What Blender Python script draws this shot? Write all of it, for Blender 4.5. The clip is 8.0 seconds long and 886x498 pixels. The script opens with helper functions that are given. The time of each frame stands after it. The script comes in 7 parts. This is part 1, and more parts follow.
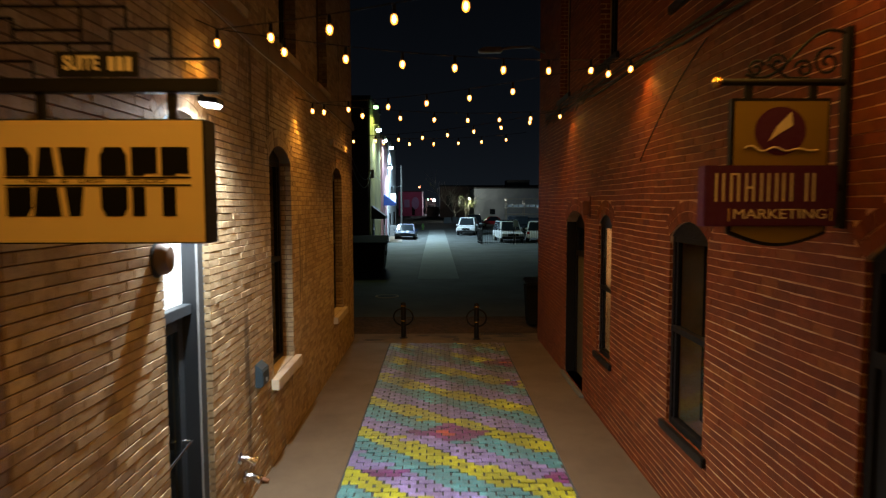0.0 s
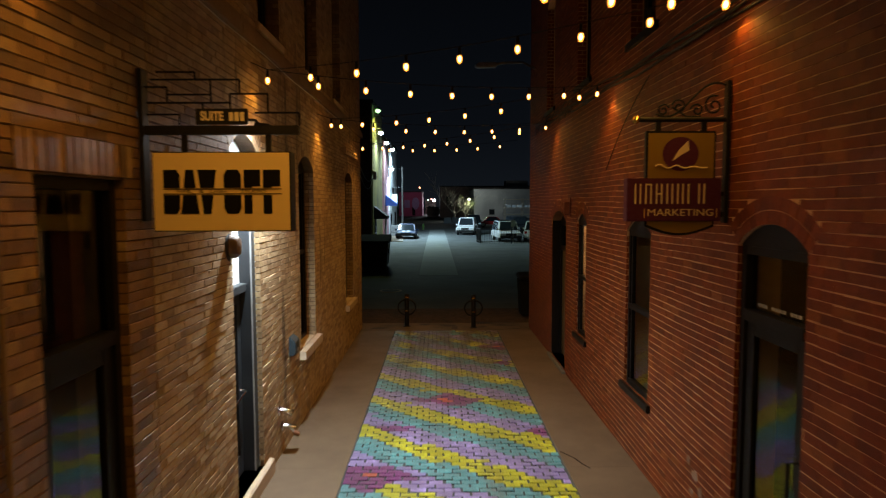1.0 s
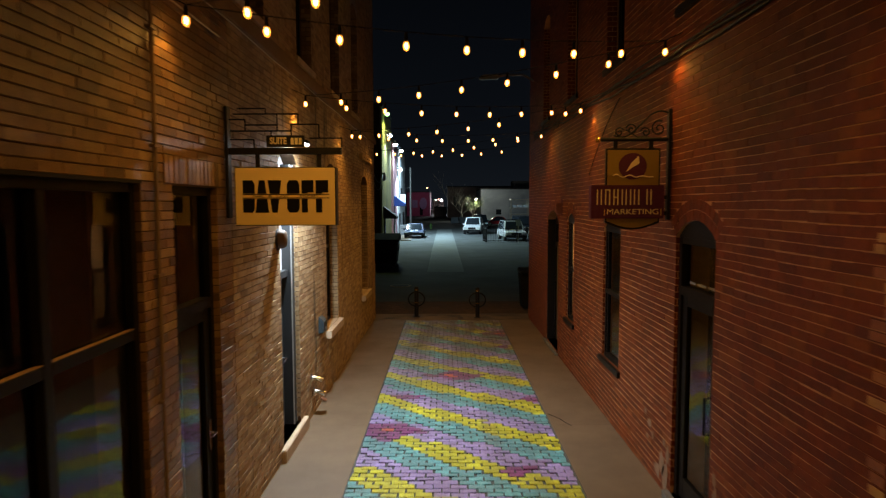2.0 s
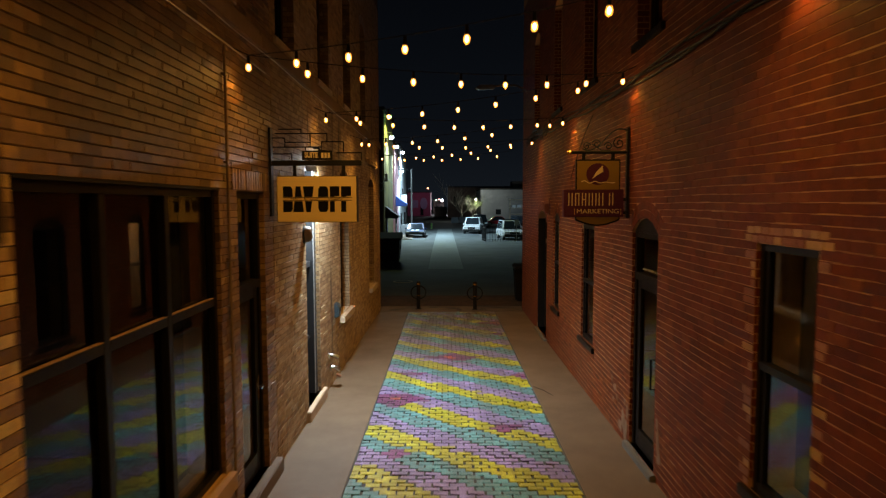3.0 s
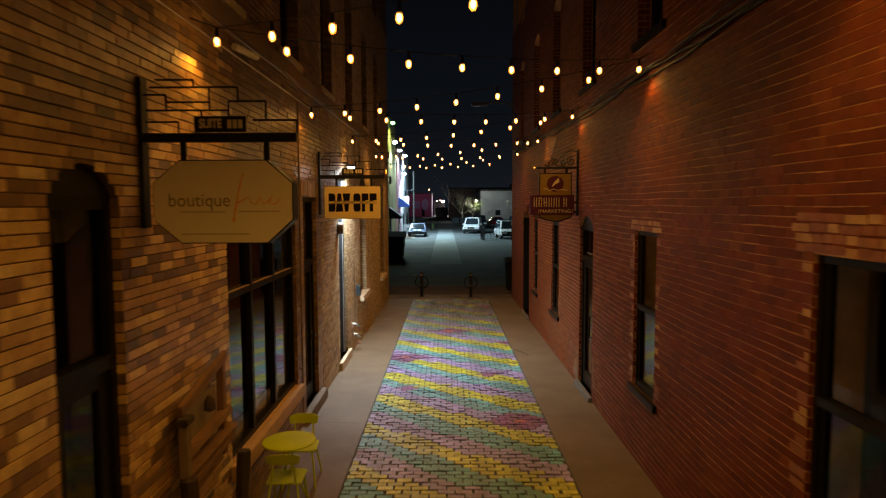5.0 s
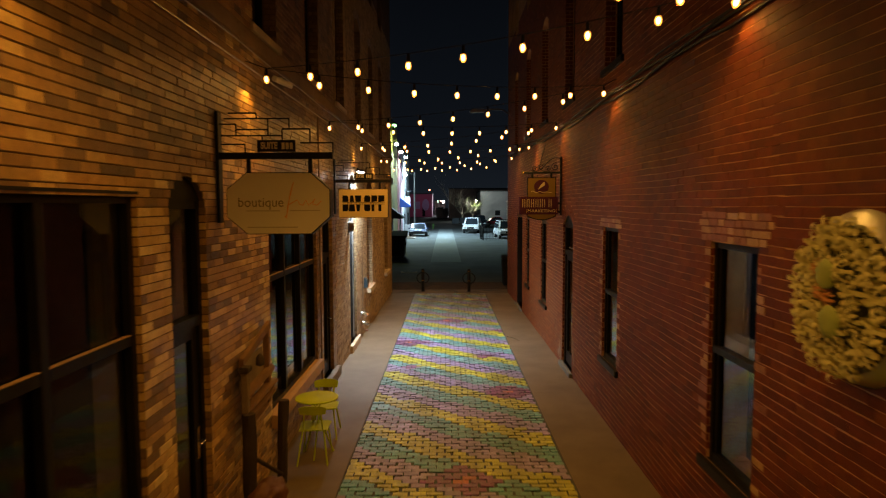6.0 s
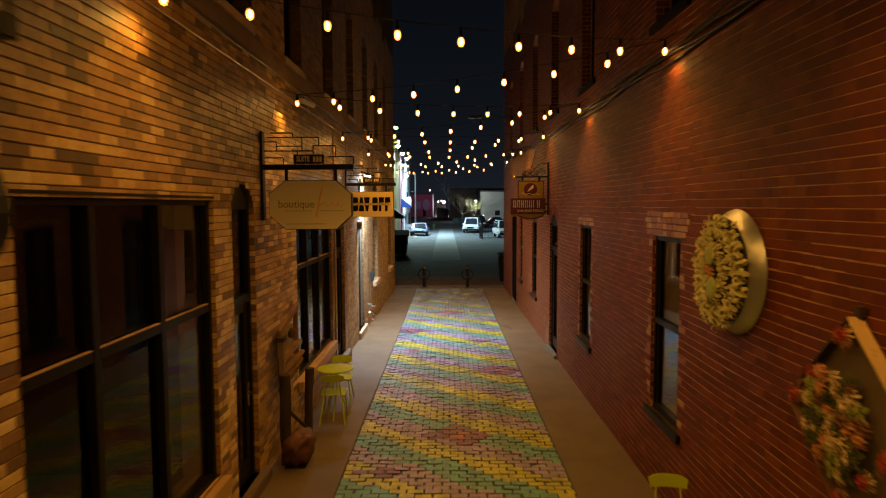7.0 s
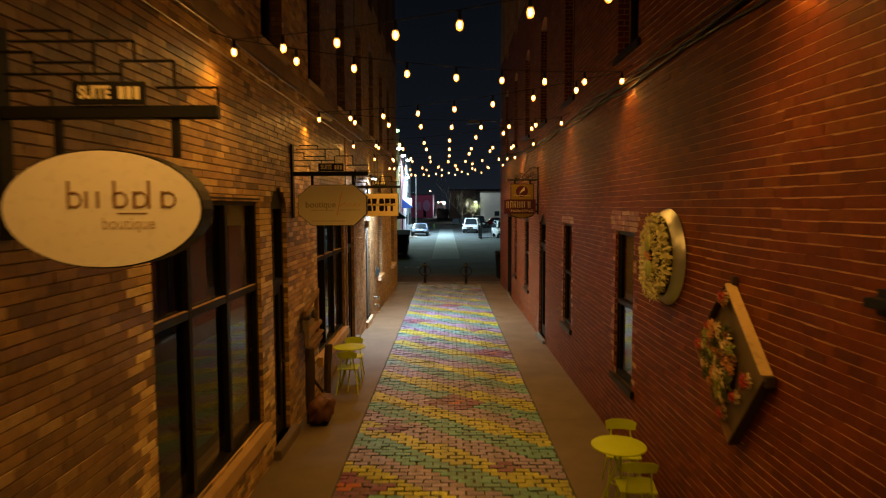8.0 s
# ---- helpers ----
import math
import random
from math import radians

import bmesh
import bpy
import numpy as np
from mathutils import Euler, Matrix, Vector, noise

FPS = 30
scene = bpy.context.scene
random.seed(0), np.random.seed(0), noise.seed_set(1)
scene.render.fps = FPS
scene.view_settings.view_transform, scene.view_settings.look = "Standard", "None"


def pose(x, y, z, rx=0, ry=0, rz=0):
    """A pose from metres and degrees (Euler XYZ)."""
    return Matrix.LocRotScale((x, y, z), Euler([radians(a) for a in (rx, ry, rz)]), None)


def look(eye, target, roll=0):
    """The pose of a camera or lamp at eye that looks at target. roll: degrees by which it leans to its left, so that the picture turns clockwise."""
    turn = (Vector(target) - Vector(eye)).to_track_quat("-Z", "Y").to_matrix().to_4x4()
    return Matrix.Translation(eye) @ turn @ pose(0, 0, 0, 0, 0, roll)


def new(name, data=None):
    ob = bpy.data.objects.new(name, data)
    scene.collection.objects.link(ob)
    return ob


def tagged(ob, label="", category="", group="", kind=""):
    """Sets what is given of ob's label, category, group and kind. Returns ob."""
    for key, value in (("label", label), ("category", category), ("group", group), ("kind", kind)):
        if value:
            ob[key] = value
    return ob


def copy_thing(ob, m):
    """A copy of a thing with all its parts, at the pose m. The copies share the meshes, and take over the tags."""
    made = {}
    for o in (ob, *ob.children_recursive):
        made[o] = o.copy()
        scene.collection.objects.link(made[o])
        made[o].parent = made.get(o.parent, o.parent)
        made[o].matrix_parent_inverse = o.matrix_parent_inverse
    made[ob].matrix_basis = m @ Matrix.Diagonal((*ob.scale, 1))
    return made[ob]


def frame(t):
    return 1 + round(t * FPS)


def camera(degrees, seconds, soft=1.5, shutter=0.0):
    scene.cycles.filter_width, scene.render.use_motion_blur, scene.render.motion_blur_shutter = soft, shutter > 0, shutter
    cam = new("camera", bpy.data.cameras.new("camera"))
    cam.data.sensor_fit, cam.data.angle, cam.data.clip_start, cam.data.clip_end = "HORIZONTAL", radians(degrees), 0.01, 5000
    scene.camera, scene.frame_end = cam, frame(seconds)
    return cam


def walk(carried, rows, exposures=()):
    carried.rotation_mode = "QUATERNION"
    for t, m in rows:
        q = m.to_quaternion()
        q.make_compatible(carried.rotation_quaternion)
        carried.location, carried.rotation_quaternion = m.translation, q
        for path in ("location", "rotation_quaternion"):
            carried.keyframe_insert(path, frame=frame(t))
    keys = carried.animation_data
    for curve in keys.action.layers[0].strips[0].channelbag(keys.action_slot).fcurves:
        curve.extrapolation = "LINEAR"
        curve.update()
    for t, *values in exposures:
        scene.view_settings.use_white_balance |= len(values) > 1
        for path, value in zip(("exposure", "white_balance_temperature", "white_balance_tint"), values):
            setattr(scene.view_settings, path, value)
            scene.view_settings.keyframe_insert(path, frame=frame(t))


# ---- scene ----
cam = camera(71.2, 8.0, 1.2, 0.8)
METRES, EYE, TILT, LEAN, TURN = 11.8, 3.08, 0.0, 0.0, -0.5
ROWS = [
    (0.0, 0.0, 0.0, 0.0, -0.01, -4.17, 0.11),
    (0.5, 0.0005, -0.0643, 0.0004, -0.0, -4.17, 0.11),
    (1.0, 0.0002, -0.128, 0.0009, -0.01, -4.14, 0.13),
    (1.5, 0.0011, -0.192, 0.0013, 0.6, -4.14, 0.13),
    (3.0, 0.0049, -0.3786, 0.003, 0.72, -4.14, 0.16),
    (3.5, 0.0059, -0.4413, 0.0032, 0.74, -4.1, 0.17),
    (4.0, 0.0067, -0.5036, 0.0037, 0.74, -4.09, 0.16),
    (4.5, 0.0089, -0.5657, 0.0041, 0.78, -4.08, 0.19),
    (6.0, 0.0148, -0.7531, 0.0046, 0.86, -4.03, 0.2),
    (6.5, 0.0167, -0.8151, 0.0051, 0.89, -4.03, 0.22),
    (7.0, 0.0188, -0.8763, 0.0055, 0.91, -4.02, 0.24),
    (7.5, 0.0208, -0.9376, 0.0054, 0.92, -3.99, 0.23),
    (8.0, 0.0217, -0.9997, 0.0049, 0.93, -3.95, 0.22),
]
walk(cam, [(t, pose(0, 0, EYE, TILT, LEAN, TURN) @ pose(METRES * x, METRES * y, METRES * z, 90 + pitch, roll, yaw)) for t, x, y, z, yaw, pitch, roll in ROWS],
     [(0.0, -0.22), (0.5, -0.22), (1.0, -0.35), (1.5, -0.32), (3.0, -0.18), (4.5, -0.06), (6.0, 0.18), (6.5, 0.3), (8.0, 0.42)])

# ---- light ----
world = bpy.data.worlds.new("night_sky")
scene.world = world
world.use_nodes = True
wnt = world.node_tree
bg = wnt.nodes["Background"]
wco = wnt.nodes.new("ShaderNodeTexCoord")
wsep = wnt.nodes.new("ShaderNodeSeparateXYZ")
wramp = wnt.nodes.new("ShaderNodeValToRGB")
wnt.links.new(wco.outputs["Generated"], wsep.inputs[0])
wnt.links.new(wsep.outputs["Z"], wramp.inputs[0])
wnt.links.new(wramp.outputs[0], bg.inputs[0])
wramp.color_ramp.elements[0].position, wramp.color_ramp.elements[0].color = 0.0, (0.036, 0.048, 0.066, 1)
wramp.color_ramp.elements[1].position, wramp.color_ramp.elements[1].color = 0.45, (0.004, 0.005, 0.0075, 1)
mid = wramp.color_ramp.elements.new(0.12)
mid.color = (0.019, 0.025, 0.036, 1)
bg.inputs[1].default_value = 0.2

BULB_CORE, BULB_GLASS = (14.0, 9.0, 3.6), (2.4, 0.85, 0.10)
ROOM_WATTS = 110.0
BULB_WATTS, BULB_TINT = 12.6, (1.0, 0.462, 0.072)
HALO_WATTS = 0.6
FLOOD_GLOW, FLOOD_WATTS, SPILL_WATTS = 60.0, 1380.0, 26.0
YARD = 6.5


def lamp(kind, name, place, target, power, colour, size=0.1, spot=None, blend=0.6):
    """A real lamp of the place, aimed at target."""
    data = bpy.data.lights.new(name, kind)
    data.energy, data.color = power, colour
    if kind == "AREA":
        data.size = size
    else:
        data.shadow_soft_size = size
    if spot:
        data.spot_size, data.spot_blend = radians(spot), blend
    ob = new(name, data)
    ob.matrix_world = look(place, target)
    return ob


# ---- materials ----
def material(name):
    mat = bpy.data.materials.new(name)
    mat.use_nodes = True
    nt = mat.node_tree
    return mat, nt, nt.nodes["Principled BSDF"]


def node(nt, kind, **inputs):
    nd = nt.nodes.new(kind)
    for key, value in inputs.items():
        nd.inputs[key.replace("_", " ")].default_value = value
    return nd


def mixed(nt, fac, a, b, blend="MIX"):
    """A colour mix; fac, a and b are sockets or values."""
    nd = nt.nodes.new("ShaderNodeMix")
    nd.data_type, nd.blend_type = "RGBA", blend
    for slot, value in ((0, fac), (6, a), (7, b)):
        if isinstance(value, bpy.types.NodeSocket):
            nt.links.new(value, nd.inputs[slot])
        else:
            nd.inputs[slot].default_value = value if slot == 0 else (*value[:3], 1)
    return nd.outputs[2]


def noise_of(nt, scale, detail=4.0, rough=0.6, stretch=None):
    nd = node(nt, "ShaderNodeTexNoise", Scale=scale, Detail=detail, Roughness=rough)
    geo = nt.nodes.new("ShaderNodeNewGeometry")
    src = geo.outputs["Position"]
    if stretch:
        mp = nt.nodes.new("ShaderNodeMapping")
        mp.inputs["Scale"].default_value = stretch
        nt.links.new(src, mp.inputs["Vector"])
        src = mp.outputs[0]
    nt.links.new(src, nd.inputs["Vector"])
    return nd.outputs["Fac"]


def ramp(nt, src, lo, hi, a=(0, 0, 0), b=(1, 1, 1)):
    nd = nt.nodes.new("ShaderNodeValToRGB")
    e = nd.color_ramp.elements
    e[0].position, e[0].color = lo, (*a, 1)
    e[1].position, e[1].color = hi, (*b, 1)
    nt.links.new(src, nd.inputs[0])
    return nd.outputs[0]


def bumped(nt, bsdf, src, strength, distance):
    nd = node(nt, "ShaderNodeBump", Strength=strength, Distance=distance)
    nt.links.new(src, nd.inputs["Height"])
    nt.links.new(nd.outputs[0], bsdf.inputs["Normal"])


def plain(name, colour, rough=0.6, metal=0.0, grain=30.0, vary=0.25, bump=0.15, coat=0.0):
    """A painted or metal surface with grain and larger wear."""
    mat, nt, bsdf = material(name)
    dark = tuple(c * (1 - vary) for c in colour)
    lite = tuple(min(1, c * (1 + vary * 0.6)) for c in colour)
    big = ramp(nt, noise_of(nt, grain * 0.08), 0.3, 0.7)
    small = noise_of(nt, grain)
    col = mixed(nt, big, dark, lite)
    col = mixed(nt, 0.35, col, mixed(nt, small, dark, lite))
    nt.links.new(col, bsdf.inputs["Base Color"])
    nt.links.new(ramp(nt, small, 0.2, 0.8, (rough * 0.75,) * 3, (min(1, rough * 1.2),) * 3), bsdf.inputs["Roughness"])
    bsdf.inputs["Metallic"].default_value = metal
    bsdf.inputs["Coat Weight"].default_value = coat
    bumped(nt, bsdf, small, bump, 0.003)
    return mat


def brick_mat(name, tones, single, dirt, rough=0.45, soot=0.5, shine=0.5, streak=0.0):
    """Fired brick; each brick takes one of the tones at random."""
    mat, nt, bsdf = material(name)
    if single:
        rnd = nt.nodes.new("ShaderNodeObjectInfo").outputs["Random"]
    else:
        rnd = nt.nodes.new("ShaderNodeNewGeometry").outputs["Random Per Island"]
    nd = nt.nodes.new("ShaderNodeValToRGB")
    nd.color_ramp.interpolation = "CONSTANT"
    e = nd.color_ramp.elements
    while len(e) < len(tones):
        e.new(0.5)
    for i, tone in enumerate(tones):
        e[i].position, e[i].color = i / len(tones), (*tone, 1)
    nt.links.new(rnd, nd.inputs[0])
    fine = noise_of(nt, 90.0, 5.0, 0.7)
    wide = noise_of(nt, 1.1, 5.0, 0.6, (1, 1, 0.55))
    col = mixed(nt, ramp(nt, fine, 0.25, 0.75), mixed(nt, 1.0, nd.outputs[0], (0.6, 0.58, 0.55), "MULTIPLY"), nd.outputs[0])
    blotch = noise_of(nt, 13.0, 4.0, 0.65, (1, 0.7, 1))
    col = mixed(nt, ramp(nt, blotch, 0.36, 0.62, (0.55, 0.55, 0.55), (0, 0, 0)), col, mixed(nt, 1.0, col, (0.5, 0.46, 0.42), "MULTIPLY"))
    col = mixed(nt, ramp(nt, wide, 0.45, 0.75, (0, 0, 0), (soot,) * 3), col, dirt)
    if streak:
        run = ramp(nt, noise_of(nt, 2.4, 6.0, 0.7, (1, 1, 0.13)), 0.57, 0.66, (0, 0, 0), (streak,) * 3)
        col = mixed(nt, run, col, (0.022, 0.015, 0.01))
    nt.links.new(col, bsdf.inputs["Base Color"])
    bsdf.inputs["Roughness"].default_value = rough
    bsdf.inputs["Specular IOR Level"].default_value = shine
    bumped(nt, bsdf, fine, 0.5, 0.004)
    return mat


def concrete_mat(name, colour, stain, scale=1.0, rough=0.85, gloss=0.0):
    mat, nt, bsdf = material(name)
    wide = noise_of(nt, 0.9 * scale, 6.0, 0.65)
    fine = noise_of(nt, 60 * scale, 4.0, 0.7)
    col = mixed(nt, ramp(nt, wide, 0.35, 0.72), colour, stain)
    col = mixed(nt, ramp(nt, fine, 0.3, 0.7, (0, 0, 0), (0.35, 0.35, 0.35)), col, tuple(c * 0.55 for c in colour))
    nt.links.new(col, bsdf.inputs["Base Color"])
    r = ramp(nt, wide, 0.3, 0.7, (rough - gloss,) * 3, (rough,) * 3)
    nt.links.new(r, bsdf.inputs["Roughness"])
    bumped(nt, bsdf, fine, 0.3, 0.004)
    return mat


def glass_mat(name, tint=(0.9, 0.95, 0.95)):
    mat, nt, bsdf = material(name)
    bsdf.inputs["Base Color"].default_value = (*tint, 1)
    bsdf.inputs["Transmission Weight"].default_value = 1.0
    bsdf.inputs["IOR"].default_value = 1.28
    smear = noise_of(nt, 3.0)
    nt.links.new(ramp(nt, smear, 0.4, 0.8, (0.0, 0.0, 0.0), (0.006, 0.006, 0.006)), bsdf.inputs["Roughness"])
    return mat


def glow_mat(name, colour, strength):
    mat, nt, bsdf = material(name)
    bsdf.inputs["Base Color"].default_value = (*colour, 1)
    bsdf.inputs["Emission Color"].default_value = (*colour, 1)
    bsdf.inputs["Emission Strength"].default_value = strength
    return mat


RED_TONES = [(0.1927, 0.0385, 0.0058), (0.1636, 0.0317, 0.0049), (0.2161, 0.0458, 0.0065), (0.1285, 0.0255, 0.0047), (0.1811, 0.0405, 0.0065), (0.2338, 0.0642, 0.0108), (0.1578, 0.0283, 0.0043), (0.1986, 0.0385, 0.0054), (0.1752, 0.0353, 0.0054), (0.146, 0.0288, 0.0047)]
TAN_TONES = [(0.2879, 0.1693, 0.0677), (0.2559, 0.1482, 0.0621), (0.3199, 0.1905, 0.079), (0.2239, 0.127, 0.0536), (0.4223, 0.2843, 0.1411), (0.2816, 0.1572, 0.0649), (0.128, 0.0756, 0.0407), (0.3071, 0.1784, 0.0762), (0.2687, 0.1572, 0.0649), (0.2064, 0.1159, 0.0484), (0.3715, 0.2419, 0.1159), (0.1651, 0.0927, 0.0423), (0.2374, 0.1331, 0.0554)]
PALE_TONES = [(0.5414, 0.3308, 0.1022), (0.4812, 0.2894, 0.0936), (0.6015, 0.3722, 0.1193), (0.4211, 0.2482, 0.0809), (0.794, 0.5554, 0.2129), (0.5293, 0.3072, 0.098), (0.2407, 0.1476, 0.0613), (0.5774, 0.3485, 0.1149), (0.5054, 0.3072, 0.098), (0.4692, 0.2776, 0.0852), (0.7459, 0.508, 0.1874), (0.315, 0.1815, 0.0582), (0.126, 0.077, 0.034), (0.378, 0.22, 0.0727), (0.21, 0.121, 0.0436)]
CREAM_TONES = [(0.8268, 0.6048, 0.265), (0.6572, 0.4536, 0.1802), (0.53, 0.3348, 0.1219), (0.2968, 0.1674, 0.0636), (0.9, 0.7128, 0.3604), (0.7208, 0.5076, 0.212), (0.1696, 0.0972, 0.0424), (0.6148, 0.3996, 0.1484)]
OLD_TONES = [(0.45, 0.3233, 0.1804), (0.41, 0.2895, 0.1628), (0.49, 0.3619, 0.2112), (0.37, 0.2557, 0.1408), (0.52, 0.3956, 0.242), (0.43, 0.304, 0.1716), (0.31, 0.2123, 0.1188), (0.47, 0.3377, 0.1936)]
brick_red = brick_mat("red_brick", RED_TONES, False, (0.085, 0.024, 0.010), 0.6, 0.45, 0.25)
brick_red_one = brick_mat("red_brick_piece", RED_TONES, True, (0.085, 0.024, 0.010), 0.6, 0.45, 0.25)
brick_tan = brick_mat("tan_brick", TAN_TONES, False, (0.09, 0.05, 0.028), 0.4, 0.45, 0.7)
brick_pale = brick_mat("pale_tan_brick", PALE_TONES, False, (0.17, 0.09, 0.045), 0.4, 0.4, 0.8)
brick_pale_one = brick_mat("pale_tan_brick_piece", PALE_TONES, True, (0.17, 0.09, 0.045), 0.4, 0.4, 0.8)
brick_cream = brick_mat("cream_tan_brick", CREAM_TONES, False, (0.2, 0.11, 0.05), 0.4, 0.3, 0.8)
brick_old = brick_mat("old_painted_brick", OLD_TONES, False, (0.12, 0.07, 0.04), 0.68, 0.4, 0.3, 0.75)
brick_patch = brick_mat("patched_brick", [(0.54, 0.32, 0.11), (0.40, 0.17, 0.055), (0.60, 0.38, 0.15), (0.32, 0.11, 0.035)], False, (0.2, 0.11, 0.055))
mortar_light = concrete_mat("light_mortar", (0.54, 0.32, 0.16), (0.26, 0.13, 0.06), 3.0)
mortar_dark = concrete_mat("dark_mortar", (0.15, 0.092, 0.05), (0.07, 0.042, 0.024), 3.0)
walk_mat = concrete_mat("tan_concrete", (0.136, 0.099, 0.064), (0.092, 0.066, 0.041), 1.0, 0.65, 0.15)
cross_mat = concrete_mat("brown_concrete", (0.17, 0.125, 0.085), (0.045, 0.036, 0.028), 1.8, 0.75)
asphalt = concrete_mat("asphalt", (0.078, 0.09, 0.089), (0.024, 0.028, 0.03), 0.55, 0.85, 0.0)
strip_mat = concrete_mat("worn_concrete", (0.17, 0.19, 0.186), (0.13, 0.145, 0.144), 1.1, 0.85, 0.0)
joint_mat = concrete_mat("sand_joint", (0.014, 0.011, 0.009), (0.008, 0.007, 0.006), 4.0)
joint_mat.node_tree.nodes["Principled BSDF"].inputs["Specular IOR Level"].default_value = 0.05
stone = concrete_mat("limestone", (0.50, 0.40, 0.29), (0.36, 0.28, 0.20), 4.0)
black_metal = plain("black_metal", (0.010, 0.010, 0.011), 0.5, 0.0, 60, 0.4)
dark_frame = plain("dark_bronze_frame", (0.008, 0.007, 0.0065), 0.45, 0.0, 40, 0.3)
for mat in (dark_frame, black_metal):
    mat.node_tree.nodes["Principled BSDF"].inputs["Specular IOR Level"].default_value = 0.2
grey_frame = plain("charcoal_paint", (0.022, 0.026, 0.031), 0.5, 0.0, 40, 0.2)
white_paint = plain("white_paint", (0.72, 0.74, 0.76), 0.5, 0.0, 40, 0.08)
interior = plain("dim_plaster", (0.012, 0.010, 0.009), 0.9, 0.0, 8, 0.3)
chrome = plain("chrome", (0.7, 0.7, 0.72), 0.15, 1.0, 80, 0.1, 0.05)
galvanised = plain("galvanised_steel", (0.5, 0.45, 0.38), 0.35, 0.9, 60, 0.25)
yellow_paint = plain("chartreuse_paint", (0.42, 0.53, 0.004), 0.55, 0.0, 60, 0.12, 0.08)
yellow_paint.node_tree.nodes["Principled BSDF"].inputs["Specular IOR Level"].default_value = 0.2
wood = plain("weathered_wood", (0.17, 0.09, 0.042), 0.75, 0.0, 45, 0.4, 0.5)
wood_dark = plain("dark_wood", (0.045, 0.028, 0.018), 0.7, 0.0, 45, 0.4, 0.5)
wood_varnish = plain("varnished_wood", (0.66, 0.47, 0.22), 0.3, 0.0, 18, 0.35, 0.35)
glass = glass_mat("window_glass")
core_mat = glow_mat("white_hot_core", tuple(c / BULB_CORE[0] for c in BULB_CORE), BULB_CORE[0])


def glare_glass(name, colour):
    """See-through amber bulb glass; its glow stands for the glare round the core."""
    mat, nt, bsdf = material(name)
    bsdf.inputs["Base Color"].default_value = (0.8, 0.4, 0.1, 1)
    bsdf.inputs["Roughness"].default_value = 0.2
    bsdf.inputs["Emission Color"].default_value = (*(c / colour[0] for c in colour), 1)
    bsdf.inputs["Emission Strength"].default_value = colour[0]
    clear = nt.nodes.new("ShaderNodeBsdfTransparent")
    mix = nt.nodes.new("ShaderNodeMixShader")
    mix.inputs[0].default_value = 0.45
    nt.links.new(clear.outputs[0], mix.inputs[1])
    nt.links.new(bsdf.outputs[0], mix.inputs[2])
    nt.links.new(mix.outputs[0], nt.nodes["Material Output"].inputs["Surface"])
    return mat


bulb_mat = glare_glass("amber_bulb_glass", BULB_GLASS)
sign_cream = plain("cream_panel", (0.72, 0.56, 0.26), 0.45, 0.0, 20, 0.06, 0.03)
sign_ivory = plain("ivory_panel", (0.72, 0.66, 0.50), 0.4, 0.0, 20, 0.06, 0.03)
sign_white = plain("white_panel", (0.84, 0.80, 0.82), 0.3, 0.0, 20, 0.05, 0.03)
sign_black = plain("black_vinyl", (0.006, 0.006, 0.0065), 0.7, 0.0, 50, 0.2, 0.03)
sign_black.node_tree.nodes["Principled BSDF"].inputs["Specular IOR Level"].default_value = 0.08
sign_gold = plain("gold_panel", (0.27, 0.185, 0.045), 0.4, 0.1, 25, 0.15, 0.05)
sign_maroon = plain("maroon_panel", (0.07, 0.004, 0.055), 0.75, 0.0, 25, 0.15, 0.05)
gold_leaf = plain("gold_lettering", (0.68, 0.47, 0.16), 0.4, 0.3, 40, 0.1, 0.05)
pale_letter = plain("pale_lettering", (0.75, 0.66, 0.44), 0.5, 0.0, 40, 0.1, 0.05)
olive_letter = plain("olive_lettering", (0.22, 0.17, 0.06), 0.5, 0.0, 40, 0.1, 0.03)
orange_letter = plain("orange_script", (0.72, 0.34, 0.08), 0.5, 0.0, 40, 0.1, 0.03)
brown_letter = plain("brown_lettering", (0.22, 0.12, 0.06), 0.5, 0.0, 40, 0.1, 0.03)
brass = plain("brass", (0.75, 0.5, 0.14), 0.25, 1.0, 50, 0.1, 0.03)


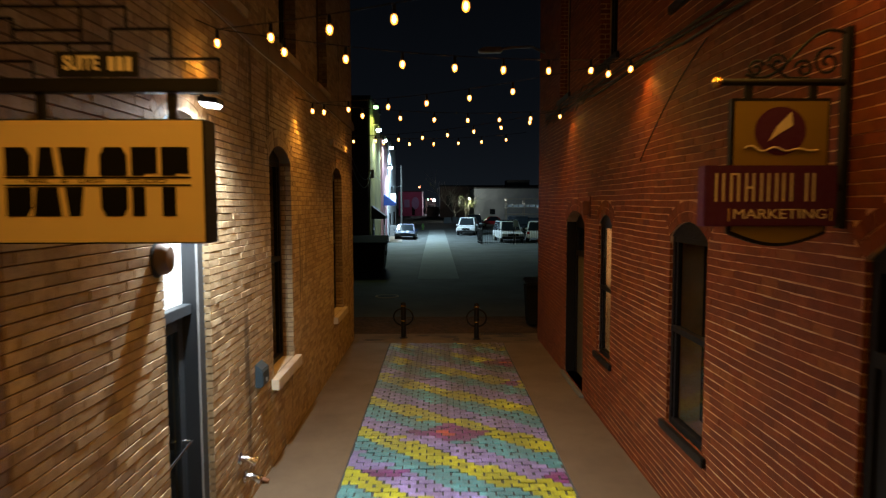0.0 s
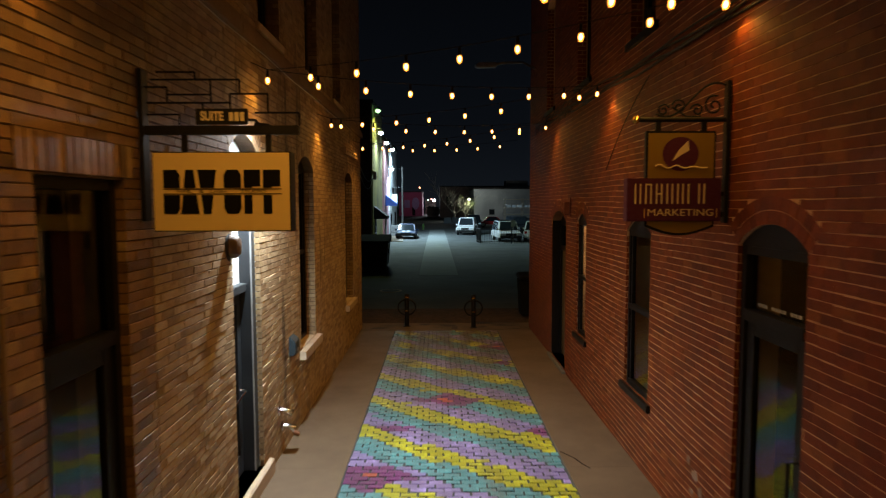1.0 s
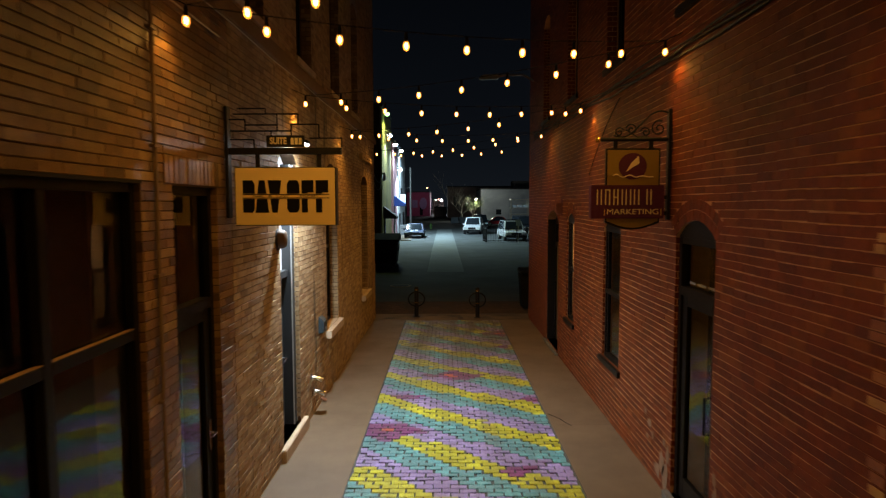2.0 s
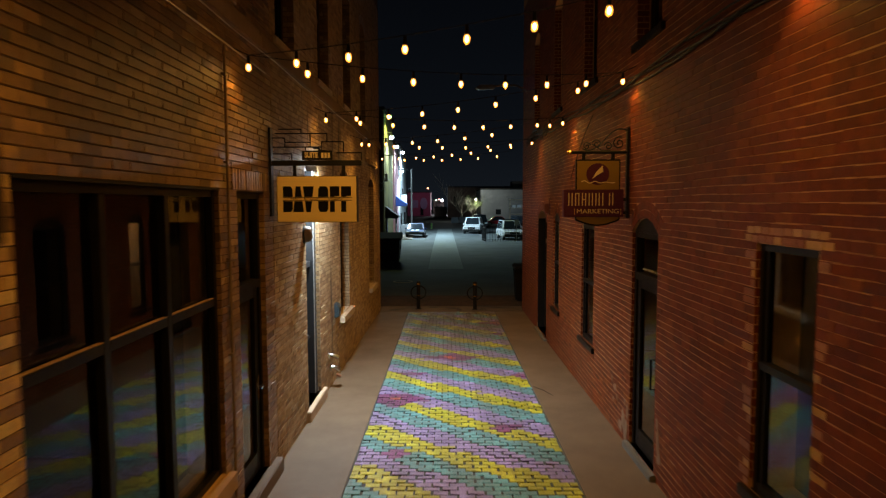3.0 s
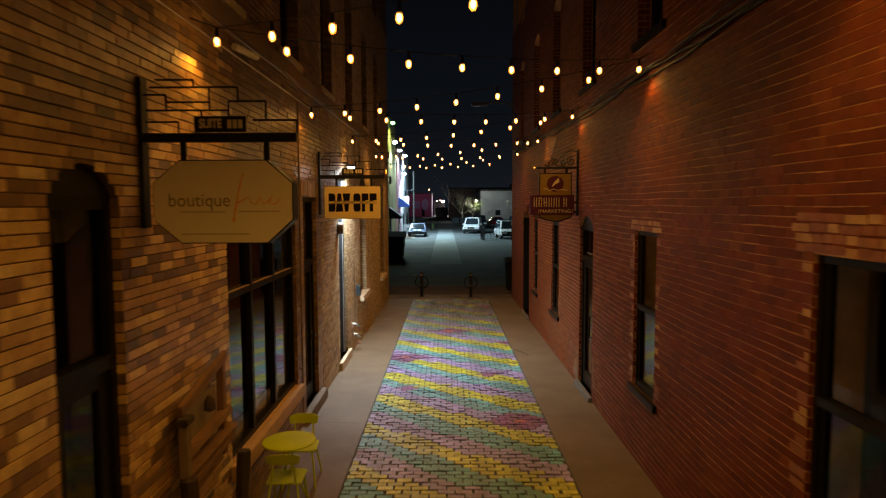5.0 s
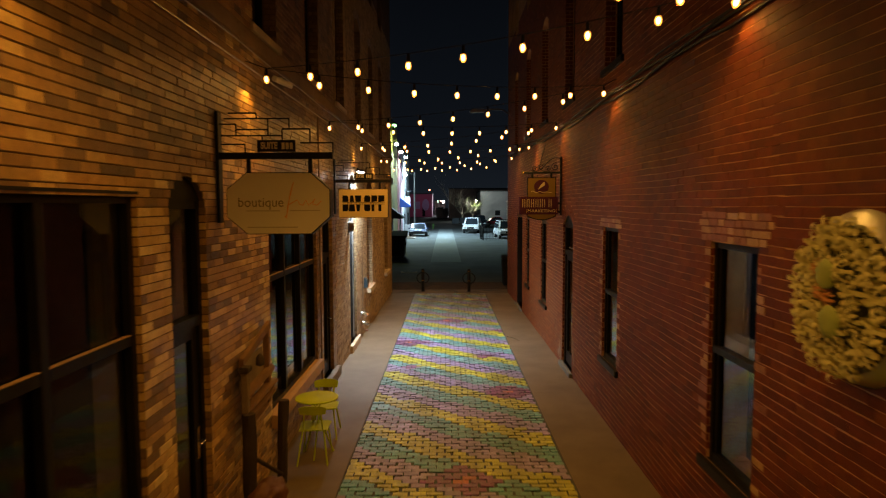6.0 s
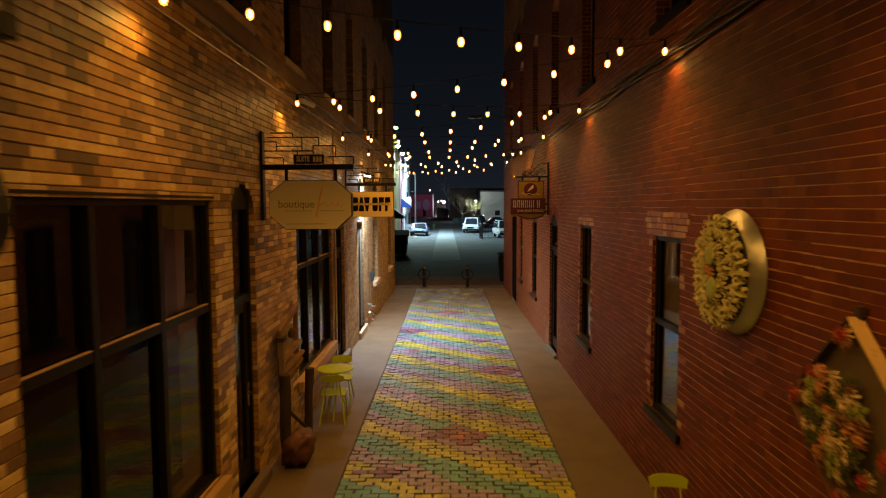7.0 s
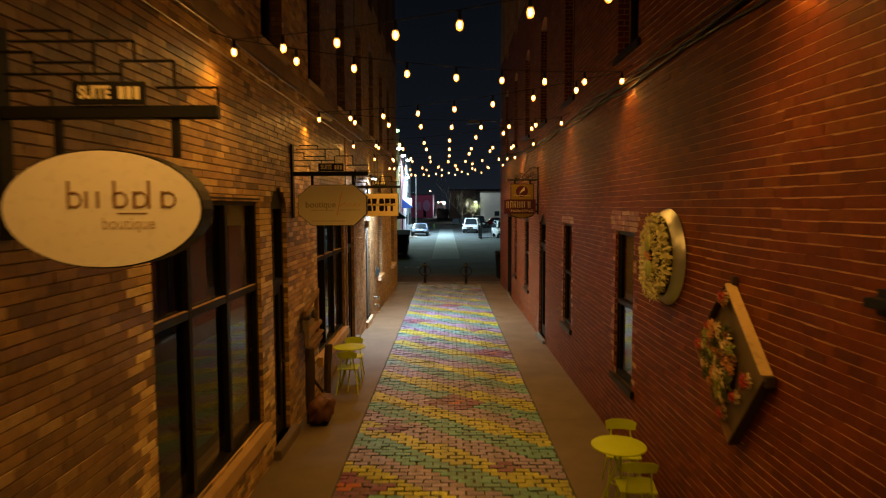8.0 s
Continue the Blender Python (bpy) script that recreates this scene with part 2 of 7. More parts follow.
def paver_mat(name, colour):
    """Painted paver, worn through to brick and dirty in the wheel tracks."""
    mat, nt, bsdf = material(name)
    shade = nt.nodes.new("ShaderNodeNewGeometry").outputs["Random Per Island"]
    base = mixed(nt, shade, tuple(c * 0.4 for c in colour), tuple(min(1, c * 1.25) for c in colour))
    worn = ramp(nt, noise_of(nt, 7.0, 6.0, 0.7), 0.44, 0.60)
    track = ramp(nt, noise_of(nt, 1.0, 6.0, 0.7, (3.2, 0.28, 1)), 0.50, 0.66, (0, 0, 0), (0.7, 0.7, 0.7))
    dirt = ramp(nt, noise_of(nt, 0.9, 7.0, 0.75, (1.7, 0.55, 1)), 0.42, 0.60, (0, 0, 0), (0.85, 0.85, 0.85))
    spot = ramp(nt, noise_of(nt, 3.1, 8.0, 0.8), 0.52, 0.62, (0, 0, 0), (0.8, 0.8, 0.8))
    fine = noise_of(nt, 80.0, 4.0, 0.7)
    col = mixed(nt, worn, base, tuple(c * 0.66 + o for c, o in zip(colour, (0.03, 0.018, 0.012))))
    col = mixed(nt, track, col, (0.085, 0.062, 0.045))
    chip = ramp(nt, noise_of(nt, 34.0, 5.0, 0.8), 0.56, 0.63, (0, 0, 0), (0.75, 0.75, 0.75))
    col = mixed(nt, chip, col, tuple(c * 0.3 + 0.03 for c in colour))
    col = mixed(nt, dirt, col, tuple(c * 0.35 + 0.02 for c in colour))
    col = mixed(nt, spot, col, tuple(c * 0.3 + 0.025 for c in colour))
    col = mixed(nt, ramp(nt, fine, 0.3, 0.7, (0, 0, 0), (0.3, 0.3, 0.3)), col, tuple(c * 0.6 for c in colour))
    # the paint is driven off where cars turn in from the yard
    split = nt.nodes.new("ShaderNodeSeparateXYZ")
    nt.links.new(nt.nodes.new("ShaderNodeNewGeometry").outputs["Position"], split.inputs[0])
    along = node(nt, "ShaderNodeMapRange", **{"From Min": 7.5, "From Max": 13.6})
    nt.links.new(split.outputs["Y"], along.inputs["Value"])
    gone = mixed(nt, 1.0, ramp(nt, noise_of(nt, 2.1, 7.0, 0.75, (1.5, 0.5, 1)), 0.40, 0.56), along.outputs[0], "MULTIPLY")
    col = mixed(nt, gone, col, (0.085, 0.066, 0.05))
    nt.links.new(col, bsdf.inputs["Base Color"])
    nt.links.new(ramp(nt, fine, 0.2, 0.8, (0.30,) * 3, (0.55,) * 3), bsdf.inputs["Roughness"])
    bsdf.inputs["Coat Weight"].default_value = 0.15
    bsdf.inputs["Coat Roughness"].default_value = 0.3
    bumped(nt, bsdf, noise_of(nt, 26.0, 6.0, 0.75), 0.6, 0.012)
    return mat


PAVER = {
    "yellow": paver_mat("yellow_paver_paint", (0.57, 0.59, 0.033)),
    "teal": paver_mat("teal_paver_paint", (0.115, 0.41, 0.47)),
    "lilac": paver_mat("lilac_paver_paint", (0.37, 0.30, 0.67)),
    "purple": paver_mat("purple_paver_paint", (0.216, 0.04, 0.216)),
    "orange": paver_mat("orange_paver_paint", (0.576, 0.12, 0.056)),
}


# ---- mesh tools ----
class Shape:
    """Gathers boxes, tubes and plates into one mesh."""

    def __init__(self):
        self.v, self.f, self.m = [], [], []

    def add(self, verts, faces, slot=0):
        n = len(self.v)
        self.v += [tuple(p) for p in verts]
        self.f += [tuple(i + n for i in q) for q in faces]
        self.m += [slot] * len(faces)
        return self

    def box(self, a, b, slot=0):
        (x0, y0, z0), (x1, y1, z1) = a, b
        x0, x1 = sorted((x0, x1))
        y0, y1 = sorted((y0, y1))
        z0, z1 = sorted((z0, z1))
        v = [(x0, y0, z0), (x1, y0, z0), (x1, y1, z0), (x0, y1, z0), (x0, y0, z1), (x1, y0, z1), (x1, y1, z1), (x0, y1, z1)]
        return self.add(v, [(3, 2, 1, 0), (4, 5, 6, 7), (0, 1, 5, 4), (1, 2, 6, 5), (2, 3, 7, 6), (3, 0, 4, 7)], slot)

    def tube(self, a, b, r0, r1=None, n=10, slot=0):
        """A closed round bar from a to b."""
        r1 = r0 if r1 is None else r1
        a, b = Vector(a), Vector(b)
        q = (b - a).to_track_quat("Z", "Y")
        v = []
        for c, r in ((a, r0), (b, r1)):
            v += [c + q @ Vector((r * math.cos(2 * math.pi * i / n), r * math.sin(2 * math.pi * i / n), 0)) for i in range(n)]
        f = [(i, (i + 1) % n, n + (i + 1) % n, n + i) for i in range(n)]
        return self.add(v, f + [tuple(range(n - 1, -1, -1)), tuple(range(n, 2 * n))], slot)

    def path(self, pts, r, n=6, slot=0):
        """A bent bar through pts, swept in one piece."""
        pts = [Vector(p) for p in pts]
        pts = [p for i, p in enumerate(pts) if i == 0 or (p - pts[i - 1]).length > 1e-5]
        v, side = [], None
        for i, p in enumerate(pts):
            t = (pts[min(i + 1, len(pts) - 1)] - pts[max(i - 1, 0)]).normalized()
            if side is None:
                side = t.orthogonal()
            side = (side - t * side.dot(t)).normalized()
            up = t.cross(side)
            v += [p + r * (side * math.cos(2 * math.pi * k / n) + up * math.sin(2 * math.pi * k / n)) for k in range(n)]
        m = len(pts)
        f = [(i * n + k, i * n + (k + 1) % n, (i + 1) * n + (k + 1) % n, (i + 1) * n + k) for i in range(m - 1) for k in range(n)]
        return self.add(v, f + [tuple(range(n - 1, -1, -1)), tuple(range((m - 1) * n, m * n))], slot)

    def plate(self, outline, push, slot=0):
        """A flat outline (3D points, in order) pushed out by a vector into a slab."""
        n = len(outline)
        p = [Vector(q) for q in outline]
        push = Vector(push)
        v = p + [q + push for q in p]
        f = [tuple(range(n - 1, -1, -1)), tuple(range(n, 2 * n))] + [(i, (i + 1) % n, n + (i + 1) % n, n + i) for i in range(n)]
        return self.add(v, f, slot)

    def lathe(self, profile, n=16, centre=(0, 0, 0), slot=0):
        """Turns (radius, height) pairs round the upright axis through centre."""
        c = Vector(centre)
        v, f = [], []
        for r, h in profile:
            v += [c + Vector((r * math.cos(2 * math.pi * i / n), r * math.sin(2 * math.pi * i / n), h)) for i in range(n)]
        for k in range(len(profile) - 1):
            f += [(k * n + i, k * n + (i + 1) % n, (k + 1) * n + (i + 1) % n, (k + 1) * n + i) for i in range(n)]
        f += [tuple(range(n - 1, -1, -1)), tuple(range((len(profile) - 1) * n, len(profile) * n))]
        return self.add(v, f, slot)

    def mesh(self, name, mats, bevel=0.0, smooth=False):
        me = bpy.data.meshes.new(name)
        me.from_pydata(self.v, [], self.f)
        for mat in mats if isinstance(mats, (list, tuple)) else [mats]:
            me.materials.append(mat)
        if any(self.m):
            me.polygons.foreach_set("material_index", self.m)
        bm = bmesh.new()
        bm.from_mesh(me)
        bmesh.ops.recalc_face_normals(bm, faces=bm.faces)
        if bevel:
            edges = [e for e in bm.edges if e.is_manifold and e.calc_face_angle(0) > 0.6]
            bmesh.ops.bevel(bm, geom=edges, offset=bevel, segments=2, affect="EDGES", clamp_overlap=True)
        bm.to_mesh(me)
        bm.free()
        if smooth:
            for p in me.polygons:
                p.use_smooth = True
            me.set_sharp_from_angle(angle=radians(38))
        return me


def part(name, shape, mat, parent=None, label="", bevel=0.0, smooth=False):
    """Links a shape as one mesh object, as a part of parent if there is one."""
    ob = new(name, shape.mesh(name, mat, bevel, smooth))
    if parent:
        ob.parent = parent
        ob.matrix_parent_inverse = parent.matrix_world.inverted()
    return tagged(ob, label)


def thing(name, place, label, category, group="", kind=""):
    ob = new(name)
    ob.location = place
    ob.empty_display_size = 0.2
    ob.matrix_world = Matrix.Translation(place)
    return tagged(ob, label, category, group, kind)


# ---- plan ----
XL, XR = -2.03, 2.42          # the faces of the two brick walls
Y_BACK, Y_END = -20.0, 14.8   # the alley from behind the walk to its mouth
RUG_L, RUG_R, RUG_END = -1.12, 1.535, 14.35
FOOT = -0.4                   # the walls go down to here, below the sloping ground
FALL = [(-60.0, 0.0), (-6.0, 0.0), (15.5, -0.19), (40.0, 0.0), (420.0, 0.0)]   # the ground falls gently to a drain at the alley's mouth


def level(y):
    """The height of the ground at y."""
    for (ya, za), (yb, zb) in zip(FALL, FALL[1:]):
        if y <= yb:
            return za + (zb - za) * (y - ya) / (yb - ya)
    return 0.0


def sloped(shape):
    """Lays a shape that was built on a flat floor down on the falling ground."""
    shape.v = [(x, y, z + level(y)) for x, y, z in shape.v]
    return shape


def ground_sheet(x0, x1, y0, y1, deep, top):
    """One slab that follows the fall of the ground."""
    ys = [y0] + [y for y, _ in FALL if y0 < y < y1] + [y1]
    return Shape().plate([(x0, y, level(y) + top) for y in ys] + [(x0, y1, deep), (x0, y0, deep)], (x1 - x0, 0, 0))


def settle(*roots):
    """Sets things down on the falling ground."""
    for ob in roots:
        ob.location.z += level(ob.location.y)
WALL_TOP, THICK = 12.0, 0.36


PLAIN_ARCH = [(-4.18, -3.46, 0.10, 3.38, 0.2)]   # an arched head without a ring of its own


class Wall:
    """A brick wall along y; s points from its face into the alley."""

    def __init__(self, name, x, s, course, length, openings):
        self.name, self.x, self.s, self.course, self.length, self.openings = name, x, s, course, length, openings
        self.joint, self.butt = (0.0068, 0.0022) if s < 0 else (0.0068, 0.002)

    def at(self, y, z, out=0.0):
        return (self.x + self.s * out, y, z)

    def box(self, shape, y0, y1, z0, z1, out0, out1, slot=0):
        return shape.box(self.at(y0, z0, out0), self.at(y1, z1, out1), slot)


def gap(o, z, ring=0.0):
    """The stretch of y that the opening o, with a ring of arch bricks round its head, takes up at the height z."""
    y0, y1, z0, z1, rise = o
    if z <= z0 or z >= z1 + ring:
        return None
    mid_y, half = (y0 + y1) / 2, (y1 - y0) / 2
    if rise <= 0 or z <= z1 - rise:
        return (y0, y1) if z < z1 else None
    big = (half * half + rise * rise) / (2 * rise)
    rr = big + ring
    d = rr * rr - (z - (z1 - big)) ** 2
    if d <= 0:
        return None
    w = math.sqrt(d)
    if ring:
        w = min(w, (z - (z1 - big)) * half / (big - rise))
    return (mid_y - w, mid_y + w)


def wall_core(w, mat, y0, y1):
    """The wall behind its bricks: solid boxes round the openings, arched heads filled down to the arch."""
    sh = Shape()
    cuts = sorted({y0, y1, *(o[0] for o in w.openings), *(o[1] for o in w.openings)})
    for a, b in zip(cuts, cuts[1:]):
        z = FOOT
        for o in sorted((o for o in w.openings if o[0] < (a + b) / 2 < o[1]), key=lambda o: o[2]):
            if o[2] > z:
                w.box(sh, a, b, z, o[2], -THICK, 0)
            z = o[3]
        w.box(sh, a, b, z, WALL_TOP, -THICK, 0)
    for o in w.openings:
        if o[4] > 0:
            steps = 14
            for i in range(steps):
                ya = o[0] + (o[1] - o[0]) * i / steps
                yb = o[0] + (o[1] - o[0]) * (i + 1) / steps
                half, mid_y = (o[1] - o[0]) / 2, (o[0] + o[1]) / 2
                big = (half * half + o[4] ** 2) / (2 * o[4])
                za, zb = (o[3] - big + math.sqrt(max(0, big * big - (q - mid_y) ** 2)) for q in (ya, yb))
                sh.plate([w.at(ya, za, -THICK), w.at(yb, zb, -THICK), w.at(yb, o[3], -THICK), w.at(ya, o[3], -THICK)], (w.s * THICK, 0, 0))
    ob = part(w.name, sh, mat)
    return tagged(ob, kind="structure", category="wall")


def brick_boxes(w, y0, y1, z_top, rng):
    """Every brick of a running bond as (ya, yb, za, zb, proud), cut at the openings."""
    rows = []
    joint, butt = w.joint, w.butt
    n = int(z_top / w.course)
    for k in range(-4, n):
        za, zb = k * w.course + joint / 2, (k + 1) * w.course - joint / 2
        zm = (za + zb) / 2
        gaps = [g for g in (gap(o, zm, 0.21 if o[4] > 0 and o not in PLAIN_ARCH else 0.0) for o in w.openings) if g]
        y = y0 - (w.length / 2 if k % 2 else 0.0) - rng.uniform(0, 0.02)
        while y < y1:
            step = w.length * rng.uniform(0.97, 1.03)
            spans = [(max(y, y0), min(y + step - butt, y1))]
            for g in gaps:
                cut = []
                for a, b in spans:
                    if g[1] <= a or g[0] >= b:
                        cut.append((a, b))
                    else:
                        if g[0] - a > 0.02:
                            cut.append((a, g[0]))
                        if b - g[1] > 0.02:
                            cut.append((g[1], b))
                spans = cut
            rows += [(a, b, za, zb, rng.uniform(0.002, 0.0045) if w.s < 0 else rng.uniform(0.005, 0.0105)) for a, b in spans if b - a > 0.02]
            y += step
    return rows


def brick_shape(w, rows, rng):
    """Joined bricks, five faces each, with slightly uneven corners."""
    sh = Shape()
    for a, b, za, zb, out in rows:
        e, u = (0.0015, 0.001) if w.s < 0 else (0.003, 0.0022)
        j = [rng.uniform(-u, u) for _ in range(4)]
        if w.s < 0 and w.name:
            lift = 0.006 * math.sin(0.9 * a + 2.1 * za) + 0.004 * math.sin(3.1 * a + 5.3 * za) + rng.uniform(-0.0022, 0.0022)
            za, zb = za + lift, zb + lift + rng.uniform(-0.0025, 0.0015)
        v = [w.at(a, za), w.at(b, za), w.at(b, zb), w.at(a, zb), w.at(a + 0.0008, za + e, out + j[0]), w.at(b - 0.0008, za + e, out + j[1]), w.at(b - 0.0008, zb - e, out + j[2]), w.at(a + 0.0008, zb - e, out + j[3])]
        sh.add(v, [(4, 5, 6, 7), (0, 1, 5, 4), (1, 2, 6, 5), (2, 3, 7, 6), (3, 0, 4, 7)])
    return sh


def reveal_bricks(w, o, depth, rng):
    """Bricks on the two jambs of an opening, and its arch or flat head."""
    sh = Shape()
    k = int(o[2] / w.course) + 1
    spring = o[3] - o[4]
    while (k + 1) * w.course <= spring + 0.01:
        za, zb = k * w.course + 0.006, (k + 1) * w.course - 0.006
        for y, d in ((o[0], 1), (o[1], -1)):
            deep = depth if k % 2 else depth * 0.5
            w.box(sh, y - 0.001 * d, y + 0.006 * d, za, zb, -deep, (0.0025 if w.s < 0 else 0.006) + rng.uniform(0, 0.003))
            if not k % 2:
                w.box(sh, y - 0.001 * d, y + 0.006 * d, za, zb, -depth, -deep - 0.011)
        k += 1
    if o[4] > 0 and o not in PLAIN_ARCH:
        half, mid_y = (o[1] - o[0]) / 2, (o[0] + o[1]) / 2
        big = (half * half + o[4] ** 2) / (2 * o[4])
        top = math.asin(min(1, half / big))
        n = max(6, int(2 * top * big / 0.075))
        for ring in (0, 1):
            r0 = big + 0.002 + ring * 0.105
            r1 = r0 + 0.098
            for i in range(n):
                a0, a1 = (-top + 2 * top * (i + q) / n for q in (0.03, 0.97))
                out = (0.003 if w.s < 0 else 0.007) + rng.uniform(0, 0.003)
                c = o[3] - big
                face = [w.at(mid_y + r * math.sin(a), c + r * math.cos(a), -0.08) for r, a in ((r0, a0), (r1, a0), (r1, a1), (r0, a1))]
                sh.plate(face, (w.s * (out + 0.08), 0, 0))
    return sh


# ---- walls ----
LEFT_OPEN = {
    "w1": (12.0, 13.15, 0.88, 3.80, 0.18), "w2": (7.5, 8.6, 0.95, 3.82, 0.18), "d300": (4.55, 5.48, 0.07, 3.82, 0.18),
    "d200": (1.6, 2.5, 0.09, 3.25, 0.0), "shop3": (-1.56, 1.12, 0.62, 3.25, 0.0), "d_arch": PLAIN_ARCH[0], "shop5": (-7.3, -4.65, 0.58, 3.22, 0.0)}
RIGHT_OPEN = {
    "d1": (10.15, 11.6, -0.1, 2.96, 0.22), "w1": (8.55, 9.25, 0.84, 2.92, 0.14), "w2": (5.5, 6.4, 0.78, 2.90, 0.16),
    "d2": (2.5, 3.46, 0.0, 2.94, 0.18), "w3": (-0.5, 0.3, 0.87, 2.81, 0.0), "w4": (-4.28, -3.45, 0.87, 2.81, 0.0)}
LEFT_UP = [(c - 0.48, c + 0.48, z, z + 2.4, 0.15) for c in (-6.4, -3.95, -1.5, 1.05, 3.6, 6.1, 8.6, 11.1) for z in (5.12, 8.7)]
RIGHT_UP = [(c - 0.45, c + 0.45, z, z + 2.4, 0.15) for c in (-7.4, -3.86, -0.1, 2.98, 5.95, 8.9, 11.9) for z in (5.1, 8.7)]
left = Wall("wall_left", XL, 1, 0.068, 0.212, [*LEFT_OPEN.values(), *LEFT_UP])
right = Wall("wall_right", XR, -1, 0.0725, 0.218, [*RIGHT_OPEN.values(), *RIGHT_UP])
wall_left = tagged(wall_core(left, mortar_dark, Y_BACK, Y_END), "tan and brown brick wall with dark recessed joints")
wall_right = tagged(wall_core(right, mortar_light, Y_BACK, Y_END), "red brick wall with pale mortar joints")

# ground
ground = part("ground", ground_sheet(-220, 220, -60, 420, -0.9, -0.012), asphalt)
tagged(ground, "dark worn asphalt ground of the parking yard", "ground", kind="structure")


def slabs(name, x0, x1, y0, y1, pitch, label):
    """A concrete walk cast in bays with thin joints."""
    sh = Shape()
    y = y0
    while y < y1 - 0.01:
        e = min(y + pitch, y1)
        sh.box((x0, y + 0.0012, -0.3), (x1, e - 0.0012, 0.0))
        y = e
    ob = part(name, sloped(sh), walk_mat)
    return tagged(ob, label, "pavement", kind="structure")


# leaf litter and a crack in the walk
def crack(root, pts, width):
    sh = Shape()
    for (ax, ay), (bx, by) in zip(pts, pts[1:]):
        d = Vector((bx - ax, by - ay, 0)).normalized()
        n = Vector((-d.y, d.x, 0)) * width / 2
        sh.plate([Vector((ax, ay, 0.0005)) - n, Vector((bx, by, 0.0005)) - n * 0.7, Vector((bx, by, 0.0005)) + n * 0.7, Vector((ax, ay, 0.0005)) + n], (0, 0, 0.002))
    part("crack", sloped(sh), joint_mat, root, "dark hairline crack")


slabs("pavement_left", XL - 0.3, RUG_L - 0.012, Y_BACK, RUG_END, 4.3, "smooth tan concrete walk beside the pavers")
slabs("pavement_right", RUG_R + 0.012, XR + 0.3, Y_BACK, RUG_END, 4.3, "smooth tan concrete walk beside the pavers")
crack(bpy.data.objects["pavement_right"], [(1.57, 6.28), (1.64, 6.17), (1.71, 6.06), (1.76, 5.90), (1.83, 5.76)], 0.018)
crossing = part("pavement_crossing", sloped(Shape().box((-2.6, RUG_END + 0.004, -0.3), (3.0, 15.45, -0.002))), cross_mat)
tagged(crossing, "tan concrete band across the alley mouth", "pavement", kind="structure")
stain_mat = concrete_mat("oil_stain", (0.03, 0.026, 0.022), (0.05, 0.04, 0.032), 3.0, 0.7)
rng = random.Random(17)
for cx, cy, rx, ry in ((0.28, 15.05, 0.20, 0.16), (0.45, 14.75, 0.10, 0.2), (-1.55, 14.72, 0.24, 0.12), (1.75, 15.1, 0.42, 0.13), (-0.35, 15.2, 0.16, 0.09), (2.05, 14.62, 0.2, 0.07), (1.2, 14.85, 0.12, 0.06)):
    n = 15
    blob = [(cx + rx * rng.uniform(0.5, 1.25) * math.cos(2 * math.pi * i / n), cy + ry * rng.uniform(0.5, 1.25) * math.sin(2 * math.pi * i / n), -0.0018) for i in range(n)]
    part("stain", sloped(Shape().plate(blob, (0, 0, 0.002))), stain_mat, crossing, "dark oily stain")
brick_band = Shape()
rng = random.Random(4)
for i in range(23):
    for j in range(56):
        y, x = 15.46 + i * 0.1, -2.9 + j * 0.108 + (0.05 if i % 2 else 0)
        brick_band.box((x, y, -0.1), (x + 0.1, y + 0.092, -0.006 + rng.uniform(-0.003, 0.003)))
tagged(part("pavement_brick_band", sloped(brick_band), brick_mat("brown_paver", [(0.115, 0.075, 0.052), (0.09, 0.062, 0.045), (0.135, 0.088, 0.06)], False, (0.035, 0.03, 0.025), 0.8, 0.7, 0.15)), "worn brown brick band across the alley mouth", "pavement", kind="structure")
strip = part("road_strip", sloped(Shape().plate([(-0.85, 26.3, -0.1), (0.92, 26.3, -0.1), (0.86, 40, -0.1), (0.8, 74, -0.1), (-0.95, 74, -0.1), (-0.9, 40, -0.1)], (0, 0, 0.094))), strip_mat)
tagged(strip, "pale worn concrete strip down the alley", "road", kind="structure")
apron = part("pavement_apron", Shape().plate([(-4.4, 50, -0.1), (-2.9, 50, -0.1), (-3.4, 62, -0.1), (-4.4, 62, -0.1)], (0, 0, 0.14)), walk_mat)
tagged(apron, "low concrete apron along the back of the shops", "pavement", kind="structure")

# the bed under the pavers
tagged(part("pavement_bed", ground_sheet(RUG_L - 0.012, RUG_R + 0.012, Y_BACK, RUG_END, -0.35, -0.034), joint_mat), "dark sand bed between painted pavers", "pavement", kind="structure")

# rooms behind the windows; their night darkness is put into near-black plaster
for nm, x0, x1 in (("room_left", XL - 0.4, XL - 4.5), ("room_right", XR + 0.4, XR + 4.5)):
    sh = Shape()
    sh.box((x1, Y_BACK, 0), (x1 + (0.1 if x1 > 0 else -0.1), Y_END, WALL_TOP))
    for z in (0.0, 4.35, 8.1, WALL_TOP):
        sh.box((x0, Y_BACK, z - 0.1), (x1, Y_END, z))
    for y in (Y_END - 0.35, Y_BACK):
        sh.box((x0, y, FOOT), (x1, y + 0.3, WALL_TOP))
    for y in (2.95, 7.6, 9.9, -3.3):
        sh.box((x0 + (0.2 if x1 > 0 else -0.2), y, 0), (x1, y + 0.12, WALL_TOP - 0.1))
    tagged(part("wall_" + nm, sh, interior), "near-black plaster walls and floors, coloured dark for unlit rooms", "wall", kind="structure")
for x, d in ((XL - 0.36, -1), (XR + 0.36, 1)):
    ends = Shape().box((x, Y_END - 0.02, FOOT), (x + d * 6.0, Y_END - 0.34, WALL_TOP))
    tagged(part("wall_end", ends, brick_old if d < 0 else brick_red), "brick end wall of the alley building", "wall", kind="structure")
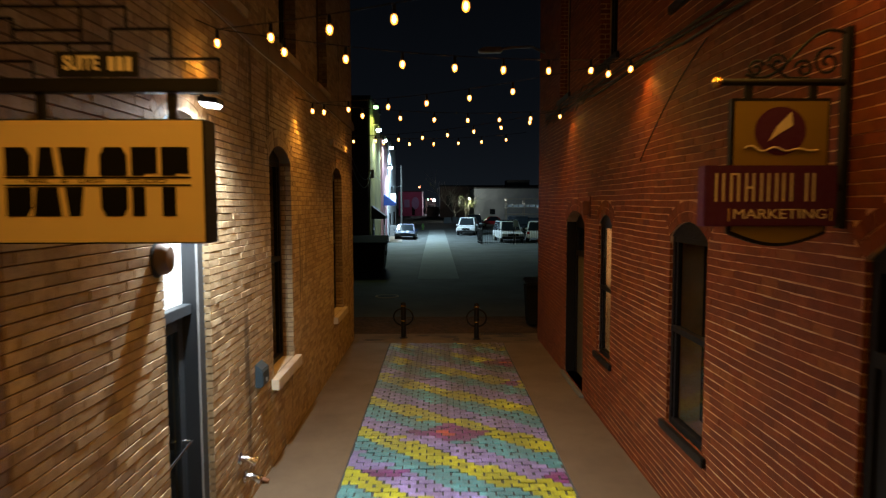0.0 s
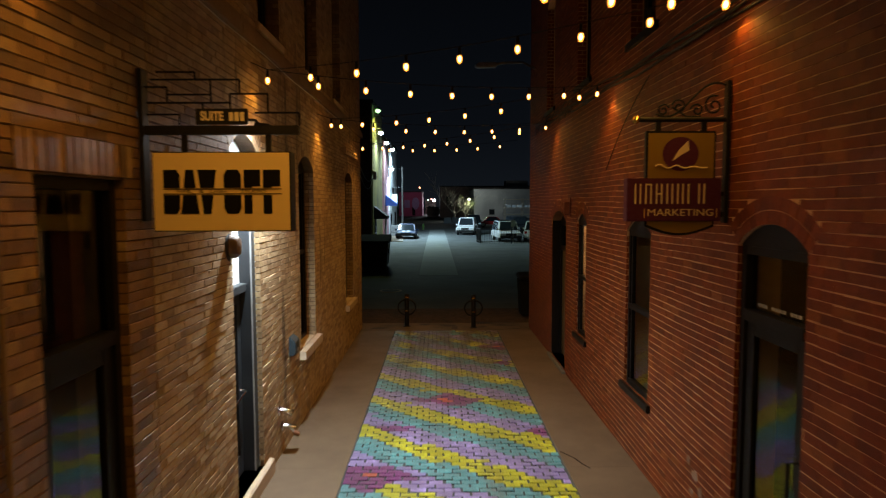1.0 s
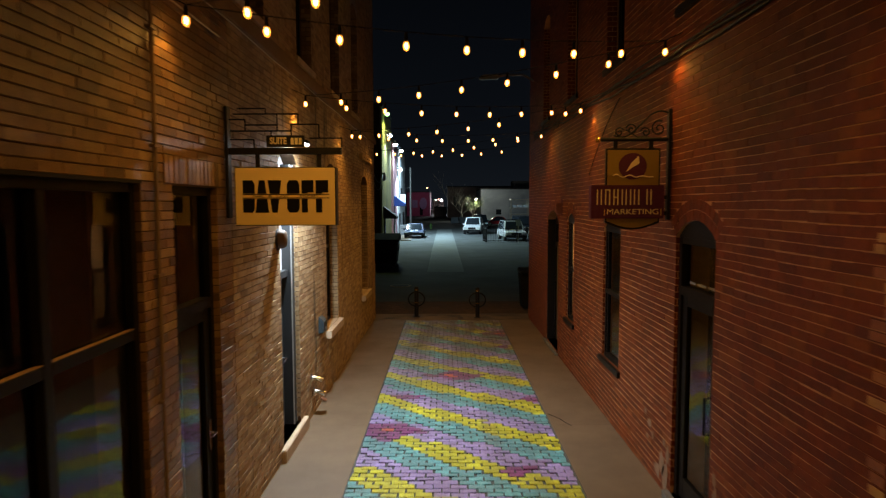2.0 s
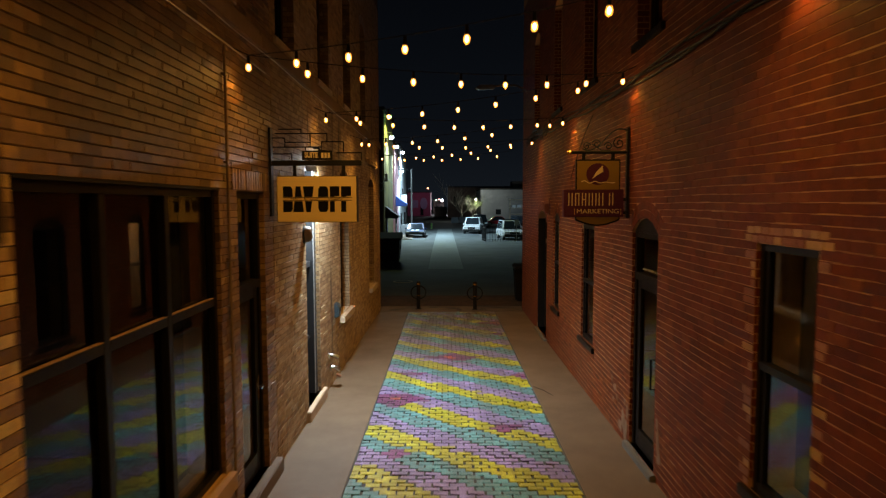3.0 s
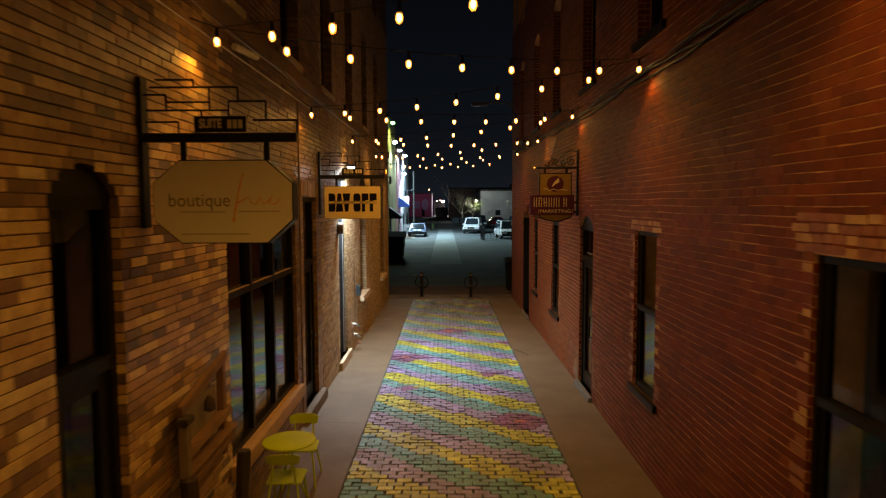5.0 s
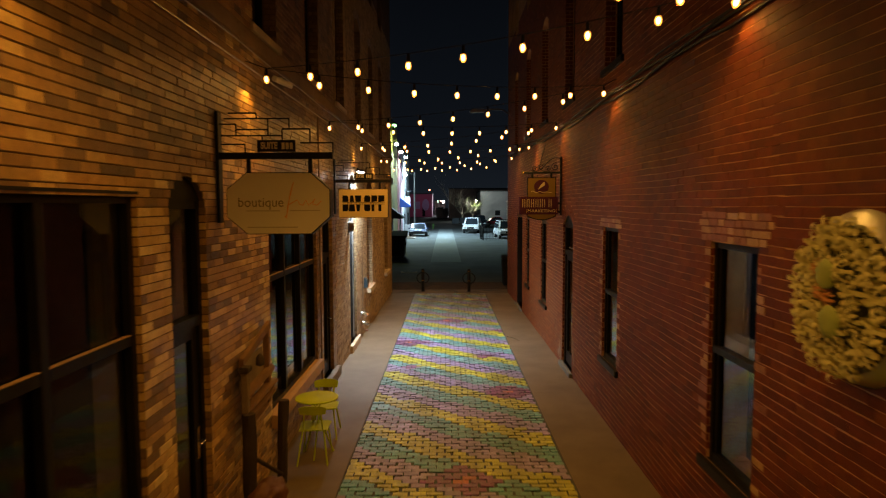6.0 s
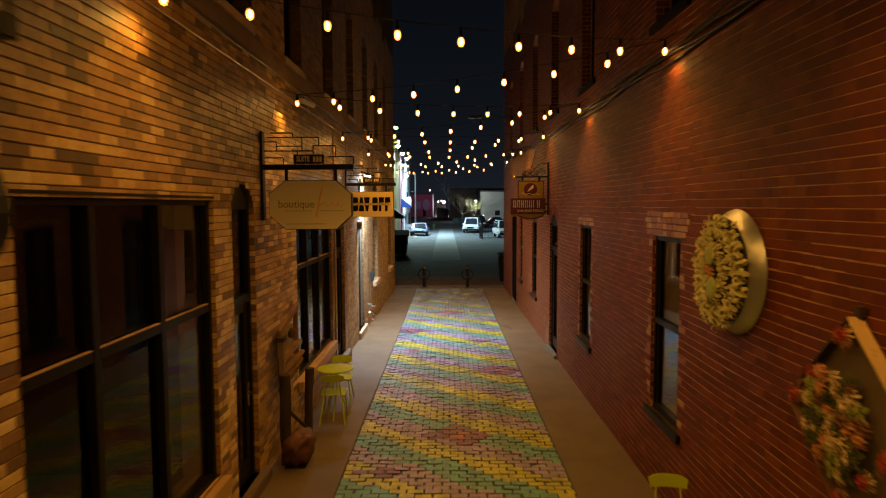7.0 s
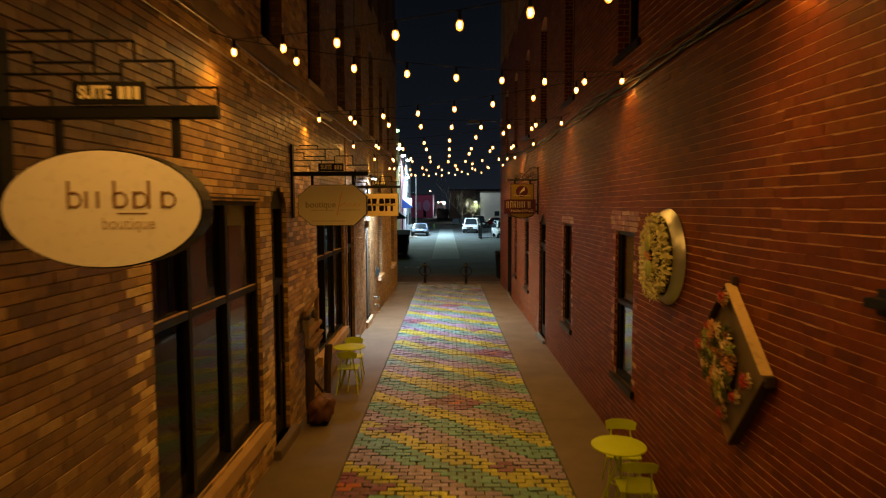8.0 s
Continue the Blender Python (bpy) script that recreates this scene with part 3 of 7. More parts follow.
tagged(part("wall_behind", Shape().box((-9, Y_BACK - 6, 0), (9, Y_BACK - 6.4, 9)), brick_red), "brick front across the street", "wall", kind="structure")

# belt course, parapet
belt = Shape()
for i in range(14):
    y = Y_BACK + i * (Y_END - Y_BACK) / 14
    left.box(belt, y + 0.003, y + (Y_END - Y_BACK) / 14 - 0.003, 4.80, 4.93, 0.012, 0.075)
    left.box(belt, y + 0.003, y + (Y_END - Y_BACK) / 14 - 0.003, 4.93, 5.0, 0.012, 0.05)
tagged(part("trim_belt_course", belt, plain("sooty_stone", (0.20, 0.13, 0.075), 0.8, 0, 15, 0.4, 0.4), bevel=0.008), "sooty stone belt course above the shop fronts", "trim", kind="structure")
for w in (left, right):
    sh = Shape()
    w.box(sh, Y_BACK, Y_END + 0.05, WALL_TOP, WALL_TOP + 0.15, -THICK - 0.1, 0.1)
    tagged(part("trim_parapet", sh, stone), "stone parapet cap on the roof edge", "trim", kind="structure")

# ---- windows and doors ----
count = {"window": 0, "door": 0}


def setting(kind, label):
    count[kind] += 1
    return tagged(thing(f"{kind}_{count[kind]}", (0, 0, 0), label, kind, kind="structure"))


def arch_head(w, o, drop, out0, out1):
    """A board that fills an arched head down to drop below its spring line."""
    half, mid_y = (o[1] - o[0]) / 2, (o[0] + o[1]) / 2
    big = (half * half + o[4] ** 2) / (2 * o[4])
    pts = [w.at(o[0], o[3] - o[4] - drop, out0)]
    for i in range(13):
        q = o[0] + (o[1] - o[0]) * i / 12
        pts.append(w.at(q, o[3] - big + math.sqrt(max(0, big * big - (q - mid_y) ** 2)), out0))
    pts.append(w.at(o[1], o[3] - o[4] - drop, out0))
    return Shape().plate(pts, (w.s * (out1 - out0), 0, 0))


def pane(w, root, y0, y1, z0, z1, out):
    sh = Shape()
    w.box(sh, y0, y1, z0, z1, out - 0.006, out)
    ob = part("pane", sh, glass, root)
    return ob


def sash_window(w, o, label, sill_mat, frame_mat, deep=0.13, sill_out=0.07):
    root = setting("window", label)
    y0, y1, z0, z1, rise = o
    top = z1 - rise
    fr = Shape()
    t = 0.055
    w.box(fr, y0, y0 + t, z0, top, -deep - 0.08, -deep)
    w.box(fr, y1 - t, y1, z0, top, -deep - 0.08, -deep)
    w.box(fr, y0 + t, y1 - t, top - t, top, -deep - 0.08, -deep)
    w.box(fr, y0 + t, y1 - t, z0, z0 + t * 1.2, -deep - 0.08, -deep)
    part("window_frame", fr, frame_mat, root, bevel=0.004)
    if rise > 0:
        part("head_board", arch_head(w, o, 0.0, -deep - 0.06, -deep + 0.01), frame_mat, root)
    mid_z = z0 + (top - z0) * 0.515
    rail = Shape()
    w.box(rail, y0 + t, y1 - t, mid_z - 0.03, mid_z + 0.03, -deep - 0.07, -deep + 0.012)
    part("meeting_rail", rail, frame_mat, root, bevel=0.004)
    stiles = Shape()
    for z_lo, z_hi, q in ((z0 + t * 1.2, mid_z - 0.03, 0.0), (mid_z + 0.03, top - t, 0.03)):
        for a in (y0 + t, y1 - t - 0.04):
            w.box(stiles, a, a + 0.04, z_lo, z_hi, -deep - 0.07, -deep - 0.02)
        pane(w, root, y0 + t + 0.04, y1 - t - 0.04, z_lo, z_hi, -deep - 0.04)
    part("sash_stiles", stiles, frame_mat, root)
    sill = Shape()
    w.box(sill, y0 - 0.1, y1 + 0.1, z0 - (0.13 if sill_out > 0.06 else 0.09), z0, 0.004, sill_out)
    w.box(sill, y0, y1, z0 - 0.05, z0 + 0.004, -deep - 0.02, 0.004)
    part("window_sill", sill, sill_mat, root, bevel=0.006)
    return root


panel_grey_dim = plain("grey_vinyl", (0.34, 0.34, 0.33), 0.6)
lit_edge_mat = plain("dusty_bead", (0.30, 0.19, 0.10), 0.6, 0, 40, 0.3)


def shop_front(w, o, label, mullions, rail_z):
    root = setting("window", label)
    y0, y1, z0, z1, _ = o
    t, deep = 0.065, 0.04
    fr = Shape()
    for a, b, c, d in ((y0, y0 + t, z0, z1), (y1 - t, y1, z0, z1), (y0 + t, y1 - t, z1 - t, z1), (y0 + t, y1 - t, z0, z0 + t)):
        w.box(fr, a, b, c, d, -deep - 0.07, -deep + 0.005)
    part("window_frame", fr, dark_frame, root, bevel=0.004)
    edges = [y0 + t, *mullions, y1 - t]
    for m in mullions:
        sh = Shape()
        w.box(sh, m - 0.037, m + 0.037, z0 + t, z1 - t, -deep - 0.06, -deep + 0.008)
        part("mullion", sh, dark_frame, root, bevel=0.004)
    for i, (a, b) in enumerate(zip(edges, edges[1:])):
        a, b = a + (0.037 if i else 0), b - (0.037 if i < len(edges) - 2 else 0)
        sh = Shape()
        w.box(sh, a, b, rail_z - 0.035, rail_z + 0.035, -deep - 0.06, -deep + 0.006)
        bar = part("transom_bar", sh, dark_frame, root, bevel=0.004)
        # the light along the bar's dusty top edge is put into a tan strip
        sh = Shape()
        w.box(sh, a, b, rail_z + 0.0352, rail_z + 0.0405, -deep - 0.03, -deep + 0.005)
        part("glazing_bead", sh, lit_edge_mat, bar, "tan strip for the dusty, lit top of the bar")
        pane(w, root, a, b, z0 + t, rail_z - 0.035, -deep - 0.05)
        pane(w, root, a, b, rail_z + 0.035, z1 - t, -deep - 0.05)
    sill = Shape()
    w.box(sill, y0 - 0.06, y1 + 0.06, z0 - 0.16, z0, 0.01, 0.09)
    w.box(sill, y0, y1, z0 - 0.04, z0 + 0.003, -deep - 0.02, 0.01)
    part("window_sill", sill, plain("timber_sill", (0.42, 0.27, 0.13), 0.6, 0, 30, 0.25, 0.3), root, "tan timber sill", 0.006)
    head = Shape()
    w.box(head, y0, y1, z1 - 0.004, z1 + 0.016, -0.03, 0.016)
    part("lintel", head, black_metal, root, "thin black steel lintel")
    return root


def glass_door(w, o, label, bar_z, deep, frame_mat, hinge_far, step=0.35, pull="lever"):
    """A framed glass door with a light over it, in an opening."""
    root = setting("door", label)
    y0, y1, z0, z1, rise = o
    top = z1 - rise
    t = 0.07
    fr = Shape()
    w.box(fr, y0, y0 + t, z0, top, -deep - 0.1, -deep)
    w.box(fr, y1 - t, y1, z0, top, -deep - 0.1, -deep)
    w.box(fr, y0 + t, y1 - t, top - t, top, -deep - 0.1, -deep)
    w.box(fr, y0 + t, y1 - t, bar_z, bar_z + 0.09, -deep - 0.1, -deep + 0.01)
    part("door_frame", fr, frame_mat, root, bevel=0.004)
    if rise > 0:
        part("head_board", arch_head(w, o, 0.0, -deep - 0.08, -deep + 0.005), frame_mat, root)
    pane(w, root, y0 + t, y1 - t, bar_z + 0.09, top - t, -deep - 0.05)
    leaf = Shape()
    s = 0.11
    for a, b, c, d in ((y0 + t, y0 + t + s, z0 + 0.01, bar_z), (y1 - t - s, y1 - t, z0 + 0.01, bar_z), (y0 + t + s, y1 - t - s, bar_z - s, bar_z), (y0 + t + s, y1 - t - s, z0 + 0.01, z0 + 0.24)):
        w.box(leaf, a, b, c, d, -deep - 0.075, -deep - 0.025)
    body = part("door_leaf", leaf, frame_mat, root, bevel=0.003)
    pane(w, root, y0 + t + s, y1 - t - s, z0 + 0.24, bar_z - s, -deep - 0.05)
    y_h = (y0 + t + s * 0.5) if hinge_far else (y1 - t - s * 0.5)
    d = 1 if hinge_far else -1
    hd = Shape()
    if pull == "lever":
        w.box(hd, y_h - 0.025, y_h + 0.025, 0.92, 1.2, -deep - 0.025, -deep - 0.012)
        hd.path([w.at(y_h, 1.08, -deep - 0.02), w.at(y_h, 1.08, -deep + 0.04), w.at(y_h + d * 0.12, 1.085, -deep + 0.045)], 0.011, 8)
        part("door_handle", hd, chrome, root, "polished lever handle on a long plate")
    else:
        hd.path([w.at(y_h, 0.95, -deep - 0.02), w.at(y_h, 0.95, -deep + 0.05), w.at(y_h, 1.3, -deep + 0.05), w.at(y_h, 1.3, -deep - 0.02)], 0.013, 8)
        part("door_handle", hd, black_metal, root, "black bow pull handle")
    return root


sash_window(left, LEFT_OPEN["w1"], "dark arched sash window with a stone sill", stone, dark_frame, 0.15, 0.1)
sash_window(left, LEFT_OPEN["w2"], "dark arched sash window with a pale stone sill", stone, dark_frame, 0.15, 0.1)
shop_front(left, LEFT_OPEN["shop3"], "wide black-framed shop window of six panes", [-0.72, 0.15], 2.24)
shop_front(left, LEFT_OPEN["shop5"], "large black-framed shop window of six panes", [-6.54, -5.63], 2.215)
for key, deep in (("w1", 0.03), ("w2", 0.03), ("w3", 0.03), ("w4", 0.03)):
    sash_window(right, RIGHT_OPEN[key], "tall narrow black sash window in red brick", dark_frame, dark_frame, deep, 0.05)
glass_door(left, LEFT_OPEN["d200"], "dark glass shop door with a light over it", 2.2, 0.05, dark_frame, False)
glass_door(left, LEFT_OPEN["d_arch"], "narrow dark glass door under an arch", 2.1, 0.05, dark_frame, False)
d2 = glass_door(right, RIGHT_OPEN["d2"], "dark arched glass door with a white address line", 2.16, 0.035, dark_frame, True, pull="bow")
for i in range(12):
    sh = Shape()
    a = 3.27 - i * 0.05
    if i in (3, 8):
        continue
    right.box(sh, a - 0.03, a, 2.288, 2.314, -0.082, -0.078)
    part("lettering_bar", sh, panel_grey_dim, d2, "white lettering bar")
dsolid = setting("door", "arched dark wooden door with a stone threshold")
o = RIGHT_OPEN["d1"]
sh = Shape()
right.box(sh, o[0], o[0] + 0.1, o[2], 2.74, -0.28, -0.18)
right.box(sh, o[1] - 0.1, o[1], o[2], 2.74, -0.28, -0.18)
right.box(sh, o[0] + 0.1, o[1] - 0.1, 2.12, 2.22, -0.28, -0.18)
right.box(sh, o[0] + 0.1, o[1] - 0.1, 2.64, 2.74, -0.28, -0.18)
part("door_frame", sh, dark_frame, dsolid, bevel=0.004)
part("head_board", arch_head(right, o, 0.0, -0.27, -0.19), dark_frame, dsolid)
# dark panels added over both jambs, in place of the shade in the recess
for y in (o[0], o[1] - 0.014):
    sh = Shape()
    right.box(sh, y, y + 0.014, o[2], 2.74, -0.18, -0.012)
    part("jamb_lining", sh, dark_frame, dsolid, "dark panel that stands for shade on the jamb")
sh = Shape()
right.box(sh, o[0] + 0.1, o[1] - 0.1, o[2] + 0.01, 2.12, -0.26, -0.21)
for a, b, c, d in ((0.2, 0.62, 0.2, 0.9), (0.78, 1.2, 0.2, 0.9), (0.2, 0.62, 1.05, 1.95), (0.78, 1.2, 1.05, 1.95)):
    right.box(sh, o[0] + a, o[0] + b, c, d, -0.21, -0.195)
part("door_leaf", sh, plain("olive_door_paint", (0.07, 0.06, 0.035), 0.5, 0, 40, 0.3), dsolid, "dull olive panelled leaf", 0.004)
pane(right, dsolid, o[0] + 0.1, o[1] - 0.1, 2.22, 2.64, -0.23)

# a lit room behind one narrow window
rl = thing("pendant_lamp", (XR + 0.95, 8.75, 2.75), "small warm pendant lamp in the room behind a window", "lamp")
part("cord", Shape().tube((XR + 0.95, 8.75, 2.86), (XR + 0.95, 8.75, 4.25), 0.004, None, 6), black_metal, rl)
part("globe", Shape().lathe([(0.01, 0.11), (0.04, 0.09), (0.06, 0.03), (0.05, -0.03), (0.01, -0.06)], 14, (XR + 0.95, 8.75, 2.75)), glow_mat("room_lamp_glass", (1.0, 0.72, 0.4), 6.0), rl, "glowing glass globe", smooth=True)
lamp("POINT", "pendant_lamp_light", (XR + 0.95, 8.75, 2.66), (XR, 8.75, 0), ROOM_WATTS, (1.0, 0.70, 0.38), 0.05)

# the recessed entrance with the white light over it
panel_grey = plain("pale_grey_panel", (0.66, 0.68, 0.70), 0.5, 0, 12, 0.12)
d300 = setting("door", "recessed charcoal shop door below a white light panel")
y0, y1, z0, z1, rise = LEFT_OPEN["d300"]
deep = 0.19
sh = Shape()
left.box(sh, y0, y0 + 0.09, z0, z1 - rise, -deep - 0.05, -0.05)
left.box(sh, y1 - 0.13, y1, z0, z1 - rise, -deep - 0.05, -0.05)
left.box(sh, y0 + 0.09, y1 - 0.13, 2.13, 2.22, -deep - 0.05, -deep + 0.08)
part("door_frame", sh, grey_frame, d300, "charcoal steel door frame", 0.006)
sh = Shape()
left.box(sh, y1 - 0.134, y1 - 0.13, z0, z1 - rise, -0.065, -0.047)
left.box(sh, y1 - 0.004, y1 + 0.002, z0, z1 - rise, -0.055, -0.04)
part("edge_strip", sh, plain("grey_metal_strip", (0.35, 0.36, 0.37), 0.5), d300, "white metal edge strips")
sh = Shape()
left.box(sh, y0 + 0.09, y1 - 0.13, 2.22, z1 - rise, -deep - 0.02, -deep)
part("transom_panel", sh, panel_grey, d300, "pale grey panel above the door")
part("head_board", arch_head(left, LEFT_OPEN["d300"], 0.0, -deep - 0.02, -deep + 0.02), panel_grey, d300)
leaf = Shape()
for a, b, c, d in ((y0 + 0.09, y0 + 0.2, z0, 2.13), (y1 - 0.24, y1 - 0.13, z0, 2.13), (y0 + 0.2, y1 - 0.24, 2.0, 2.13), (y0 + 0.2, y1 - 0.24, z0, 0.3)):
    left.box(leaf, a, b, c, d, -deep - 0.05, -deep)
part("door_leaf", leaf, grey_frame, d300, bevel=0.003)
pane(left, d300, y0 + 0.2, y1 - 0.24, 0.3, 2.0, -deep - 0.02)
hd = Shape()
hd.path([left.at(y0 + 0.14, 0.95, -deep), left.at(y0 + 0.14, 0.95, -deep + 0.07), left.at(y1 - 0.2, 1.02, -deep + 0.07), left.at(y1 - 0.2, 1.02, -deep)], 0.013, 8)
part("door_handle", hd, chrome, d300, "long chrome push bar")
sh = Shape()
left.box(sh, y0 + 0.105, y0 + 0.185, 1.42, 1.6, -deep, -deep + 0.003)
part("notice", sh, plain("green_vinyl", (0.03, 0.28, 0.12), 0.5), d300, "small green door notice")
for nm, a, b, lab, top in (("step_entrance", 4.42, 5.72, "pale stone door step", 0.07), ("step_shop", 1.45, 2.78, "pale stone door step", 0.09), ("step_arch", -4.3, -3.3, "pale stone door step", 0.1)):
    sh = Shape()
    left.box(sh, a, b, FOOT, top, -0.36, 0.1 if nm != "step_entrance" else 0.07)
    tagged(part(nm, sh, stone if nm == "step_entrance" else walk_mat, bevel=0.012), lab, "step", kind="structure")
for nm, a, b, top in (("step_door", 2.42, 3.54, 0.0), ("step_back_door", 10.05, 11.7, -0.1)):
    sh = Shape()
    right.box(sh, a, b, FOOT, top, -0.36, 0.07)
    tagged(part(nm, sh, plain("dark_stone", (0.11, 0.11, 0.10), 0.7, 0, 20, 0.3, 0.3), bevel=0.01), "dark stone door step", "step", kind="structure")

# upper windows, simple dark sashes in their openings
for w, ups in ((left, LEFT_UP), (right, RIGHT_UP)):
    for o in ups:
        if o[2] > 6:
            root = setting("window", "dark upper window under a low arch")
            sh = Shape()
            w.box(sh, o[0], o[1], o[2], o[3] - o[4], -0.26, -0.2)
            part("window_frame", sh, dark_frame, root)
        else:
            sash_window(w, o, "dark upper sash window under a low arch", stone if w is left else dark_frame, dark_frame, 0.16, 0.05)

# ---- string lights ----
SOCKET = Shape().lathe([(0.006, 0.105), (0.013, 0.1), (0.016, 0.05), (0.019, 0.026), (0.018, 0.022), (0.01, 0.028)], 12)
BULB = Shape().lathe([(0.014, 0.034), (0.023, 0.02), (0.029, -0.002), (0.0275, -0.024), (0.019, -0.041), (0.003, -0.049)], 14)
CORE = Shape().lathe([(0.004, 0.022), (0.013, 0.014), (0.0175, -0.003), (0.0155, -0.02), (0.009, -0.031), (0.002, -0.035)], 12)
socket_mesh, bulb_mesh, core_mesh = SOCKET.mesh("socket", black_metal, smooth=True), BULB.mesh("bulb", bulb_mat, smooth=True), CORE.mesh("filament", core_mat, smooth=True)
CORNERS = [(2.30, -11.75, 4.68), (-1.82, -9.85, 4.48), (2.30, -7.85, 4.68), (-1.80, -6.03, 4.55), (2.30, -4.05, 4.66), (-1.80, -2.27, 4.46), (2.25, -0.27, 4.65), (-1.86, 1.55, 4.42),
           (2.25, 3.44, 4.64), (-1.85, 5.34, 4.43), (2.20, 7.15, 4.60), (-1.78, 8.97, 4.40), (2.18, 11.12, 4.62), (-1.78, 13.30, 4.40), (2.05, 14.40, 4.60)]
# String 1 is out of view; its bulbs are spaced to light the oval sign.
STEPS = {1: (0.3, 1.3, 2.3, 3.2, 4.2, 5.2, 6.1, 7.05), 10: (0, 0.45, 2.55, 3.6, 4.7, 5.75, 6.9), 11: (0, 0.3, 1.35, 2.45, 3.5, 4.6, 5.7, 6.85), 13: (0, 1.3, 2.45, 3.55, 4.7, 5.8, 7.0)}   # strings with uneven bulbs, in eighths
for span, (a, b) in enumerate(zip(CORNERS, CORNERS[1:])):
    a, b = Vector(a), Vector(b)
    line = thing("string_light", a, "black festoon string with glowing amber bulbs across the alley", "string light", "festoon strings over the alley")
    pts = []
    for i in range(25):
        f = i / 24
        p = a.lerp(b, f)
        pts.append(p + Vector((0, 0, 0.12 - 0.095 * f * (1 - f) * 4)))
    cord = Shape().path(pts, 0.0045, 5)
    part("cord", cord, black_metal, line)
    side = XR if a.x > 0 else XL
    part("tie", Shape().path([a + Vector((0, 0, 0.12)), Vector((side, a.y, a.z + 0.2))], 0.005, 5), black_metal, line)
    for k in STEPS.get(span, range(8)):
        f = k / 8
        p = a.lerp(b, f) + Vector((0, 0, 0.012 - 0.095 * f * (1 - f) * 4))
        for nm, me in (("socket", socket_mesh), ("bulb", bulb_mesh), ("filament", core_mesh)):
            ob = new(nm, me)
            ob.parent = line
            ob.matrix_parent_inverse = line.matrix_world.inverted()
            ob.matrix_basis = Matrix.Translation(p)
        near = Vector((side - p.x + (0.13 if p.x < 0 else -0.12), 0, 0)) if k == 0 else Vector()   # the end bulbs' lamps stand off their bulbs, nearer the brick, for tighter streaks
        lamp("SPOT", "bulb_light", p + near - Vector((0, 0, 0.075)), p + near - Vector((0, 0, 1)), BULB_WATTS * (1.35 if p.y > 6 else 1.0), BULB_TINT, 0.03, 152, 0.75)
        lamp("POINT", "bulb_halo_light", p - Vector((0, 0, 0.078)), p - Vector((0, 0, 1)), HALO_WATTS * (1.6 if p.y > 6 else 1.0), BULB_TINT, 0.03)


# ---- things on and along the walls ----
def words(name, text, place, size, mat, parent, label="", width=1.0, depth=0.002, bold=0.0):
    """Flat lettering in the built-in font that faces down the alley; place is the middle of the line."""
    cu = bpy.data.curves.new(name, "FONT")
    cu.body, cu.size, cu.extrude, cu.offset = text, size, depth / 2, bold
    cu.align_x, cu.align_y = "CENTER", "CENTER"
    tmp = bpy.data.objects.new(name, cu)
    scene.collection.objects.link(tmp)
    bpy.context.view_layer.update()
    me = bpy.data.meshes.new_from_object(tmp.evaluated_get(bpy.context.evaluated_depsgraph_get()))
    bpy.data.objects.remove(tmp)
    me.name = name
    me.transform(pose(*place, 90, 0, 0) @ Matrix.Diagonal((width, 1, 1, 1)))
    me.materials.clear()
    me.materials.append(mat)
    ob = new(name, me)
    ob.parent = parent
    ob.matrix_parent_inverse = parent.matrix_world.inverted()
    return tagged(ob, label)


# the stepped rods above each shop sign: x and height from the beam's wall end, in metres
RODS = [(0.08, 0.36, 0.34, 0.36), (0.34, 0.36, 0.34, 0.315), (0.04, 0.31, 0.64, 0.31), (0.64, 0.31, 0.64, 0.22), (0.445, 0.31, 0.445, 0.155), (0.0, 0.26, 0.15, 0.26),
        (0.15, 0.26, 0.15, 0.155), (0.15, 0.21, 0.445, 0.21), (0.01, 0.155, 0.575, 0.155), (0.575, 0.215, 0.575, 0.11), (0.575, 0.215, 0.83, 0.215), (0.83, 0.215, 0.83, 0.088),
        (0.01, 0.077, 0.23, 0.077), (0.23, 0.077, 0.23, 0.0), (0.74, 0.088, 1.04, 0.088), (1.04, 0.088, 1.04, 0.0), (0.39, 0.155, 0.39, 0.1)]


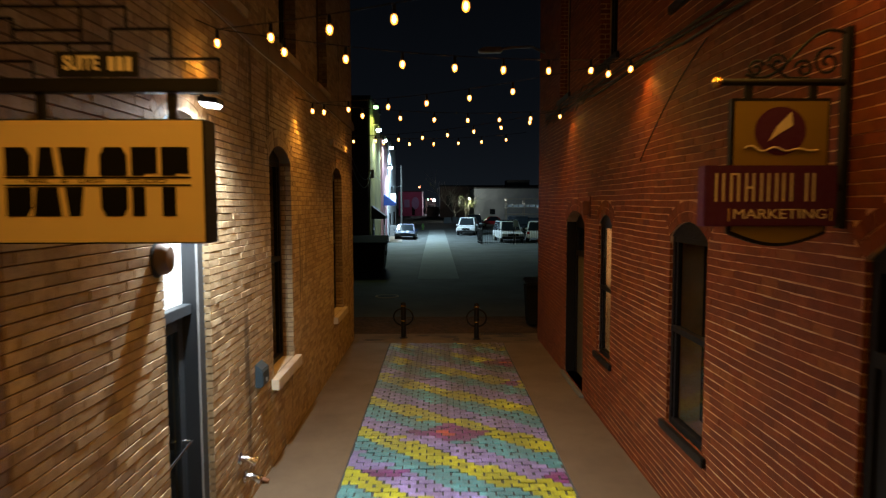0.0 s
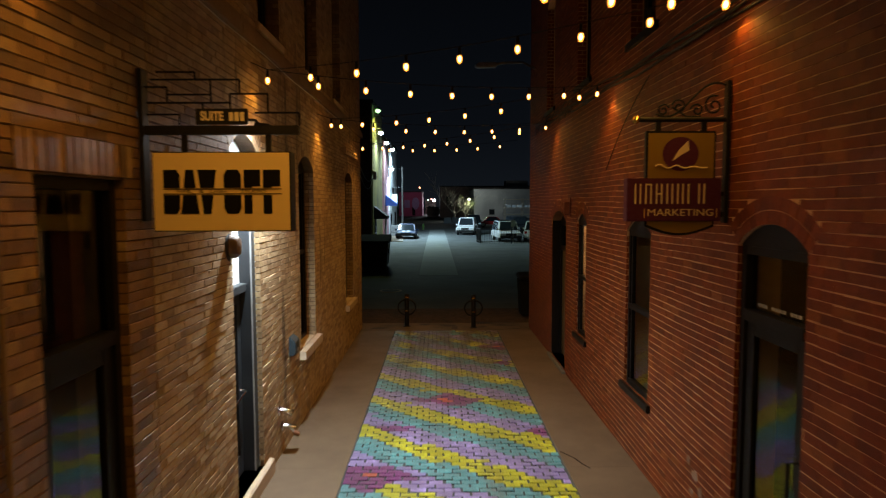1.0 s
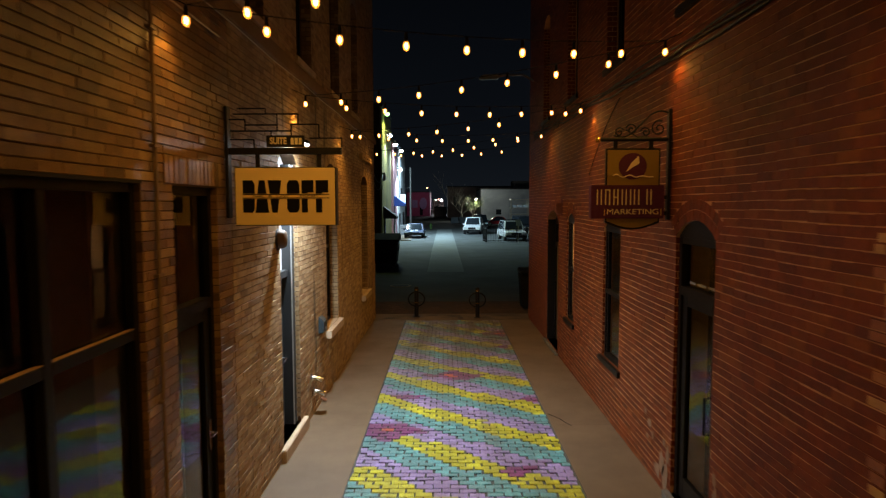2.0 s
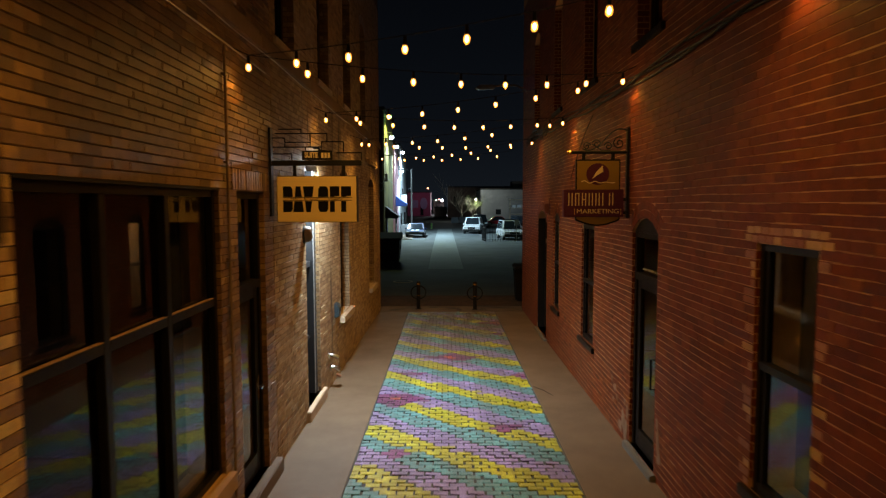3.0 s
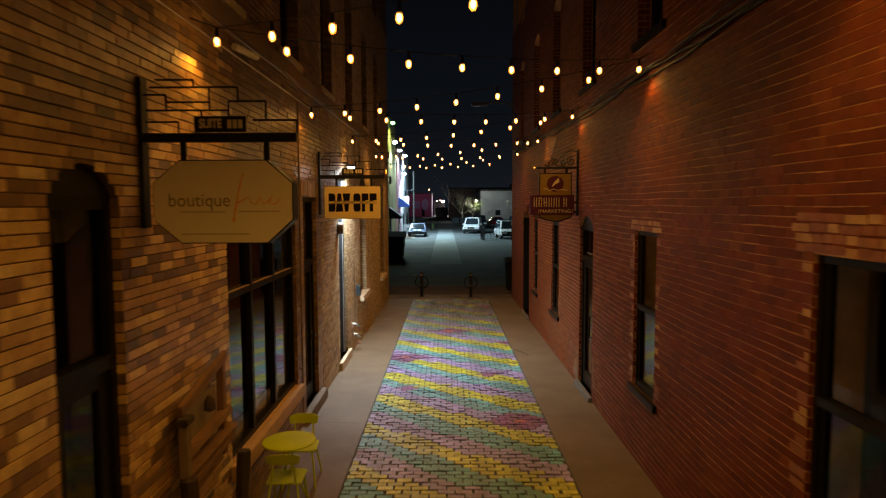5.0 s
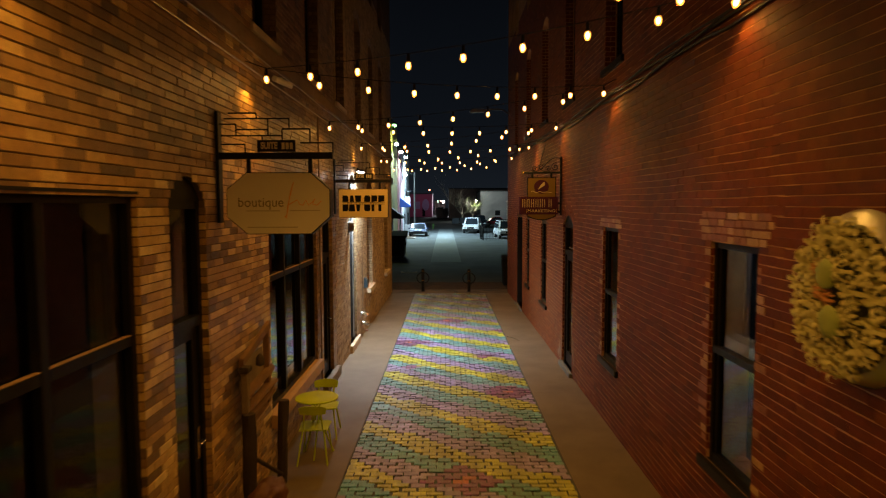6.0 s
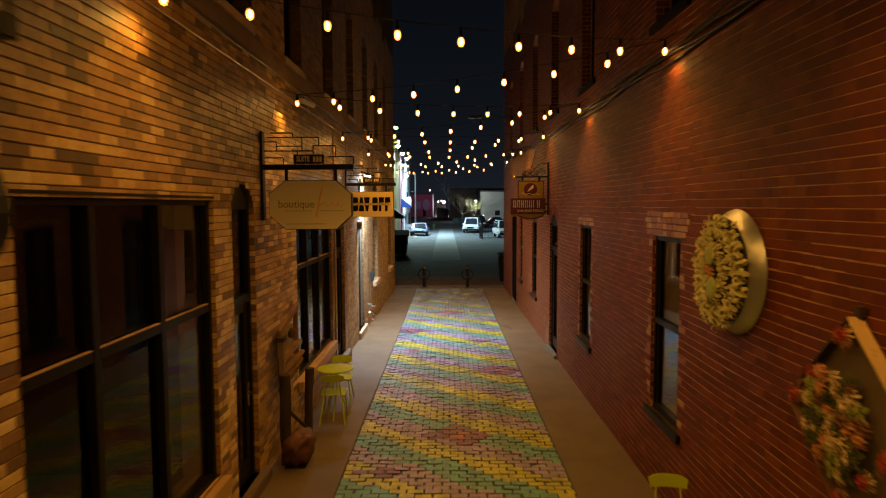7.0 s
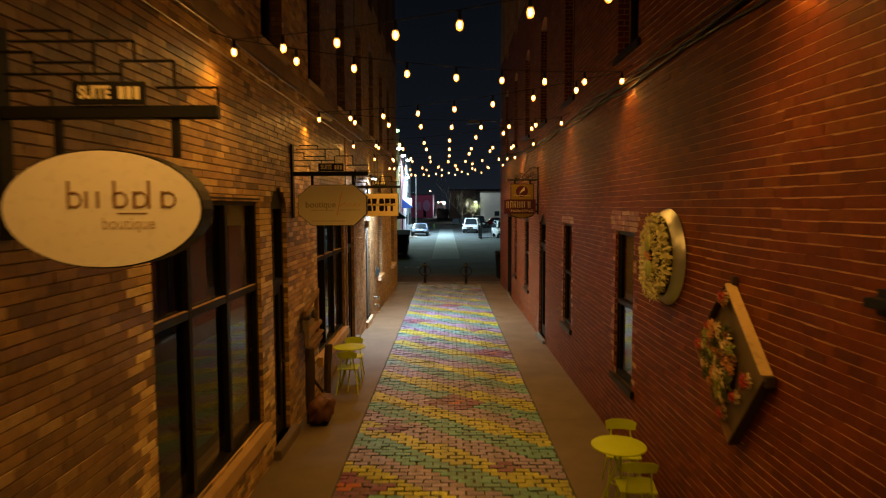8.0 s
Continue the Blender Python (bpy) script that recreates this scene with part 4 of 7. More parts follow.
def shop_sign(y, label, face_mat, outline, hole):
    """A hanging sign box on a black bracket; outline gives its front as (x, z) points."""
    root = thing("shop_sign", (XL, y, 3.6), label, "sign", "hanging shop signs")
    br = Shape().box((XL + 0.012, y - 0.03, 3.565), (-0.95, y + 0.03, 3.625))
    part("beam", br, black_metal, root, "black steel bracket beam", 0.004)
    pl = Shape().box((XL + 0.012, y - 0.05, 2.98), (XL + 0.04, y + 0.05, 4.0))
    part("wall_plate", pl, black_metal, root, bevel=0.004)
    for a, b, c, d in RODS:
        part("rod", Shape().path([(XL + 0.04 + a, y, 3.625 + b), (XL + 0.04 + c, y, 3.625 + d)], 0.0065, 6), black_metal, root)
    plate = Shape().box((-1.635, y - 0.045, 3.628), (-1.285, y - 0.03, 3.735))
    sp = part("suite_plate", plate, black_metal, root, "black suite plate with pale letters", 0.003)
    words("lettering", "SUITE", (-1.525, y - 0.0465, 3.682), 0.082, pale_letter, sp, "pale capital letters", 0.74, bold=0.003)
    for i in range(3):
        part("number_bar", Shape().box((-1.41 + i * 0.037, y - 0.048, 3.652), (-1.383 + i * 0.037, y - 0.0455, 3.711)), pale_letter, sp, "pale number bar")
    for x in (-1.73, -1.16):
        part("hanger", Shape().box((x - 0.018, y - 0.012, hole), (x + 0.018, y + 0.012, 3.566)), black_metal, root)
    rim = [(x, z) for x, z in outline]
    cx, cz = sum(p[0] for p in rim) / len(rim), sum(p[1] for p in rim) / len(rim)
    body = part("sign_box", Shape().plate([(x, y - 0.07, z) for x, z in rim], (0, 0.14, 0)), black_metal, root, "black metal sign box", 0.004)
    face = [(cx + (x - cx) * 0.985, cz + (z - cz) * 0.975) for x, z in rim]
    part("sign_face", Shape().plate([(x, y - 0.074, z) for x, z in face], (0, 0.006, 0)), face_mat, body)
    return root, body, y - 0.0755


# yellow nail studio sign
root, body, fy = shop_sign(2.76, "cream lightbox shop sign with bold black lettering", sign_cream, [(-1.925, 2.91), (-1.0, 2.91), (-1.0, 3.445), (-1.925, 3.445)], 3.44)
BLOCKS = [[(0, 0), (0.8, 0), (1, 0.12), (1, 0.88), (0.8, 1), (0, 1)], [(0, 0), (1, 0), (0.72, 1), (0.28, 1)], [(0.3, 0), (0.7, 0), (1, 1), (0, 1)],
          [(0.18, 0), (0.82, 0), (1, 0.12), (1, 0.88), (0.82, 1), (0.18, 1), (0, 0.88), (0, 0.12)], [(0, 0), (0.5, 0), (0.5, 0.62), (1, 0.62), (1, 1), (0, 1)], [(0, 0), (0.5, 0), (0.5, 0.62), (1, 0.62), (1, 1), (0, 1)]]


def banded(outline, lo, hi):
    """The part of an outline between two heights."""
    out = []
    for (ax, az), (bx, bz) in zip(outline, outline[1:] + outline[:1]):
        if lo <= az <= hi:
            out.append((ax, az))
        cuts = [((h - az) / (bz - az), h) for h in (lo, hi) if abs(bz - az) > 1e-6 and 0 < (h - az) / (bz - az) < 1]
        out += [(ax + (bx - ax) * f, h) for f, h in sorted(cuts)]
    return out


for i, (x0, x1) in enumerate(((-1.852, -1.742), (-1.738, -1.615), (-1.622, -1.497), (-1.447, -1.332), (-1.312, -1.203), (-1.183, -1.068))):
    sh = Shape()
    for lo, hi in ((0.0, 0.425), (0.588, 1.0)):
        rim = banded(BLOCKS[i], lo, hi)
        if len(rim) > 2:
            sh.plate([(x0 + (x1 - x0) * a, fy - 0.002, 3.03 + 0.295 * b) for a, b in rim], (0, 0.003, 0))
    part("letter_block", sh, sign_black, body, "bold black letter block")
for z in (3.196, 3.163):
    part("rule", Shape().box((-1.855, fy - 0.002, z - 0.003), (-1.06, fy + 0.001, z + 0.003)), sign_black, body)
for text, x in (("NAIL", -1.713), ("&", -1.60), ("LASH", -1.487), ("STUDIO", -1.25)):
    words("small_lettering", text, (x, fy, 3.1795), 0.027, sign_black, body, "small spaced capitals", 1.75)

# octagonal boutique sign
oct_rim = [(-1.735, 2.875), (-1.145, 2.875), (-0.97, 3.035), (-0.97, 3.285), (-1.145, 3.44), (-1.735, 3.44), (-1.92, 3.285), (-1.92, 3.035)]
root, body, fy = shop_sign(-3.15, "ivory octagonal shop sign with olive and orange lettering", sign_ivory, oct_rim, 3.44)
words("lettering", "boutique", (-1.605, fy, 3.165), 0.125, olive_letter, body, "olive serif-like word", 0.95)
sc = Shape()
pts = [(-1.385, 3.03), (-1.365, 3.06), (-1.33, 3.26), (-1.30, 3.35), (-1.315, 3.30), (-1.36, 3.12), (-1.37, 3.02)]
sc.path([(x, fy - 0.001, z) for x, z in pts], 0.0055, 5)
pts = [(-1.36, 3.14), (-1.27, 3.19), (-1.25, 3.15), (-1.22, 3.14), (-1.19, 3.19), (-1.17, 3.14), (-1.13, 3.17), (-1.11, 3.20), (-1.13, 3.15), (-1.09, 3.14), (-1.05, 3.18)]
sc.path([(x, fy - 0.001, z) for x, z in pts], 0.005, 5)
part("script_stroke", sc, orange_letter, body, "orange brush-script stroke")
for x0, x1, z in ((-1.74, -1.43, 3.09), (-1.34, -1.06, 3.092), (-1.73, -1.27, 2.94)):
    part("fine_print_bar", Shape().box((x0, fy - 0.0015, z - 0.005), (x1, fy + 0.001, z + 0.005)), plain("faded_print", (0.5, 0.42, 0.27), 0.5), body, "faded fine print")

# oval boutique sign
oval = [(-1.50 + 0.485 * math.cos(2 * math.pi * i / 40), 3.13 + 0.285 * math.sin(2 * math.pi * i / 40)) for i in range(40)]
root, body, fy = shop_sign(-8.78, "white oval shop sign with brown lettering", sign_white, oval, 3.38)
for i, (x, tall) in enumerate(((-1.63, 1), (-1.545, 0), (-1.49, 0), (-1.41, 1), (-1.315, 0), (-1.245, 1), (-1.18, 0))):
    sh = Shape()
    sh.box((x - 0.03, fy - 0.002, 3.135), (x - 0.016, fy + 0.001, 3.265 if tall else 3.215))
    if i not in (1, 2, 5):
        sh.path([(x - 0.02 + 0.034 * math.cos(q / 9 * math.pi * 2) + 0.024, fy, 3.175 + 0.036 * math.sin(q / 9 * math.pi * 2)) for q in range(10)], 0.0055, 5)
    part("letter_shape", sh, brown_letter, body, "thin brown letter shape")
faded_brown = plain("faded_brown_lettering", (0.48, 0.36, 0.26), 0.5, 0, 40, 0.1, 0.03)
words("lettering", "boutique", (-1.37, fy, 3.06), 0.08, faded_brown, body, "small faded brown word", 0.9)
part("rule", Shape().box((-1.42, fy - 0.002, 3.108), (-1.28, fy + 0.001, 3.113)), brown_letter, body)

# maroon and gold hanging sign on a scrolled bracket
y = 3.66
root = thing("hanging_sign", (XR, y, 3.8), "maroon and gold hanging sign on a scrolled iron bracket", "sign")
part("wall_plate", Shape().box((XR - 0.045, y - 0.035, 2.93), (XR - 0.012, y + 0.035, 4.1)), black_metal, root, bevel=0.004)
part("beam", Shape().tube((XR - 0.03, y, 3.785), (1.66, y, 3.785), 0.022, None, 10), black_metal, root, smooth=True)
ball = Shape().lathe([(0.004, -0.035), (0.02, -0.03), (0.035, 0.0), (0.02, 0.03), (0.004, 0.035)], 14, (1.635, y, 3.785))
part("finial", ball, brass, root, "polished brass ball", smooth=True)


def spiral(cx, cz, r, a0, turns, d):
    """A coil that winds inwards from the radius r."""
    pts = []
    for i in range(25):
        f = i / 24
        a = a0 + d * turns * 2 * math.pi * f
        q = r * (1 - 0.82 * f)
        pts.append((cx + q * math.cos(a), y, cz + q * math.sin(a)))
    return pts


scroll = Shape()
for pts in (spiral(1.86, 3.862, 0.052, 0.4, 1.4, 1), spiral(1.99, 3.89, 0.062, 2.9, 1.4, -1), spiral(2.28, 3.90, 0.085, 1.2, 1.5, 1), spiral(2.14, 3.862, 0.055, 3.0, 1.4, -1)):
    scroll.path(pts, 0.0085, 6)
scroll.path([(1.80 + 0.58 * i / 16, y, 3.83 + 0.235 * (0.5 - 0.5 * math.cos(math.pi * i / 16)) - 0.04 * math.sin(2 * math.pi * i / 16)) for i in range(17)], 0.0095, 6)
scroll.path([(1.93, y, 3.89), (2.05, y, 3.81), (2.17, y, 3.81)], 0.0085, 6)
part("scrollwork", scroll, black_metal, root, "curled wrought-iron scrolls", smooth=True)
for x in (1.82, 2.2):
    part("hanger", Shape().box((x - 0.022, y - 0.01, 3.68), (x + 0.022, y + 0.01, 3.775)), black_metal, root)
panel = [(1.715, 3.69), (2.295, 3.69), (2.295, 2.92)] + [(2.295 - 0.58 * i / 12, 2.90 - 0.075 * math.sin(math.pi * i / 12)) for i in range(13)] + [(1.715, 2.92)]
bd = part("panel", Shape().plate([(a, y - 0.025, b) for a, b in panel], (0, 0.05, 0)), black_metal, root, "black-edged panel", 0.004)
inner = [(2.005 + (a - 2.005) * 0.94, 3.28 + (b - 3.28) * 0.955) for a, b in panel]
part("gold_face", Shape().plate([(a, y - 0.029, b) for a, b in inner], (0, 0.006, 0)), sign_gold, bd, "dull gold face")
disc = [(2.0 + 0.15 * math.cos(i * math.pi / 16), y - 0.033, 3.50 + 0.14 * math.sin(i * math.pi / 16)) for i in range(32)]
part("disc", Shape().plate(disc, (0, 0.006, 0)), sign_maroon, bd, "maroon disc")
part("nib", Shape().plate([(1.93, y - 0.036, 3.44), (2.0, y - 0.036, 3.49), (2.07, y - 0.036, 3.53), (2.06, y - 0.036, 3.61), (1.98, y - 0.036, 3.53)], (0, 0.004, 0)), pale_letter, bd, "pale pen-nib shape")
part("flourish", Shape().path([(1.79 + 0.43 * i / 20, y - 0.035, 3.40 + 0.018 * math.sin(i * 0.95) * (1 - i / 24) - 0.012 * i / 20) for i in range(21)], 0.006, 5), pale_letter, bd, "pale wavy stroke")
mp = part("maroon_panel", Shape().box((1.555, y - 0.055, 2.945), (2.335, y + 0.045, 3.30)), sign_maroon, root, "maroon sign board", 0.006)
for i in range(7):
    x = 1.645 + i * 0.088
    sh = Shape()
    sh.box((x - 0.028, y - 0.058, 3.09), (x - 0.016, y - 0.0545, 3.255))
    if i not in (5,):
        sh.box((x + 0.014, y - 0.058, 3.09), (x + 0.026, y - 0.0545, 3.255))
    if i in (1, 2):
        sh.box((x - 0.016, y - 0.058, 3.165 if i == 2 else 3.243), (x + 0.014, y - 0.0545, 3.178 if i == 2 else 3.255))
    part("letter_bar", sh, pale_letter, mp, "pale gold letter bars")
words("lettering", "MARKETING", (2.0, y - 0.0555, 3.015), 0.082, pale_letter, mp, "pale gold capital letters", 1.22)
for x in (1.70, 2.30):
    part("rule", Shape().box((x - 0.003, y - 0.058, 2.975), (x + 0.003, y - 0.0545, 3.05)), gold_leaf, mp)
for z in (3.0, 3.17):
    part("strut", Shape().box((2.33, y - 0.015, z - 0.02), (XR - 0.012, y + 0.015, z + 0.02)), black_metal, root)

# flood light over the recessed entrance
fl = thing("wall_floodlight", (XL, 5.16, 3.91), "small white floodlight fixed above the shop entrance", "wall light")
part("arm", Shape().path([(XL, 5.16, 3.99), (XL + 0.09, 5.16, 3.985), (XL + 0.13, 5.16, 3.935)], 0.016, 8), black_metal, fl)
part("housing", Shape().plate([(XL + 0.09, 5.08, 3.915), (XL + 0.26, 5.08, 3.895), (XL + 0.25, 5.08, 3.94), (XL + 0.10, 5.08, 3.955)], (0, 0.16, 0)), black_metal, fl, bevel=0.006)
part("lens", Shape().plate([(XL + 0.105, 5.095, 3.908), (XL + 0.125, 5.095, 3.876), (XL + 0.225, 5.095, 3.866), (XL + 0.245, 5.095, 3.894)], (0, 0.13, 0)), glow_mat("floodlight_lens", (0.95, 0.97, 1.0), FLOOD_GLOW), fl, "glaring white lens")
lamp("SPOT", "floodlight_beam", (XL + 0.22, 5.19, 3.855), (XL + 1.15, 5.75, 0.0), FLOOD_WATTS, (0.84, 0.95, 1.0), 0.04, 139, 1.0)
lamp("SPOT", "floodlight_spill", (XL + 0.17, 5.16, 3.85), (XL + 0.17, 5.16, 0.0), SPILL_WATTS, (0.84, 0.95, 1.0), 0.03, 178, 0.15)

# downlight hood beside the entrance
hood = thing("wall_hood", (XL, 4.45, 2.68), "brown round wall hood on the brick", "wall fitting")
prof = [(0.02, 0.0), (0.08, 0.005), (0.10, 0.02), (0.098, 0.07), (0.075, 0.1), (0.02, 0.11)]
sh = Shape().lathe(prof, 18)
sh.v = [(XL + 0.012 + z, 4.45 + a, 2.69 + b * 1.15) for a, b, z in sh.v]
part("cap", sh, plain("brown_cap", (0.12, 0.075, 0.05), 0.6, 0, 30, 0.3), hood, smooth=True)
sh = Shape().lathe([(0.108, 0.0), (0.108, 0.01), (0.1, 0.014)], 18)
sh.v = [(XL + 0.008 + z, 4.45 + a, 2.68 + b * 1.2) for a, b, z in sh.v]
part("base_plate", sh, grey_frame, hood, smooth=True)

eb = thing("electric_box", (XL, 6.85, 1.2), "blue-grey outdoor socket box on the brick", "electric box")
bx = Shape().plate([(XL + 0.012, 6.72, 1.04), (XL + 0.10, 6.72, 1.06), (XL + 0.10, 6.72, 1.24), (XL + 0.012, 6.72, 1.32)], (0, 0.26, 0))
part("housing", bx, plain("slate_plastic", (0.022, 0.034, 0.042), 0.4), eb, bevel=0.012)
part("latch", Shape().box((XL + 0.1, 6.84, 1.10), (XL + 0.112, 6.87, 1.14)), galvanised, eb)
for yy, zz in ((6.14, 0.50), (6.28, 0.25)):
    tap = thing("hose_connection", (XL, yy, zz), "polished steel standpipe connection", "pipe fitting", "wall connections")
    sh = Shape().path([(XL, yy, zz), (XL + 0.09, yy, zz), (XL + 0.15, yy + 0.01, zz - 0.03)], 0.038, 12)
    part("nozzle", sh, chrome, tap, smooth=True)
    sh = Shape().lathe([(0.065, 0.0), (0.065, 0.012), (0.045, 0.022)], 14)
    sh.v = [(XL + 0.01 + z, yy + a, zz + b) for a, b, z in sh.v]
    part("flange", sh, chrome, tap, smooth=True)
    part("cap", Shape().tube((XL + 0.15, yy + 0.01, zz - 0.03), (XL + 0.175, yy + 0.015, zz - 0.045), 0.045, None, 12), chrome, tap, smooth=True)
stain = thing("drain_spout", (XL, 6.9, 0.04), "rusty low drain spout at the wall foot", "drain spout")
part("spout", Shape().tube((XL, 6.9, 0.06), (XL + 0.09, 6.9, 0.03), 0.028, 0.024, 10), plain("rust", (0.20, 0.075, 0.03), 0.8), stain, smooth=True)
settle(stain)

beam = thing("wall_beam", (XL, 12.7, 4.2), "pale timber bracket with bolt holes on the brick", "bracket")
part("board", Shape().box((XL + 0.012, 11.7, 4.16), (XL + 0.09, 13.6, 4.3)), plain("old_timber", (0.42, 0.28, 0.15), 0.8, 0, 30, 0.3, 0.4), beam, bevel=0.006)
for i in range(5):
    part("bolt", Shape().tube((XL + 0.09, 11.95 + i * 0.35, 4.23), (XL + 0.10, 11.95 + i * 0.35, 4.23), 0.022, None, 8), black_metal, beam)

cam_box = thing("security_camera", (XL, -1.15, 4.66), "pale bullet security camera on the belt course", "camera")
part("bracket", Shape().path([(XL, -1.15, 4.70), (XL + 0.1, -1.15, 4.70), (XL + 0.1, -1.15, 4.68)], 0.015, 8), sign_ivory, cam_box)
part("barrel", Shape().tube((XL + 0.06, -1.35, 4.66), (XL + 0.17, -1.0, 4.64), 0.035, None, 12), sign_ivory, cam_box, smooth=True)

# conduits and cables
cd = thing("conduit", (XL, 1.3, 4.6), "thin steel conduit running along and down the brick", "conduit")
sh = Shape().path([(XL + 0.03, 1.3, 0.1), (XL + 0.03, 1.3, 4.58)], 0.014, 8)
for z in (0.8, 1.7, 2.6, 3.5, 4.3):
    sh.box((XL + 0.005, 1.26, z), (XL + 0.048, 1.34, z + 0.02))
part("riser", sh, plain("dull_conduit", (0.20, 0.14, 0.09), 0.6), cd, smooth=True)
part("run", Shape().path([(XL + 0.03, -14.0, 4.60), (XL + 0.03, 1.3, 4.60), (XL + 0.03, 2.6, 4.59)], 0.0075, 8), galvanised, cd, smooth=True)
cb = thing("cable", (XL, 0, 4.72), "taut steel cable below the belt course", "cable")
part("wire", Shape().path([(XL + 0.085, -14 + i * 1.4, 4.76 - 0.02 * (i % 2)) for i in range(20)], 0.0055, 6), galvanised, cb)
r = random.Random(5)
for k in range(4):
    cb = thing("cable", (XR, 0, 4.6), "black sagging cable along the red brick", "cable", "cables on the red wall")
    pts = []
    for i in range(57):
        yy = -14 + i * 0.49
        base = 4.60 if yy < 4 else 4.60 + 0.028 * (yy - 4)
        pts.append((XR - 0.03 - 0.02 * k, yy, base + 0.03 * k + 0.03 * math.sin(yy * 1.9 + k * 2) + r.uniform(-0.012, 0.012)))
    part("wire", Shape().path(pts, 0.015 - 0.0015 * k, 6), black_metal, cb)
cb = thing("cable", (XR, 13, 4.9), "tangled black cables at the building corner", "cable", "cables on the red wall")
for k in range(6):
    sh = Shape().path([(XR - 0.03 - 0.03 * r.random(), 9.5 + i * 0.33, 4.72 + 0.05 * k + r.uniform(-0.06, 0.06) + (0.06 if i > 6 else 0)) for i in range(14)], 0.008, 5)
    part("wire", sh, black_metal, cb)
cb = thing("cable", (XR, 5, 4.3), "thin loose wire drooping down the red brick", "cable", "cables on the red wall")
part("wire", Shape().path([(XR - 0.02, 5.6 + i * 0.16, 4.55 - 0.055 * i - 0.003 * i * i) for i in range(12)], 0.006, 5), black_metal, cb)
lp = thing("wall_lantern", (XR, 9.8, 3.0), "small rusty wall lantern between door and window", "wall light")
part("back_plate", Shape().box((XR - 0.03, 9.72, 2.86), (XR - 0.011, 9.88, 3.2)), plain("rusty_iron", (0.16, 0.05, 0.03), 0.7, 0.2), lp, bevel=0.004)
part("housing", Shape().box((XR - 0.13, 9.74, 2.9), (XR - 0.03, 9.86, 3.12)), bpy.data.materials["rusty_iron"], lp, bevel=0.012)
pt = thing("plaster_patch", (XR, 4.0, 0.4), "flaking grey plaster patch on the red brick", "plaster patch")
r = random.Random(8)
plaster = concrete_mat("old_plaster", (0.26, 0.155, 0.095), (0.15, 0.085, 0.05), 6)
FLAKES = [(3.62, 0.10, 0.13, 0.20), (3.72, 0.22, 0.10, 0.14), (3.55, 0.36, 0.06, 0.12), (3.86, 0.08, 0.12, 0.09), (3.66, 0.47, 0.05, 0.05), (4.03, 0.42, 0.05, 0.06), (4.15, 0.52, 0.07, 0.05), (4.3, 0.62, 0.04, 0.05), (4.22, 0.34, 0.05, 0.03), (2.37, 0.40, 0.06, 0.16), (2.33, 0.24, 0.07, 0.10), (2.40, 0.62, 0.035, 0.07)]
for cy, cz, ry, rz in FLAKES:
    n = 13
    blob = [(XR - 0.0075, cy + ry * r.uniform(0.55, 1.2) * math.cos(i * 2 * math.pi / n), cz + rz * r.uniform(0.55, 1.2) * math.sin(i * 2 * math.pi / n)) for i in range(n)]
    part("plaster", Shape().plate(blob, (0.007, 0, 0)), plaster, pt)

# patched brick round the two near windows
r = random.Random(9)
for key in ("w3", "w4"):
    o = RIGHT_OPEN[key]
    sh = Shape()
    for k in range(4 if key == "w4" else 2):
        a = o[0] - 0.10 - r.uniform(0, 0.12)
        while a < o[1] + 0.10 + 0.05 * (k % 2):
            ln = r.choice((0.085, 0.095, 0.1, 0.185)) + r.uniform(-0.006, 0.006)
            jog = r.uniform(-0.004, 0.004)
            right.box(sh, a, a + ln, o[3] + 0.010 + k * 0.0655 + jog, o[3] + 0.062 + k * 0.0655 + jog, 0.001, 0.0062 + r.uniform(0, 0.004))
            a += ln + r.uniform(0.009, 0.017)
    k = 0
    z = o[2]
    while z < o[3] - 0.06:
        for y, d in ((o[1], 1), (o[0], -1)):
            wdt, up = r.uniform(0.04, 0.19), r.uniform(-0.006, 0.006)
            if r.random() < (0.6 if d > 0 else 0.3):
                right.box(sh, y + d * 0.002, y + d * wdt, z + 0.006 + up, z + r.uniform(0.052, 0.064) + up, 0.001, 0.0062 + r.uniform(0, 0.003))
        z += 0.0725
        k += 1
    tagged(part("patched_bricks", sh, brick_patch, wall_right, "paler patched bricks with smeared mortar"), kind="stuff")

# ---- bollards ----
bol = thing("bollard", (-0.84, 14.95, 0), "black steel bollard with a hoop for bicycles and a gold band", "bollard", "bicycle bollards")
part("post", Shape().lathe([(0.062, 0.0), (0.062, 0.84), (0.056, 0.87), (0.02, 0.885)], 16, (-0.84, 14.95, 0)), black_metal, bol, smooth=True)
part("foot", Shape().lathe([(0.10, 0.0), (0.10, 0.012), (0.066, 0.02)], 16, (-0.84, 14.95, 0)), black_metal, bol, smooth=True)
for z, h in ((0.77, 0.045), (0.41, 0.03)):
    part("band", Shape().lathe([(0.0635, z), (0.0645, z + 0.003), (0.0645, z + h - 0.003), (0.0635, z + h)], 16, (-0.84, 14.95, 0)), brass, bol, "gold reflective band", smooth=True)
part("hoop", Shape().path([(-0.84 + 0.235 * math.cos(i * math.pi / 16), 14.95, 0.52 + 0.21 * math.sin(i * math.pi / 16)) for i in range(33)], 0.021, 8), black_metal, bol, smooth=True)
settle(bol, copy_thing(bol, Matrix.Translation((0.935, 14.75, 0))))


